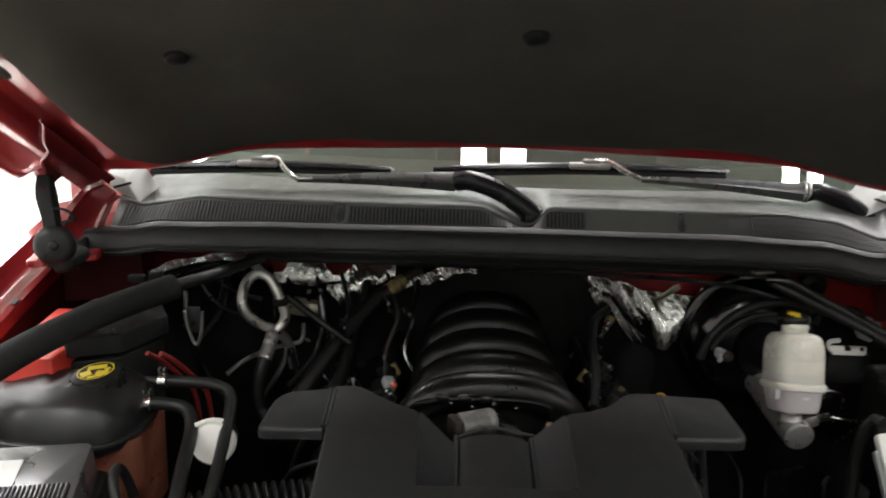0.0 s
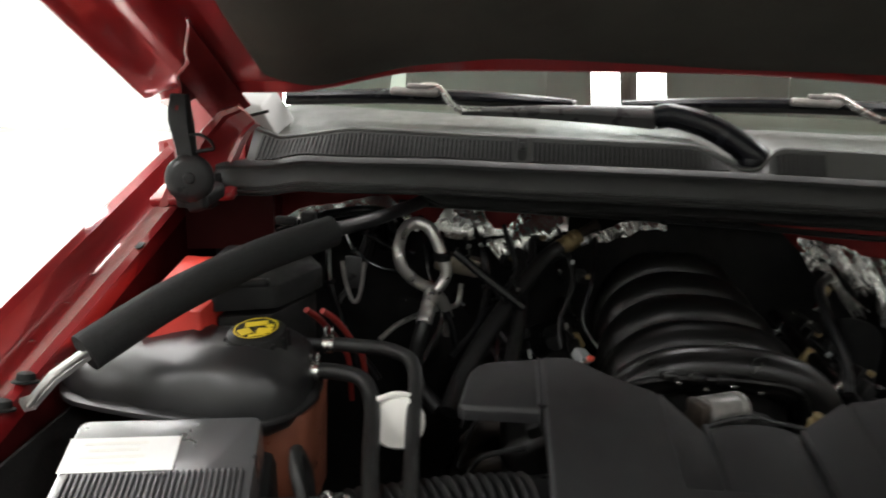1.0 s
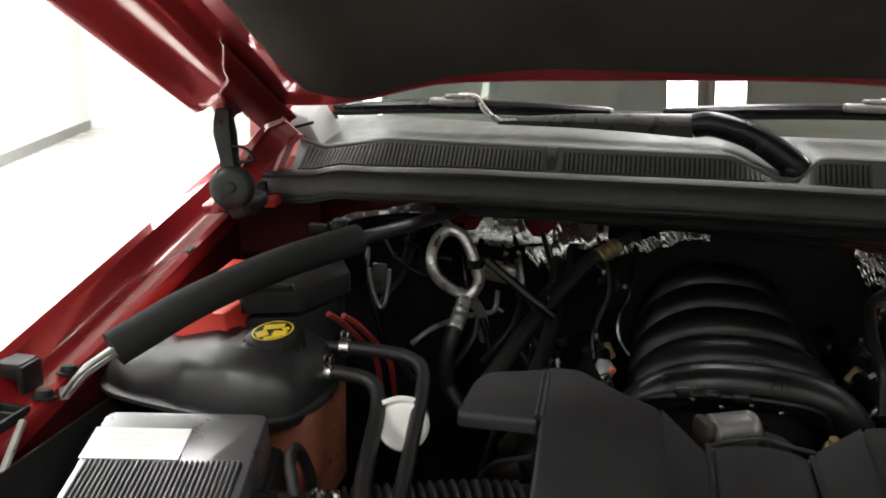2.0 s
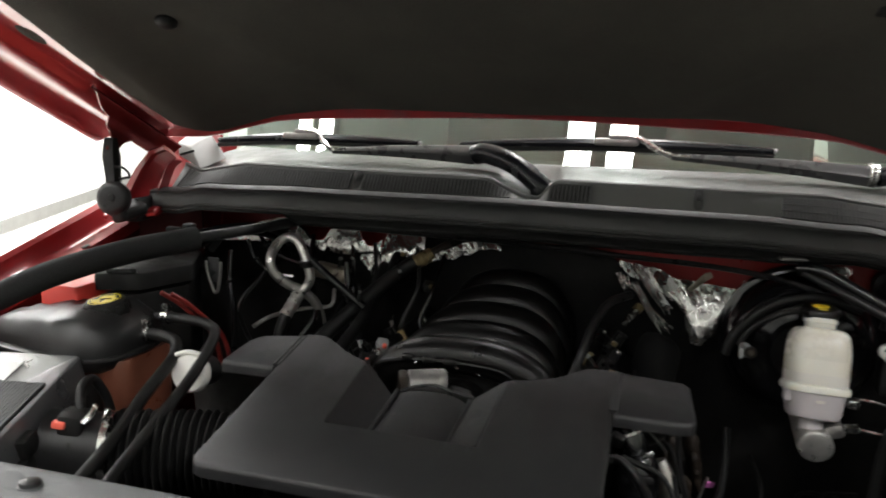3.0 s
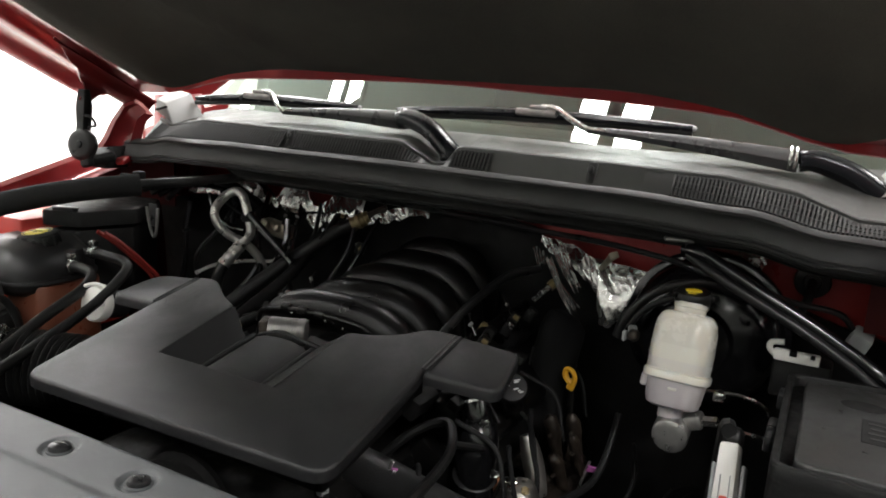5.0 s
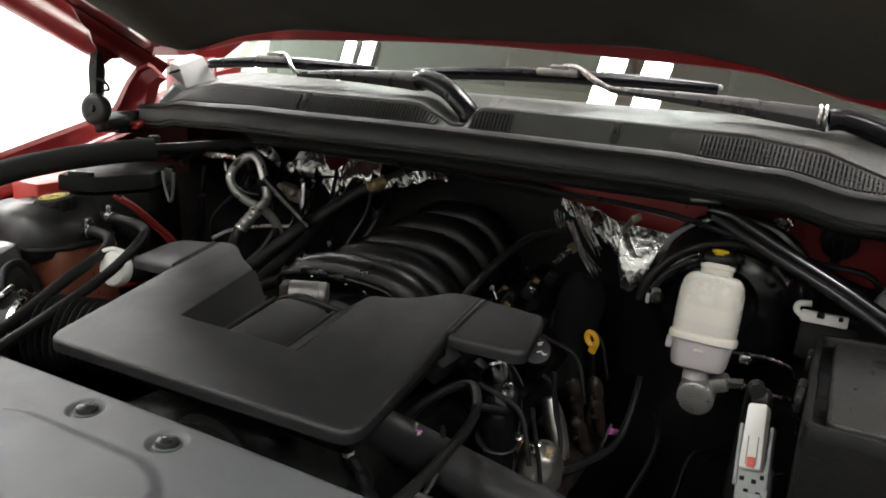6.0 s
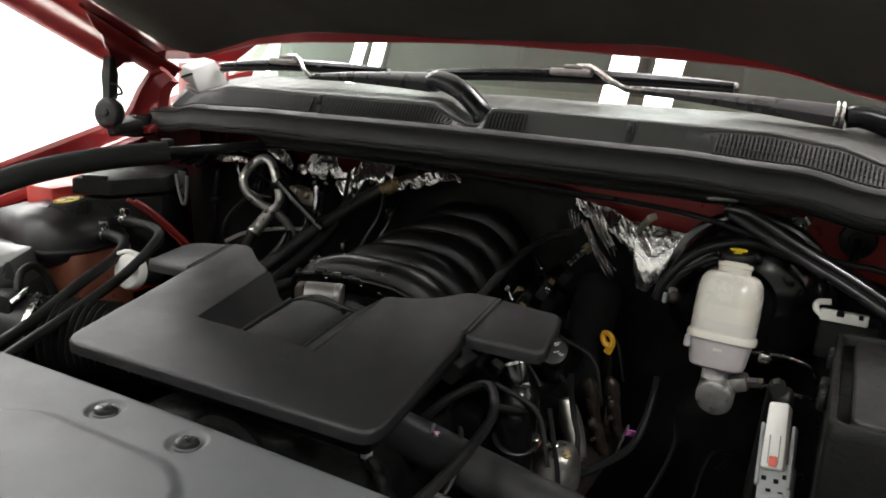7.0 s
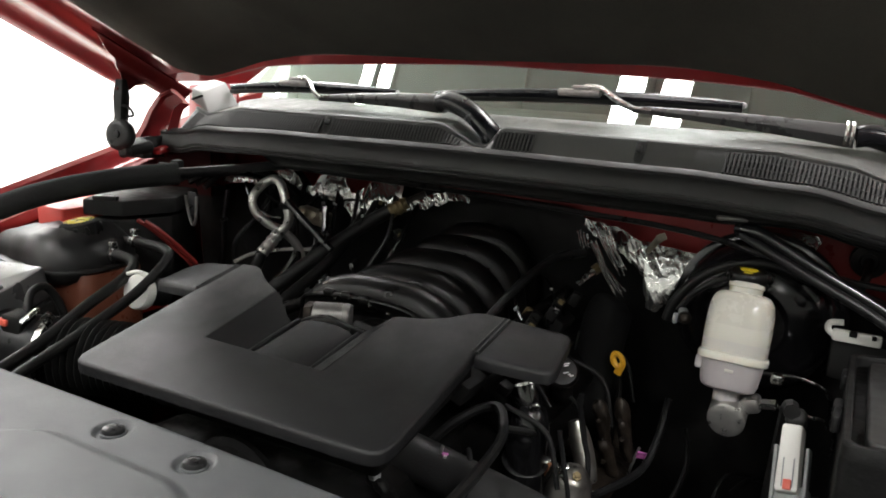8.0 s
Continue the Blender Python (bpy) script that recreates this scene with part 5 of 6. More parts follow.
for k in range(12):
    a = 2 * math.pi * k / 12
    part("cap_grip", move(rbox(0.005, 0.007, 0.018, 0.0015, at=(0.035 * math.cos(a), 0.035 * math.sin(a), -0.005), rot=(0, 0, math.degrees(a))), capm), MATTE, tcap)
rows = [[(r * math.cos(a), r * math.sin(a), 0.0122) for a in [2 * math.pi * k / 28 for k in range(28)]] for r in (0.0255, 0.0235)]
part("print_ring", move(loft(rows, closed=True, caps=False), capm), YELLOW, tcap, "yellow printed ring")
for k, (dx, dy, w, h, r) in enumerate(((0, 0.011, 0.026, 0.011, 0), (-0.012, -0.006, 0.014, 0.015, 25), (0.010, -0.008, 0.018, 0.011, -12), (0.002, -0.0165, 0.020, 0.005, 8), (0.016, 0.002, 0.008, 0.007, 30))):
    part("print_mark", move(rbox(w, h, 0.0012, 0.0003, 1, at=(dx, dy, 0.0118), rot=(0, 0, r)), capm), YELLOW, tcap, "yellow printed mark")


def hose(name, label, pts, r, start, clamp=True, mat=RUBBER):
    h = thing(name, label, "hose", "hoses", at=start)
    part("hose", tube(pts, r, 12), mat, h)
    if clamp:
        a, b = Vector(pts[0]), Vector(pts[1])
        q = (b - a).normalized().to_track_quat("Z", "Y").to_matrix().to_4x4()
        part("clamp", lathe([(r + 0.0006, -0.007), (r + 0.0030, -0.006), (r + 0.0030, 0.006), (r + 0.0006, 0.007)], 18, Matrix.Translation(a.lerp(b, 0.22)) @ q), STEEL, h, "bright spring clamp")
        part("clamp_ears", join(rbox(0.003, 0.012, 0.014, 0.001, at=a.lerp(b, 0.22) + Vector((-0.004, 0, r + 0.007))), rbox(0.003, 0.012, 0.014, 0.001, at=a.lerp(b, 0.22) + Vector((0.004, 0, r + 0.007)))), STEEL, h)
        part("nipple", tube([a - (b - a) * 0.5, a.lerp(b, 0.1)], r * 0.7, 10), SATIN, h)
    return h


hose("coolant_hose", "black rubber coolant hose with a spring clamp", [(-0.452, 1.008, 1.146), (-0.41, 1.008, 1.146), (-0.362, 1.008, 1.142), (-0.335, 0.985, 1.130), (-0.328, 0.91, 1.088), (-0.318, 0.80, 1.052), (-0.300, 0.70, 1.030), (-0.28, 0.58, 1.00)], 0.0088, (-0.45, 1.0, 1.14))
hose("coolant_hose", "black rubber coolant hose with a spring clamp", [(-0.458, 0.968, 1.126), (-0.43, 0.968, 1.128), (-0.395, 0.965, 1.122), (-0.378, 0.935, 1.105), (-0.366, 0.85, 1.077), (-0.350, 0.76, 1.045), (-0.335, 0.66, 1.02), (-0.32, 0.58, 1.0)], 0.0096, (-0.45, 0.97, 1.12))

# white capped valve beside the bellows
valve = thing("purge_valve", "white plastic valve canister beside the intake hose", "valve", at=(-0.34, 0.95, 1.05))
vm = pose(-0.348, 0.942, 1.083, 76, 0, 4)
part("face", lathe([(0.010, 0.012), (0.028, 0.012), (0.031, 0.008), (0.031, -0.004), (0.027, -0.008)], 28, vm), WHITE, valve, "round white face")
part("can", lathe([(0.024, -0.008), (0.024, -0.05), (0.018, -0.055)], 20, vm), SATIN, valve)
part("spout", tube([(-0.372, 0.935, 1.112), (-0.352, 0.94, 1.118), (-0.335, 0.95, 1.112)], 0.0035, 8), WHITE, valve)

# ---------------------------------------------------------------- air filter box and intake pipe
airbox = thing("air_filter_box", "black ribbed air filter box with a white label", "air filter box", at=(-0.55, 0.7, 1.0))
BL, BR, FL = Vector((-0.656, 0.824, 1.122)), Vector((-0.485, 0.857, 1.124)), Vector((-0.625, 0.650, 1.075))
AX = (BR - BL).normalized()
AY = (BL - FL).normalized()
AZ = AX.cross(AY).normalized()
BOXM = Matrix.Translation(BL.lerp(BR, 0.5)) @ Matrix((AX, AY, AZ)).transposed().to_4x4()
W = (BR - BL).length
part("lid", move(prism(rounded([(-W / 2 - 0.004, 0.0), (-W / 2 - 0.004, -0.32), (W / 2 + 0.004, -0.32), (W / 2 + 0.004, 0.0)], 0.012), -0.055, -0.001, 0.006, 2), BOXM), LID, airbox, "semi-gloss black lid with a smooth band")
part("lower_box", move(rbox(W + 0.03, 0.34, 0.16, 0.012, at=(0, -0.16, -0.136)), BOXM), MATTE, airbox)
# Thin black sheet puts the grooves' shade into colour under the ribs.
part("rib_shade", move(rbox(W - 0.010, 0.222, 0.0012, 0, at=(0, -0.190, -0.0004)), BOXM), MATTE, airbox, "dark sheet for the shade between the ribs")
for k in range(30):
    x = -W / 2 + 0.008 + (W - 0.016) * k / 29
    part("lid_rib", move(rbox(0.0034, 0.225, 0.008, 0.0012, 1, at=(x, -0.190, 0.000)), BOXM), LID, airbox)
label_ = part("label", move(rbox(0.105, 0.046, 0.0012, 0.0005, 1, at=(-0.038, -0.052, 0.0)), BOXM), PAPER, airbox, "white paper label with grey print")
for k in range(4):
    part("print_bar", move(rbox(0.06 - 0.012 * (k % 2), 0.0035, 0.0008, 0, at=(-0.045, -0.038 - 0.009 * k, 0.0006)), BOXM), WHITE, label_)
for sx in (-1, 1):
    part("lid_clip", move(rbox(0.018, 0.03, 0.03, 0.004, at=(sx * (W / 2 + 0.008), -0.16, -0.04)), BOXM), STEEL if sx < 0 else MATTE, airbox)
part("prop_rod", tube([(-0.735, 0.782, 1.118), (-0.712, 0.70, 1.07), (-0.690, 0.60, 1.01)], 0.0045, 8), ALU, thing("prop_rod", "thin bare metal rod beside the air box", "rod", at=(-0.7, 0.7, 1.1)))

intake = thing("intake_pipe", "black intake pipe with a ribbed rubber bellows", "intake pipe", at=(-0.35, 0.8, 1.0))
part("pipe", tube([(-0.47, 0.77, 1.02), (-0.43, 0.785, 1.015), (-0.385, 0.80, 1.010)], 0.052, 24), SATIN, intake)
part("bellows", bellows([(-0.375, 0.805, 1.008), (-0.32, 0.83, 1.006), (-0.26, 0.855, 1.004), (-0.20, 0.875, 1.0)], 0.061, 16, 0.20, 28), RUBBER, intake, "ribbed black rubber bellows")
part("cuff", tube([(-0.205, 0.873, 1.0), (-0.15, 0.89, 1.0), (-0.05, 0.92, 1.01), (0.04, 0.94, 1.02)], 0.056, 24), SATIN, intake)
part("clamp", lathe([(0.0545, -0.006), (0.057, -0.005), (0.057, 0.005), (0.0545, 0.006)], 28, pose(-0.383, 0.80, 1.010, 0, 90, 22)), STEEL, intake, "bright worm clamp")
sensor = part("flow_sensor", rbox(0.034, 0.040, 0.030, 0.005, at=(-0.418, 0.768, 1.062), rot=(0, 8, 20)), MATTE, intake, "black sensor plug")
part("lock_tab", rbox(0.018, 0.012, 0.010, 0.002, at=(-0.423, 0.746, 1.066), rot=(0, 8, 20)), REDTAB, sensor, "red locking tab")
part("sensor_clip", tube([(-0.405, 0.79, 1.074), (-0.395, 0.785, 1.082), (-0.388, 0.77, 1.078), (-0.392, 0.755, 1.068)], 0.004, 8), STEEL, sensor)
part("sensor_clip", tube([(-0.39, 0.80, 1.070), (-0.378, 0.79, 1.074), (-0.372, 0.775, 1.068)], 0.005, 8), STEEL, sensor)
part("sensor_lead", tube([(-0.42, 0.782, 1.07), (-0.432, 0.80, 1.098), (-0.438, 0.83, 1.10), (-0.432, 0.85, 1.06), (-0.43, 0.86, 1.0)], 0.0068, 10), RUBBER, sensor, "black corrugated lead")

# ---------------------------------------------------------------- battery corner
battery = thing("battery", "red plastic battery box behind the coolant tank", "battery", at=(-0.63, 1.08, 1.0))
part("case", prism(rounded([(-0.664, 0.965), (-0.586, 0.965), (-0.586, 1.20), (-0.695, 1.20)], 0.006), 0.95, 1.193, 0.005), REDPL, battery, "red plastic case")
fusebox = thing("fuse_box", "black plastic fuse box under the brace bar", "fuse box", at=(-0.54, 1.08, 1.1))
fb = [(-0.583, 1.010), (-0.520, 1.036), (-0.486, 1.130), (-0.53, 1.23), (-0.585, 1.21)]
part("base", prism(rounded(fb, 0.006), 1.02, 1.170, 0.003), MATTE, fusebox)
part("lid", prism(rounded([(-0.587, 1.006), (-0.514, 1.036), (-0.478, 1.135), (-0.535, 1.245), (-0.640, 1.215), (-0.632, 1.085)], 0.008), 1.178, 1.208, 0.006), MATTE, fusebox, "black lid with a folded edge")
part("lid_step", rbox(0.05, 0.012, 0.010, 0.003, at=(-0.548, 1.030, 1.210), rot=(0, 0, 20)), SATIN, fusebox)
for k, dx in enumerate((0.0, 0.021)):
    c = thing("battery_cable", "red insulated battery cable", "cable", "battery cables", at=(-0.46, 1.07, 1.15))
    part("cable", tube([(-0.480 + dx, 1.045, 1.175), (-0.468 + dx, 1.068, 1.155), (-0.452 + dx, 1.11, 1.11), (-0.442 + dx, 1.14, 1.07), (-0.44 + dx, 1.16, 1.0)], 0.0042, 8), CABLE, c)
hook = thing("lifting_hook", "pale metal hook hanging behind the fuse box", "hook", at=(-0.434, 1.137, 1.17))
part("loop", tube([(-0.452, 1.137, 1.215), (-0.448, 1.137, 1.19), (-0.440, 1.137, 1.165), (-0.434, 1.137, 1.158), (-0.428, 1.137, 1.166), (-0.424, 1.137, 1.19), (-0.422, 1.137, 1.215)], 0.0030, 8), PLATE, hook)
part("plate", rbox(0.022, 0.003, 0.045, 0.004, at=(-0.437, 1.139, 1.20)), SATIN, hook)

# braces from the fenders to the firewall
brace = thing("brace_bar", "black fabric-wrapped brace bar over the battery", "brace bar", at=(-0.56, 1.0, 1.2))
part("sleeve", tube([(-0.662, 0.846, 1.184), (-0.65, 0.862, 1.192), (-0.60, 0.93, 1.222), (-0.535, 1.03, 1.245), (-0.468, 1.135, 1.256)], 0.0215, 16), FOAM, brace, "black fabric sleeve")
part("end_plate", loft([[(x - 0.010 * w, y + 0.012 * w, z - 0.003), (x + 0.012 * w, y - 0.012 * w, z - 0.003), (x + 0.012 * w, y - 0.012 * w, z + 0.003), (x - 0.010 * w, y + 0.012 * w, z + 0.003)] for x, y, z, w in ((-0.655, 0.855, 1.188, 0.7), (-0.685, 0.824, 1.165, 0.75), (-0.705, 0.817, 1.140, 0.75), (-0.724, 0.828, 1.130, 0.7))]), PLATE, brace, "worn flattened steel end")
part("end_rib", tube([(-0.650, 0.845, 1.192), (-0.678, 0.812, 1.170), (-0.700, 0.804, 1.142)], 0.003, 6), PLATE, brace)
part("rear_end", tube([(-0.472, 1.13, 1.256), (-0.41, 1.22, 1.262), (-0.36, 1.32, 1.268)], 0.010, 10), SATIN, brace)
part("rear_fitting", join(rbox(0.02, 0.02, 0.022, 0.004, at=(-0.505, 1.165, 1.265)), rbox(0.03, 0.012, 0.012, 0.003, at=(-0.535, 1.16, 1.262))), DARK, brace)
brace2 = thing("brace_bar", "glossy black steel brace bar over the brake booster", "brace bar", at=(0.66, 1.1, 1.2))
part("bar", tube([(0.548, 1.262, 1.266), (0.566, 1.250, 1.268), (0.585, 1.248, 1.262), (0.627, 1.248, 1.240), (0.667, 1.248, 1.220), (0.722, 1.250, 1.193), (0.783, 1.252, 1.160), (0.827, 1.25, 1.134), (0.90, 1.22, 1.09)], 0.0130, 14, 5, flat=0.85), GLOSS, brace2)
part("side_rail", tube([(0.553, 1.252, 1.264), (0.590, 1.236, 1.247), (0.631, 1.236, 1.227), (0.671, 1.236, 1.208), (0.710, 1.236, 1.190), (0.748, 1.236, 1.170), (0.787, 1.238, 1.147), (0.83, 1.238, 1.117)], 0.0070, 12, 5), SATIN, brace2, "satin black rail beside the bar")
part("end_plate", rbox(0.05, 0.04, 0.006, 0.003, at=(0.535, 1.272, 1.282), rot=(0, 0, 20)), PLATE, brace2)

# ---------------------------------------------------------------- air-conditioning pipes, left rear
ac = thing("refrigerant_pipe", "bare aluminium pipe loop with a crimped hose end", "pipe", at=(-0.36, 1.27, 1.1))
part("loop", tube([(-0.338, 1.272, 1.131), (-0.322, 1.279, 1.150), (-0.317, 1.281, 1.168), (-0.326, 1.283, 1.195), (-0.341, 1.288, 1.226), (-0.354, 1.291, 1.237), (-0.371, 1.291, 1.239), (-0.385, 1.278, 1.228), (-0.389, 1.255, 1.204), (-0.382, 1.252, 1.178), (-0.362, 1.264, 1.154), (-0.336, 1.29, 1.132), (-0.318, 1.31, 1.10), (-0.31, 1.32, 1.05)], 0.0092, 12), ALU, ac, "dull aluminium pipe")
part("crimp", tube([(-0.337, 1.274, 1.135), (-0.341, 1.252, 1.116), (-0.345, 1.230, 1.098)], 0.0118, 14, 8, lambda i, c: 1.0 + 0.10 * (1 if (i // 2) % 2 else 0)), ALU, ac, "crimped collar")
part("rubber_hose", tube([(-0.344, 1.232, 1.100), (-0.351, 1.222, 1.072), (-0.355, 1.222, 1.035), (-0.348, 1.225, 1.000), (-0.315, 1.20, 0.975)], 0.0115, 12), RUBBER, ac)
part("thin_pipe", tube([(-0.41, 1.22, 1.072), (-0.385, 1.25, 1.088), (-0.345, 1.30, 1.094), (-0.308, 1.33, 1.094), (-0.299, 1.336, 1.098), (-0.296, 1.34, 1.108), (-0.295, 1.342, 1.130)], 0.0042, 8), ALU, ac, "thin bare pipe")
part("junction", join(rbox(0.075, 0.03, 0.03, 0.006, at=(-0.302, 1.346, 1.163), rot=(0, 8, 0)), lathe([(0.008, 0), (0.008, 0.012), (0.005, 0.014)], 8, pose(-0.318, 1.332, 1.170, 60)), lathe([(0.008, 0), (0.008, 0.012), (0.005, 0.014)], 8, pose(-0.288, 1.332, 1.166, 60))), BLOCKMETAL, ac, "bolted tan-grey junction block")
part("collar", lathe([(0.010, -0.007), (0.0145, -0.005), (0.0145, 0.005), (0.010, 0.007)], 14, pose(-0.325, 1.283, 1.192, 10)), MATTE, ac)
heater = thing("heater_hose", "black heater hose with a tan quick coupling", "hose", "hoses", at=(-0.2, 1.3, 1.1))
part("hose", tube([(-0.297, 1.13, 1.005), (-0.277, 1.19, 1.046), (-0.224, 1.28, 1.113), (-0.162, 1.36, 1.174), (-0.135, 1.378, 1.191)], 0.0145, 12), RUBBER, heater)
part("coupling", tube([(-0.137, 1.377, 1.190), (-0.120, 1.388, 1.200), (-0.106, 1.396, 1.209)], 0.0140, 14, 8, lambda i, c: (1.12 if i in (1, 2, 6, 7, 11, 12) else 0.98)), BRASS, heater, "tan ribbed quick coupling")
part("pipe_end", tube([(-0.107, 1.395, 1.208), (-0.075, 1.415, 1.226)], 0.0105, 10), CAST, heater)
hose("heater_hose", "black heater hose beside the intake manifold", [(-0.205, 1.10, 1.03), (-0.215, 1.17, 1.05), (-0.20, 1.27, 1.10), (-0.20, 1.36, 1.16), (-0.21, 1.42, 1.19)], 0.012, (-0.2, 1.2, 1.05), False)
link = thing("wiring_harness", "bundle of black cables along the firewall", "wiring", at=(-0.45, 1.3, 1.25))
for k in range(5):
    part("cable", tube([(-0.56 + 0.012 * k, 1.20 + 0.01 * k, 1.235 - 0.006 * k), (-0.50, 1.24 + 0.012 * k, 1.255 - 0.004 * k), (-0.44, 1.29 + 0.012 * k, 1.258 - 0.007 * k), (-0.405 - 0.012 * k, 1.34 + 0.01 * k, 1.240 - 0.010 * k), (-0.39 - 0.02 * k, 1.39, 1.195 - 0.012 * k)], 0.0055 + 0.0012 * (k % 3), 8), (GLOSS, SATIN, GLOSS, GLOSS, SATIN)[k], link)
part("rod", tube([(-0.305, 1.262, 1.205), (-0.255, 1.265, 1.165), (-0.195, 1.265, 1.122)], 0.0075, 8), GLOSS, link, "black conduit")
for k in range(8):
    x = -0.44 + 0.05 * k + 0.02 * random.random()
    c = thing("hanging_cable", "black cable hanging in front of the firewall", "cable", "firewall cables", at=(x, 1.36, 1.1))
    part("cable", tube([(x, 1.40, 1.20 + 0.03 * random.random()), (x + 0.03 * random.uniform(-1, 1), 1.34, 1.15), (x + 0.06 * random.uniform(-1, 1), 1.30, 1.08), (x + 0.08 * random.uniform(-1, 1), 1.24, 1.0)], random.uniform(0.004, 0.008), 8), random.choice((GLOSS, SATIN, GLOSS, MATTE)), c)
for p in ((-0.225, 1.39, 1.165), (-0.175, 1.40, 1.20), (-0.10, 1.36, 1.15), (-0.13, 1.12, 1.075), (-0.115, 1.16, 1.09)):
    c = thing("plug_connector", "small plug connector among the cables", "connector", "plug connectors", at=p)
    part("shell", rbox(0.020, 0.024, 0.016, 0.003, at=p, rot=(20, 15, 30)), random.choice((MATTE, GREY, SATIN)), c)
    part("collar", rbox(0.008, 0.008, 0.008, 0.002, at=(p[0] + 0.01, p[1] - 0.014, p[2] + 0.004), rot=(20, 15, 30)), REDTAB if p[1] < 1.2 else BRASS, c)

# ---------------------------------------------------------------- foil blankets on the firewall
def crease(x, z, k, rough):
    """Depth of crushed foil: broad billows, a few sharp creases and, where rough, fine slanting crinkles."""
    big = noise.noise((x * 9 + z * 4, z * 8, k))
    fold = abs(noise.noise((x * 20 + z * 10, z * 13 - x * 6, k + 3)))
    fine = abs(noise.noise((x * 95 + z * 55, z * 22 - x * 8, k + 5)))
    return (0.005 + 0.007 * min(1, rough)) * big + (0.003 + 0.007 * min(1, rough)) * fold + 0.009 * rough * fine


def blanket(label, x0, x1, top, low, k, y0, rough, bulge=0.010, nx=60, nz=30, lean=0.35):
    """Foil hung from a wavy top edge and leaning out towards its foot; top, low and rough are tables over x."""
    t = thing("foil_blanket", label, "heat blanket", "foil blankets", at=(x0, y0, top[0][1]))
    crown = max(z for _, z in top)

    def fn(u, v):
        x = x0 + (x1 - x0) * u
        hi, lo = glide(top, x) + 0.002 * noise.noise((x * 60, k, 1)), glide(low, x) + 0.005 * noise.noise((x * 45, k, 4))
        z = hi + (lo - hi) * v
        y = y0 - crease(x, z, k, glide(rough, x)) - bulge * min(1, (hi - lo) / 0.10) ** 1.5 * math.sin(math.pi * v ** 1.8) - lean * (crown - z)
        return (x + 0.003 * noise.noise((x * 20, z * 20, k)), y, z)

    part("foil", sheet(fn, span(0, 1, nx), span(0, 1, nz)), FOIL, t, "crushed silver foil")
    return t


blanket("crushed silver foil beside the brake booster", 0.259, 0.482, [(0.259, 1.222), (0.316, 1.217), (0.371, 1.200), (0.418, 1.195), (0.469, 1.190), (0.482, 1.184)],
        [(0.259, 1.208), (0.29, 1.192), (0.33, 1.176), (0.36, 1.160), (0.380, 1.142), (0.388, 1.112), (0.396, 1.090), (0.412, 1.086), (0.430, 1.104), (0.455, 1.146), (0.473, 1.170), (0.482, 1.176)], 2.0, 1.420, [(0.26, 1.2), (0.33, 1.0), (0.37, 0.7), (0.40, 0.2), (0.48, 0.15)], nx=130, nz=60, lean=0.32)
blanket("small fold of silver foil above the brake booster", 0.464, 0.520, [(0.464, 1.192), (0.478, 1.209), (0.513, 1.212), (0.520, 1.204)], [(0.464, 1.172), (0.48, 1.178), (0.50, 1.184), (0.52, 1.192)], 5.0, 1.402, [(0, 0.3)], nx=30, nz=16, bulge=0.006)
blanket("silver foil sheet behind the brace bar", 0.545, 0.648, [(0.545, 1.250), (0.60, 1.250), (0.648, 1.246)], [(0.545, 1.222), (0.59, 1.200), (0.632, 1.204), (0.648, 1.236)], 19.0, 1.410, [(0.54, 0.1), (0.62, 0.2), (0.648, 0.6)], nx=50, nz=20, bulge=0.006)
blanket("silver foil blanket folded along the firewall lip", -0.610, -0.214, [(-0.61, 1.214), (-0.55, 1.236), (-0.43, 1.258), (-0.395, 1.236), (-0.375, 1.217), (-0.347, 1.217), (-0.327, 1.244), (-0.272, 1.250), (-0.256, 1.224), (-0.246, 1.214), (-0.226, 1.214), (-0.214, 1.228)],
        [(-0.61, 1.200), (-0.50, 1.204), (-0.41, 1.216), (-0.365, 1.200), (-0.295, 1.192), (-0.250, 1.202), (-0.214, 1.204)], 7.0, 1.405, [(-0.61, 0.2), (-0.30, 0.15), (-0.21, 0.4)], nx=110, nz=30, lean=0.30)
blanket("torn silver foil blanket behind the heater hoses", -0.258, -0.125, [(-0.258, 1.196), (-0.218, 1.200), (-0.208, 1.238), (-0.19, 1.252), (-0.125, 1.250)],
        [(-0.258, 1.184), (-0.235, 1.166), (-0.20, 1.174), (-0.16, 1.196), (-0.125, 1.215)], 11.0, 1.412, [(-0.26, 0.7), (-0.22, 0.8), (-0.18, 0.3), (-0.125, 0.2)], nx=80, nz=40, lean=0.30)
blanket("crinkled silver foil behind the intake manifold", -0.110, 0.035, [(-0.110, 1.206), (-0.07, 1.222), (-0.036, 1.238), (0.0, 1.246), (0.035, 1.236)],
        [(-0.110, 1.194), (-0.07, 1.202), (-0.03, 1.214), (0.0, 1.226), (0.035, 1.230)], 23.0, 1.402, [(-0.11, 1.1), (0.03, 1.4)], nx=90, nz=30, lean=0.30)
strips = thing("foil_strip", "gathered folds of silver foil on the blanket's edge", "heat blanket", at=(0.29, 1.40, 1.15))


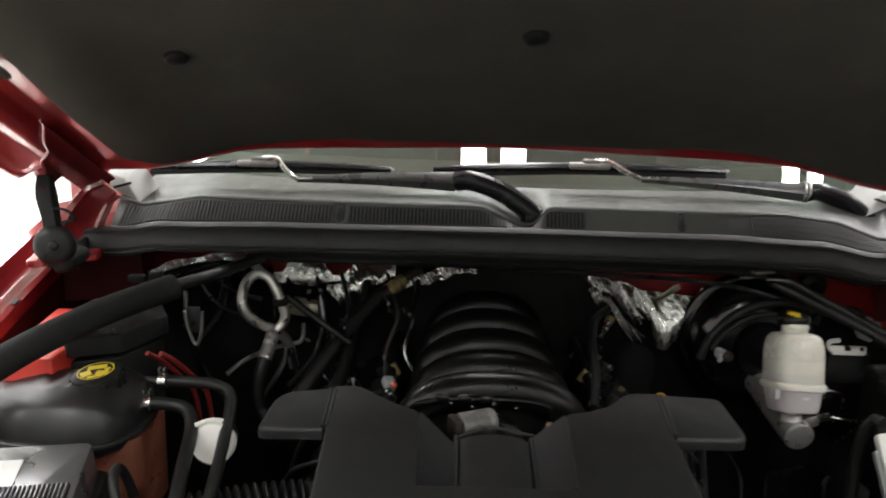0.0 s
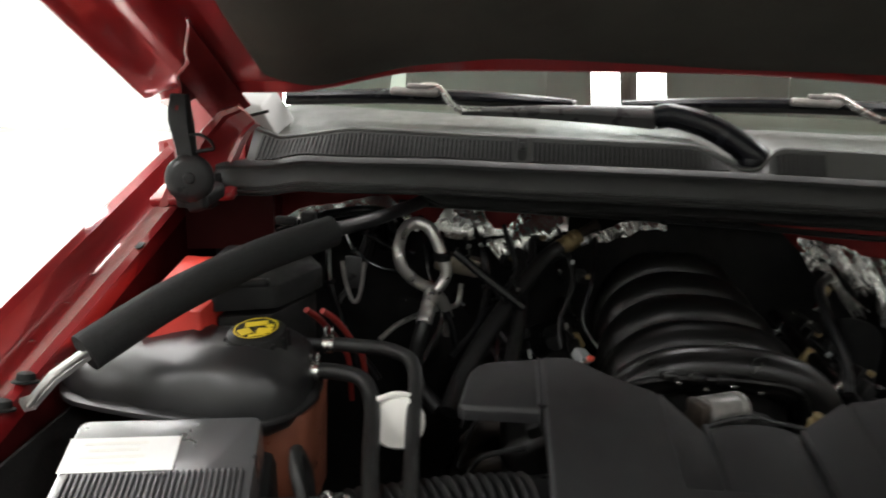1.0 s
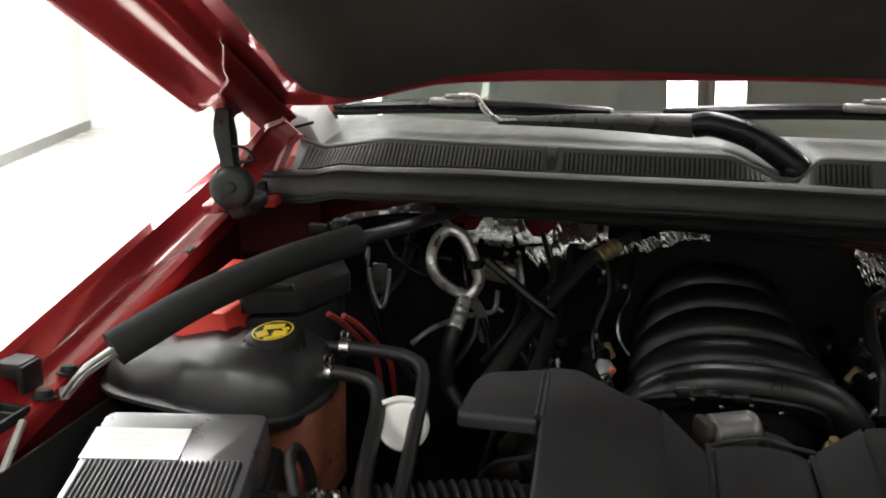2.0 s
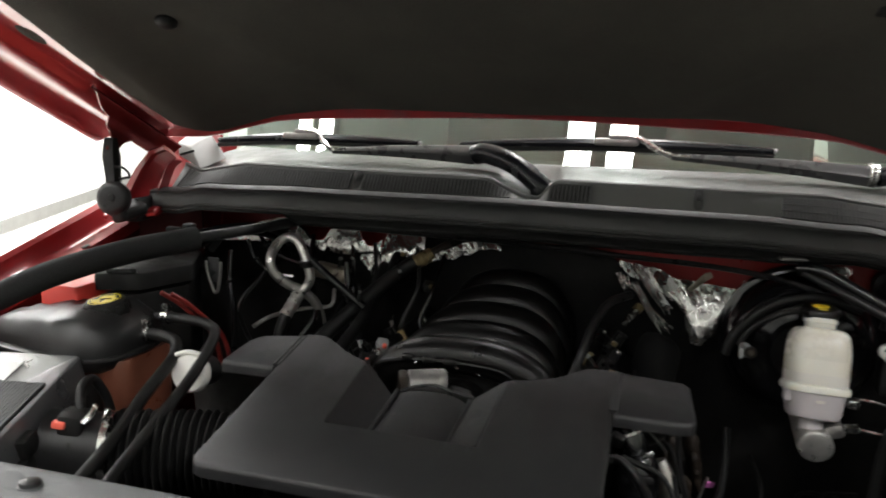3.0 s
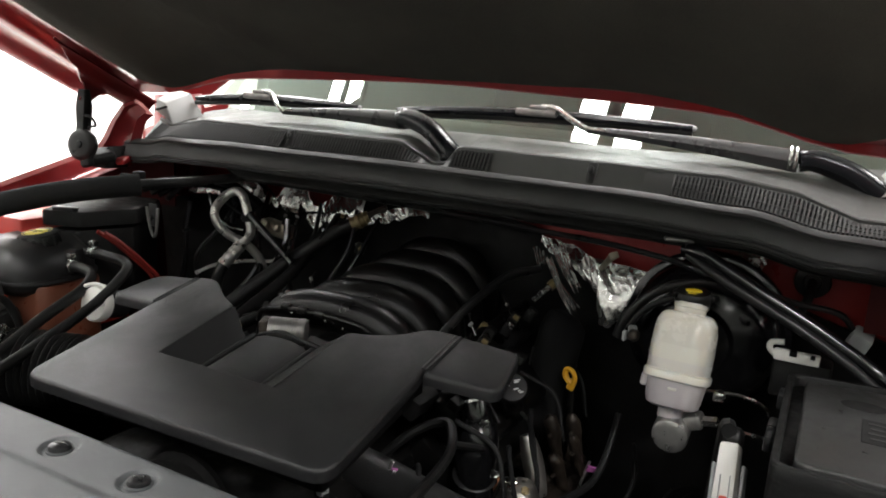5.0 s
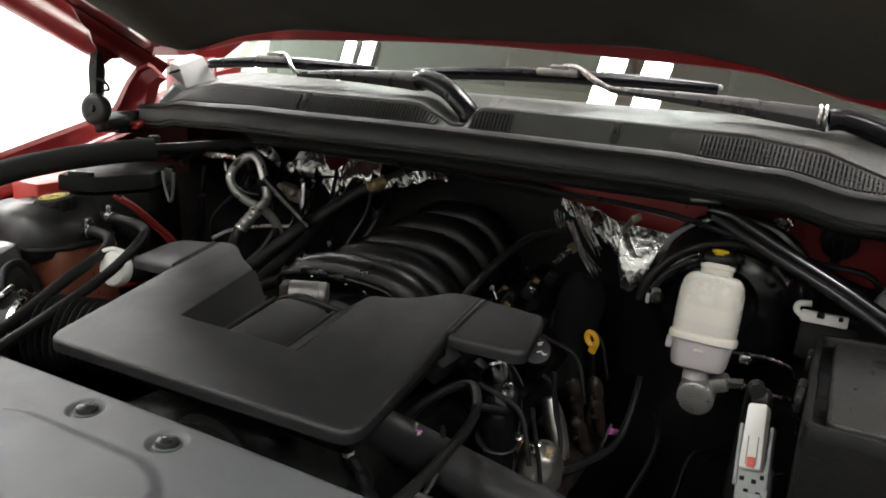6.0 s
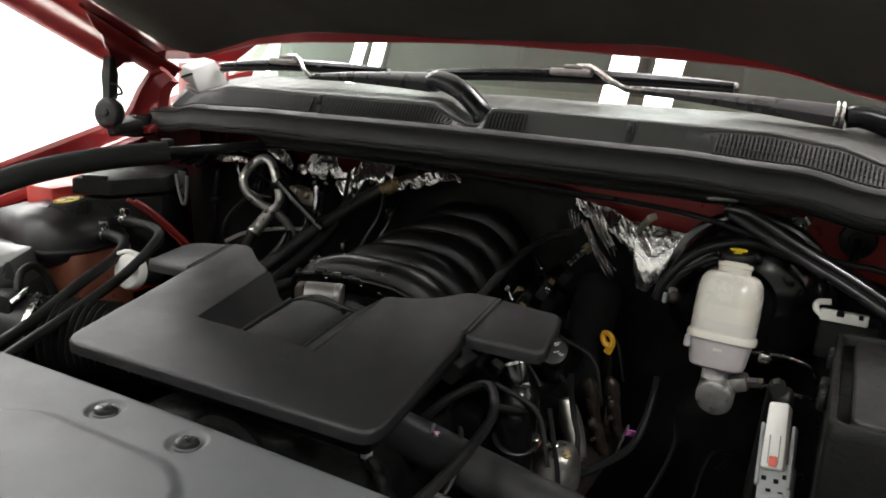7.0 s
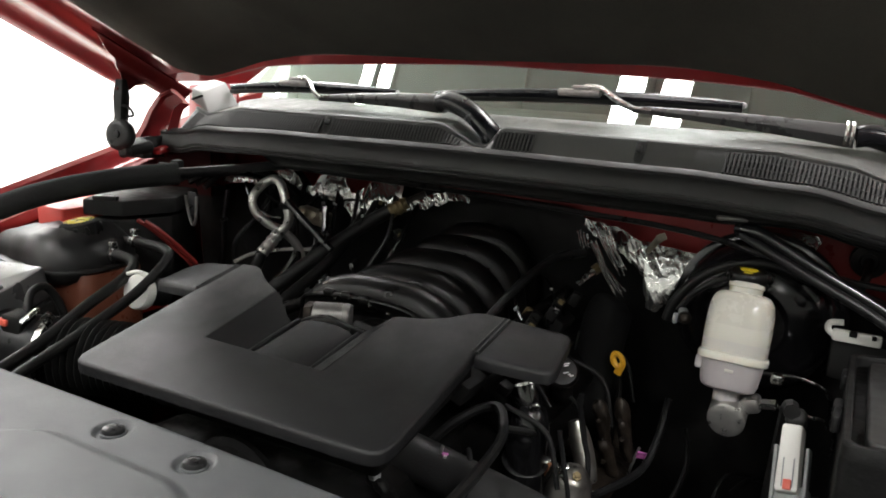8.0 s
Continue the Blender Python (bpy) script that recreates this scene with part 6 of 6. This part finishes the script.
def gathered(count, top_a, top_b, mid_a, mid_b, end_a, end_b, r):
    """Thin folds of foil drawn together, from one line of tops to one line of ends."""
    for k in range(count):
        u = k / (count - 1)
        a, m, b = [Vector(p).lerp(Vector(q), u) for p, q in ((top_a, top_b), (mid_a, mid_b), (end_a, end_b))]
        j = Vector((0.0, 0.004 * math.sin(7.3 * k), 0.006 * math.sin(4.1 * k + 1)))
        part("fold", tube([a - j * 0.4, a.lerp(m, 0.5) + Vector((0.001 * math.sin(5 * k), 0, 0)), m, m.lerp(b, 0.5) - Vector((0.0015 * math.sin(3 * k), 0, 0)), b + j], r, 6, 4, lambda i, c: 0.9 + 0.25 * math.sin(i * 0.9 + 2.1 * k) - 0.35 * (i / c) ** 3, flat=0.6), FOIL, strips)


gathered(4, (0.256, 1.392, 1.206), (0.276, 1.388, 1.203), (0.264, 1.385, 1.190), (0.281, 1.382, 1.188), (0.272, 1.380, 1.172), (0.287, 1.378, 1.176), 0.0024)
gathered(6, (0.284, 1.385, 1.190), (0.296, 1.384, 1.190), (0.311, 1.372, 1.150), (0.323, 1.370, 1.151), (0.344, 1.362, 1.103), (0.364, 1.360, 1.117), 0.0026)
gathered(6, (0.282, 1.396, 1.221), (0.318, 1.394, 1.214), (0.312, 1.380, 1.184), (0.334, 1.378, 1.183), (0.345, 1.368, 1.143), (0.360, 1.366, 1.152), 0.0025)
bracket = thing("firewall_bracket", "small tan bracket bolted to the foil", "bracket", at=(0.417, 1.348, 1.22))
part("arm", tube([(0.386, 1.385, 1.186), (0.397, 1.37, 1.200), (0.408, 1.36, 1.214), (0.416, 1.357, 1.222)], 0.0055, 8, 6, lambda i, c: 0.8 + 0.5 * i / c, flat=0.45), BLOCKMETAL, bracket, "dull tan tab")
part("eye", rbox(0.016, 0.004, 0.012, 0.003, 2, at=(0.415, 1.354, 1.221), rot=(0, -25, 20)), BLOCKMETAL, bracket)
line = thing("firewall_line", "long thin black line running below the cowl seal", "pipe", at=(0.2, 1.33, 1.25))
part("line", tube([(-0.40, 1.33, 1.262), (0.05, 1.33, 1.257), (0.27, 1.33, 1.249), (0.40, 1.33, 1.245), (0.514, 1.33, 1.234), (0.60, 1.32, 1.215), (0.70, 1.30, 1.19)], 0.0048, 8), SATIN, line)
cable = thing("throttle_cable", "black conduit curving round the intake manifold", "cable", at=(0.24, 1.2, 1.1))
part("cable", tube([(0.222, 1.09, 1.09), (0.232, 1.14, 1.122), (0.238, 1.22, 1.148), (0.255, 1.30, 1.170), (0.288, 1.35, 1.176)], 0.0075, 10), SATIN, cable)
for k in range(6):
    y = 1.12 + 0.05 * k
    c = thing("injector_plug", "dark injector plug beside the manifold", "connector", "injector plugs", at=(0.26, y, 1.09))
    part("shell", rbox(0.018, 0.022, 0.024, 0.003, at=(0.258 + 0.012 * (k % 2), y, 1.085), rot=(0, 30, 10)), MATTE, c)
    part("clip", rbox(0.010, 0.006, 0.008, 0.001, at=(0.268 + 0.012 * (k % 2), y - 0.012, 1.094), rot=(0, 30, 10)), (STEEL, BRASS, MATTE)[k % 3], c)
goldrod = thing("sensor_probe", "brass-tipped sensor probe below the foil", "sensor", at=(0.289, 1.373, 1.132))
part("probe", tube([(0.279, 1.356, 1.116), (0.300, 1.385, 1.143)], 0.0055, 8, 6, lambda i, c: 1.0 + 0.3 * (i == 1)), STEEL, goldrod)
part("tip", tube([(0.297, 1.381, 1.139), (0.303, 1.389, 1.146)], 0.009, 8), BRASS, goldrod)

for pts, r in (([(-0.475, 1.36, 1.228), (-0.455, 1.352, 1.205), (-0.415, 1.345, 1.185), (-0.372, 1.34, 1.176)], 0.005), ([(-0.492, 1.34, 1.216), (-0.470, 1.335, 1.178), (-0.425, 1.33, 1.152), (-0.38, 1.33, 1.150)], 0.0042),
               ([(-0.505, 1.30, 1.20), (-0.498, 1.28, 1.14), (-0.470, 1.25, 1.08), (-0.44, 1.20, 1.03)], 0.006), ([(-0.262, 1.33, 1.19), (-0.252, 1.31, 1.14), (-0.262, 1.27, 1.09), (-0.30, 1.22, 1.05)], 0.007)):
    c = thing("hanging_cable", "black cable hanging in front of the firewall", "cable", "firewall cables", at=pts[0])
    part("cable", tube(pts, r, 8), GLOSS, c)
    part("tie", tube([Vector(pts[1]) + Vector((-0.001, 0, 0.003)), Vector(pts[1]) + Vector((0.001, 0, -0.003))], r * 1.35, 8), SATIN, c)

# small clips and plugs scattered among the cables
for k in range(18):
    left = k % 2 == 0
    p = (random.uniform(-0.31, -0.10), random.uniform(1.22, 1.40), random.uniform(1.06, 1.20)) if left else (random.uniform(0.225, 0.30), random.uniform(1.08, 1.36), random.uniform(1.05, 1.13))
    c = thing("wire_clip", "small bright clip among the dark cables", "clip", "wire clips", at=p)
    rot = (random.uniform(0, 90), random.uniform(0, 90), random.uniform(0, 180))
    part("clip", rbox(random.uniform(0.006, 0.016), random.uniform(0.004, 0.008), 0.005, 0.0015, at=p, rot=rot), random.choice((STEEL, PLATE, PLATE, GREY, MATTE)), c)
    part("wire", tube([(p[0] - 0.02 * random.random(), p[1] + 0.02, p[2] + 0.010), (p[0], p[1] + 0.004, p[2]), (p[0] + 0.02 * random.random(), p[1] - 0.012, p[2] - 0.014)], random.uniform(0.002, 0.0035), 6), random.choice((GLOSS, DARK, DARK)), c)

# ---------------------------------------------------------------- brake booster, cylinder and reservoir
booster = thing("brake_booster", "gloss black round brake booster on the firewall", "brake booster", at=(0.575, 1.36, 1.12))
bm_ = pose(0.572, 1.395, 1.118, 90, 0, 0)
part("shell", lathe([(0.120, -0.03), (0.126, 0.0), (0.126, 0.012), (0.119, 0.017), (0.117, 0.045), (0.110, 0.062), (0.090, 0.076), (0.055, 0.084), (0.050, 0.100)], 48, bm_), GLOSS, booster)
part("rim", lathe([(0.124, -0.002), (0.131, 0.002), (0.131, 0.012), (0.124, 0.016)], 48, bm_), GLOSS, booster)
for a in (35, 145, 250):
    part("boss", move(lathe([(0.016, 0.060), (0.014, 0.078), (0.006, 0.080)], 14, Matrix.Translation((0.072 * math.cos(radians(a)), 0.072 * math.sin(radians(a)), 0))), bm_), GLOSS, booster)
part("check_valve", join(rbox(0.014, 0.030, 0.018, 0.004, at=(0.482, 1.265, 1.124), rot=(0, 0, 15)), rbox(0.006, 0.010, 0.016, 0.002, at=(0.474, 1.250, 1.122))), GREY, booster, "pale plastic check valve")
part("valve_mark", lathe([(0.009, -0.006), (0.010, 0.0), (0.007, 0.006), (0.003, 0.008)], 14, pose(0.488, 1.250, 1.125, 80)), CAST, booster)
hose("vacuum_hose", "black vacuum hose arching over the brake booster", [(0.452, 1.29, 1.105), (0.459, 1.29, 1.130), (0.474, 1.29, 1.156), (0.504, 1.29, 1.188), (0.541, 1.29, 1.208), (0.590, 1.29, 1.217), (0.65, 1.30, 1.20)], 0.0080, (0.45, 1.3, 1.1), False)
hose("vacuum_hose", "thin black vacuum hose arching over the brake booster", [(0.470, 1.285, 1.125), (0.486, 1.285, 1.152), (0.514, 1.285, 1.176), (0.550, 1.285, 1.192), (0.60, 1.285, 1.196)], 0.0050, (0.45, 1.3, 1.1), False)

master = thing("brake_master_cylinder", "cast aluminium brake master cylinder", "brake cylinder", at=(0.585, 1.2, 1.03))
part("barrel", tube([(0.580, 1.142, 1.028), (0.576, 1.22, 1.040), (0.573, 1.31, 1.055)], 0.0250, 20), ALU, master)
part("end_plug", lathe([(0.0248, -0.004), (0.0248, 0.002), (0.021, 0.004), (0.004, 0.0042)], 24, pose(0.5805, 1.139, 1.0277, 98)), ALU, master, "round machined end plug")
part("boss", rbox(0.026, 0.030, 0.022, 0.006, at=(0.606, 1.165, 1.048), rot=(0, -20, 0)), PLATE, master)
part("line_nut", lathe([(0.008, 0), (0.008, 0.02), (0.005, 0.022)], 6, pose(0.618, 1.16, 1.052, 0, 80)), STEEL, master)
part("brake_line", tube([(0.638, 1.16, 1.054), (0.67, 1.16, 1.050), (0.70, 1.17, 1.045), (0.71, 1.20, 1.02), (0.71, 1.26, 0.96)], 0.003, 6), STEEL, master)
part("brake_line", tube([(0.61, 1.22, 1.075), (0.66, 1.22, 1.078), (0.695, 1.23, 1.06), (0.70, 1.26, 1.0)], 0.003, 6), STEEL, master)
part("side_port", rbox(0.016, 0.02, 0.014, 0.003, at=(0.632, 1.19, 1.083)), STEEL, master)

res = thing("brake_reservoir", "milky white brake fluid reservoir with a black cap", "reservoir", at=(0.577, 1.18, 1.05))
rm = pose(0.574, 1.165, 1.076, -15, 2, 4) @ Matrix.Diagonal((0.97, 0.97, 1, 1))
part("upper_body", lathe([(0.0445, 0.074), (0.0440, 0.090), (0.0430, 0.100), (0.0410, 0.108), (0.0378, 0.1140), (0.0335, 0.1178), (0.028, 0.1196), (0.021, 0.1200)], 40, rm, 1.0, 1.10, 3.0), MILKY, res, "milky translucent upper body")
# Bright band: light on the wall is painted in, beside the fluid.
part("lit_fluid_wall", lathe([(0.0443, 0.053), (0.0447, 0.064), (0.0445, 0.074)], 40, rm, 1.0, 1.10, 3.0), MILKY_LIT, res, "cream wall with fluid and light both in its colour")
part("lower_wall", lathe([(0.0438, 0.037), (0.0441, 0.045), (0.0443, 0.053)], 40, rm, 1.0, 1.10, 3.0), MILKY_GREYER, res, "greyer milky wall above the rim")
# Rim brightness is put in with the same paler plastic.
part("rim", lathe([(0.0432, 0.025), (0.0466, 0.026), (0.0474, 0.031), (0.0466, 0.0355), (0.0438, 0.038)], 36, rm, 1.0, 1.10, 3.4), MILKY_LIT, res, "raised seam rim")
part("lower_body", lathe([(0.030, -0.014), (0.036, -0.011), (0.0385, -0.004), (0.0405, 0.012), (0.0432, 0.027)], 36, rm, 1.0, 1.10, 3.0), MILKY_LOW, res, "greyish lower body with fluid")
part("neck", lathe([(0.0225, 0.119), (0.0225, 0.127), (0.0240, 0.128), (0.0240, 0.133), (0.0225, 0.133), (0.022, 0.135)], 24, rm), MILKY_LIT, res)
part("foot", lathe([(0.018, -0.030), (0.018, -0.008)], 16, rm), MILKY_LOW, res)
part("side_tab", move(rbox(0.010, 0.022, 0.018, 0.003, at=(-0.042, -0.02, 0.018)), rm), MILKY_LOW, res)
part("level_mark", move(rbox(0.012, 0.002, 0.004, 0.0006, 1, at=(0.0, -0.0455, 0.014)), rm), MILKY, res)
cap_at = Matrix.Translation(rm @ Vector((0, 0.006, 0.139))) @ pose(0, 0, 0, 6, 0, 4)
cap2 = part("cap", move(join(lathe([(0.0245, -0.010), (0.0245, -0.001), (0.026, 0.001), (0.026, 0.009), (0.023, 0.0135), (0.010, 0.014)], 28), rbox(0.058, 0.016, 0.012, 0.005, 3, at=(0, 0, 0.006))), cap_at), RUNNER, res, "black cap with two grip tabs")
part("print_mark", move(lathe([(0.009, 0.0138), (0.009, 0.0150), (0.007, 0.0151)], 20, Matrix.Diagonal((1.3, 0.8, 1, 1))), cap_at), YELLOW, cap2, "yellow printed symbol")
part("print_mark", move(rbox(0.012, 0.003, 0.0012, 0.0004, 1, at=(0, -0.013, 0.0145)), cap_at), YELLOW, cap2)

# ---------------------------------------------------------------- right side boxes and plugs
fuse = thing("fuse_box", "large black fuse box with a clear smoked lid", "fuse box", at=(0.80, 1.05, 1.05))
fo = [(0.712, 1.215), (0.722, 0.905), (0.875, 0.905), (0.875, 1.235)]
part("base", prism(rounded(fo, 0.012), 0.93, 1.118, 0.004), DARK, fuse)
ring = rounded(fo, 0.016)
mid = Vector((sum(p[0] for p in ring) / len(ring), sum(p[1] for p in ring) / len(ring)))


def inset(p, d):
    """The rim's point p drawn inwards by d."""
    q = Vector((p[0], p[1])) - mid
    return mid + Vector((q.x * (1 - d / 0.080), q.y * (1 - d / 0.160)))


part("lid_rim", loft([[(p[0], p[1], 1.116), (p[0], p[1], 1.129), (*inset(p, 0.002), 1.132), (*inset(p, 0.007), 1.132), (*inset(p, 0.009), 1.129), (*inset(p, 0.009), 1.116)] for p in list(ring) + [ring[0]]]), MATTE, fuse, "black raised lid rim")
part("lid_top", prism([tuple(inset(p, 0.023)) for p in ring], 1.110, 1.131, 0.004, 3), LIDTOP, fuse, "dusty smoked lid pane")
part("label_panel", rbox(0.044, 0.072, 0.0012, 0.004, 1, at=(0.826, 1.060, 1.1315)), MATTE, fuse, "darker printed panel")
for k in range(4):
    part("label_bar", rbox(0.026 - 0.004 * (k % 2), 0.005, 0.0008, 0, at=(0.824, 1.082 - 0.015 * k, 1.1325)), LIDTOP, fuse)
part("lid_recess", lathe([(0.020, -0.001), (0.0205, 0.0004), (0.018, 0.0010), (0.004, 0.0006)], 24, pose(0.806, 1.140, 1.1312) @ Matrix.Diagonal((1.3, 0.8, 1, 1))), MATTE, fuse, "oval moulded recess")
for y in (1.14, 1.00):
    part("rim_clip", rbox(0.008, 0.034, 0.020, 0.003, 2, at=(0.7125, y, 1.118)), SATIN, fuse)
part("latch", rbox(0.012, 0.03, 0.035, 0.004, at=(0.712, 1.06, 1.10)), MATTE, fuse)

lever = thing("connector_lever", "white plastic connector lever on the fuse box", "connector", at=(0.71, 1.28, 1.13))
part("bar", rbox(0.062, 0.010, 0.017, 0.003, at=(0.717, 1.278, 1.134)), WHITE, lever)
part("hook", tube([(0.690, 1.278, 1.131), (0.680, 1.278, 1.140), (0.682, 1.278, 1.150), (0.698, 1.278, 1.153)], 0.0045, 8), WHITE, lever)
part("notch", rbox(0.010, 0.012, 0.007, 0.001, at=(0.712, 1.276, 1.139)), DARK, lever)
part("notch", rbox(0.006, 0.012, 0.006, 0.001, at=(0.738, 1.276, 1.139)), DARK, lever)
part("block", rbox(0.08, 0.05, 0.06, 0.006, at=(0.725, 1.31, 1.095)), MATTE, lever, "black connector block")
plug = thing("plug_connector", "grey plug on the fuse box wiring", "connector", at=(0.796, 1.367, 1.145))
part("shell", rbox(0.03, 0.03, 0.04, 0.005, at=(0.792, 1.36, 1.150), rot=(20, 20, 0)), GREY, plug)
part("lead", tube([(0.785, 1.36, 1.165), (0.76, 1.35, 1.19), (0.70, 1.35, 1.195), (0.64, 1.37, 1.20)], 0.005, 8), RUBBER, plug)
grom = thing("firewall_grommet", "round black grommet in the red firewall", "grommet", at=(0.72, 1.44, 1.20))
part("ring", lathe([(0.022, -0.006), (0.028, -0.002), (0.026, 0.010), (0.014, 0.014), (0.012, 0.006)], 22, pose(0.715, 1.447, 1.212, 90)), RUBBER, grom)
part("lead", tube([(0.715, 1.44, 1.212), (0.715, 1.40, 1.195), (0.70, 1.38, 1.15)], 0.007, 8), RUBBER, grom)

conn = thing("module_connector", "white and grey plug connector with a red lock", "connector", at=(0.675, 1.03, 1.0))
cm = pose(0.672, 1.030, 1.045, -8, -10, -6) @ Matrix.Diagonal((0.76, 1, 1, 1))
part("slider", move(prism(rounded([(-0.017, -0.040), (0.017, -0.040), (0.016, 0.040), (-0.014, 0.040)], 0.005), -0.010, 0.010, 0.003), cm @ pose(0, 0, 0, 62)), WHITE, conn, "white slide lock")
for gx in (-0.006, 0.009):
    part("slider_groove", move(rbox(0.0016, 0.034, 0.002, 0.0005, at=(gx, -0.018, 0.0102)), cm @ pose(0, 0, 0, 62)), GREY, conn)
part("lock_tab", move(rbox(0.012, 0.012, 0.006, 0.0015, at=(0.002, -0.032, 0.010)), cm @ pose(0, 0, 0, 62)), REDTAB, conn, "red lock tab")
part("shell", move(join(rbox(0.050, 0.05, 0.024, 0.004, at=(0.003, -0.055, -0.014)), rbox(0.006, 0.075, 0.016, 0.002, at=(-0.022, -0.022, -0.006)), rbox(0.006, 0.075, 0.016, 0.002, at=(0.024, -0.022, -0.006)), rbox(0.036, 0.012, 0.026, 0.003, at=(0.003, -0.072, -0.008))), cm @ pose(0, 0, 0, 62)), GREY, conn, "grey plug shell")
for nx_, ny_ in ((-0.012, -0.050), (0.006, -0.052), (0.018, -0.046), (-0.004, -0.064), (0.014, -0.066)):
    part("shell_slot", move(rbox(0.007, 0.005, 0.003, 0.0005, 1, at=(nx_, ny_, -0.0015)), cm @ pose(0, 0, 0, 62)), DARK, conn, "dark slot in the shell")
part("boot", move(rbox(0.030, 0.024, 0.026, 0.008, 3, at=(0.002, 0.050, -0.004)), cm @ pose(0, 0, 0, 62)), RUBBER, conn, "black rubber boot")
part("lead", tube([(0.665, 1.05, 1.095), (0.66, 1.07, 1.09), (0.655, 1.09, 1.03), (0.65, 1.08, 0.93)], 0.010, 8), RUBBER, conn)
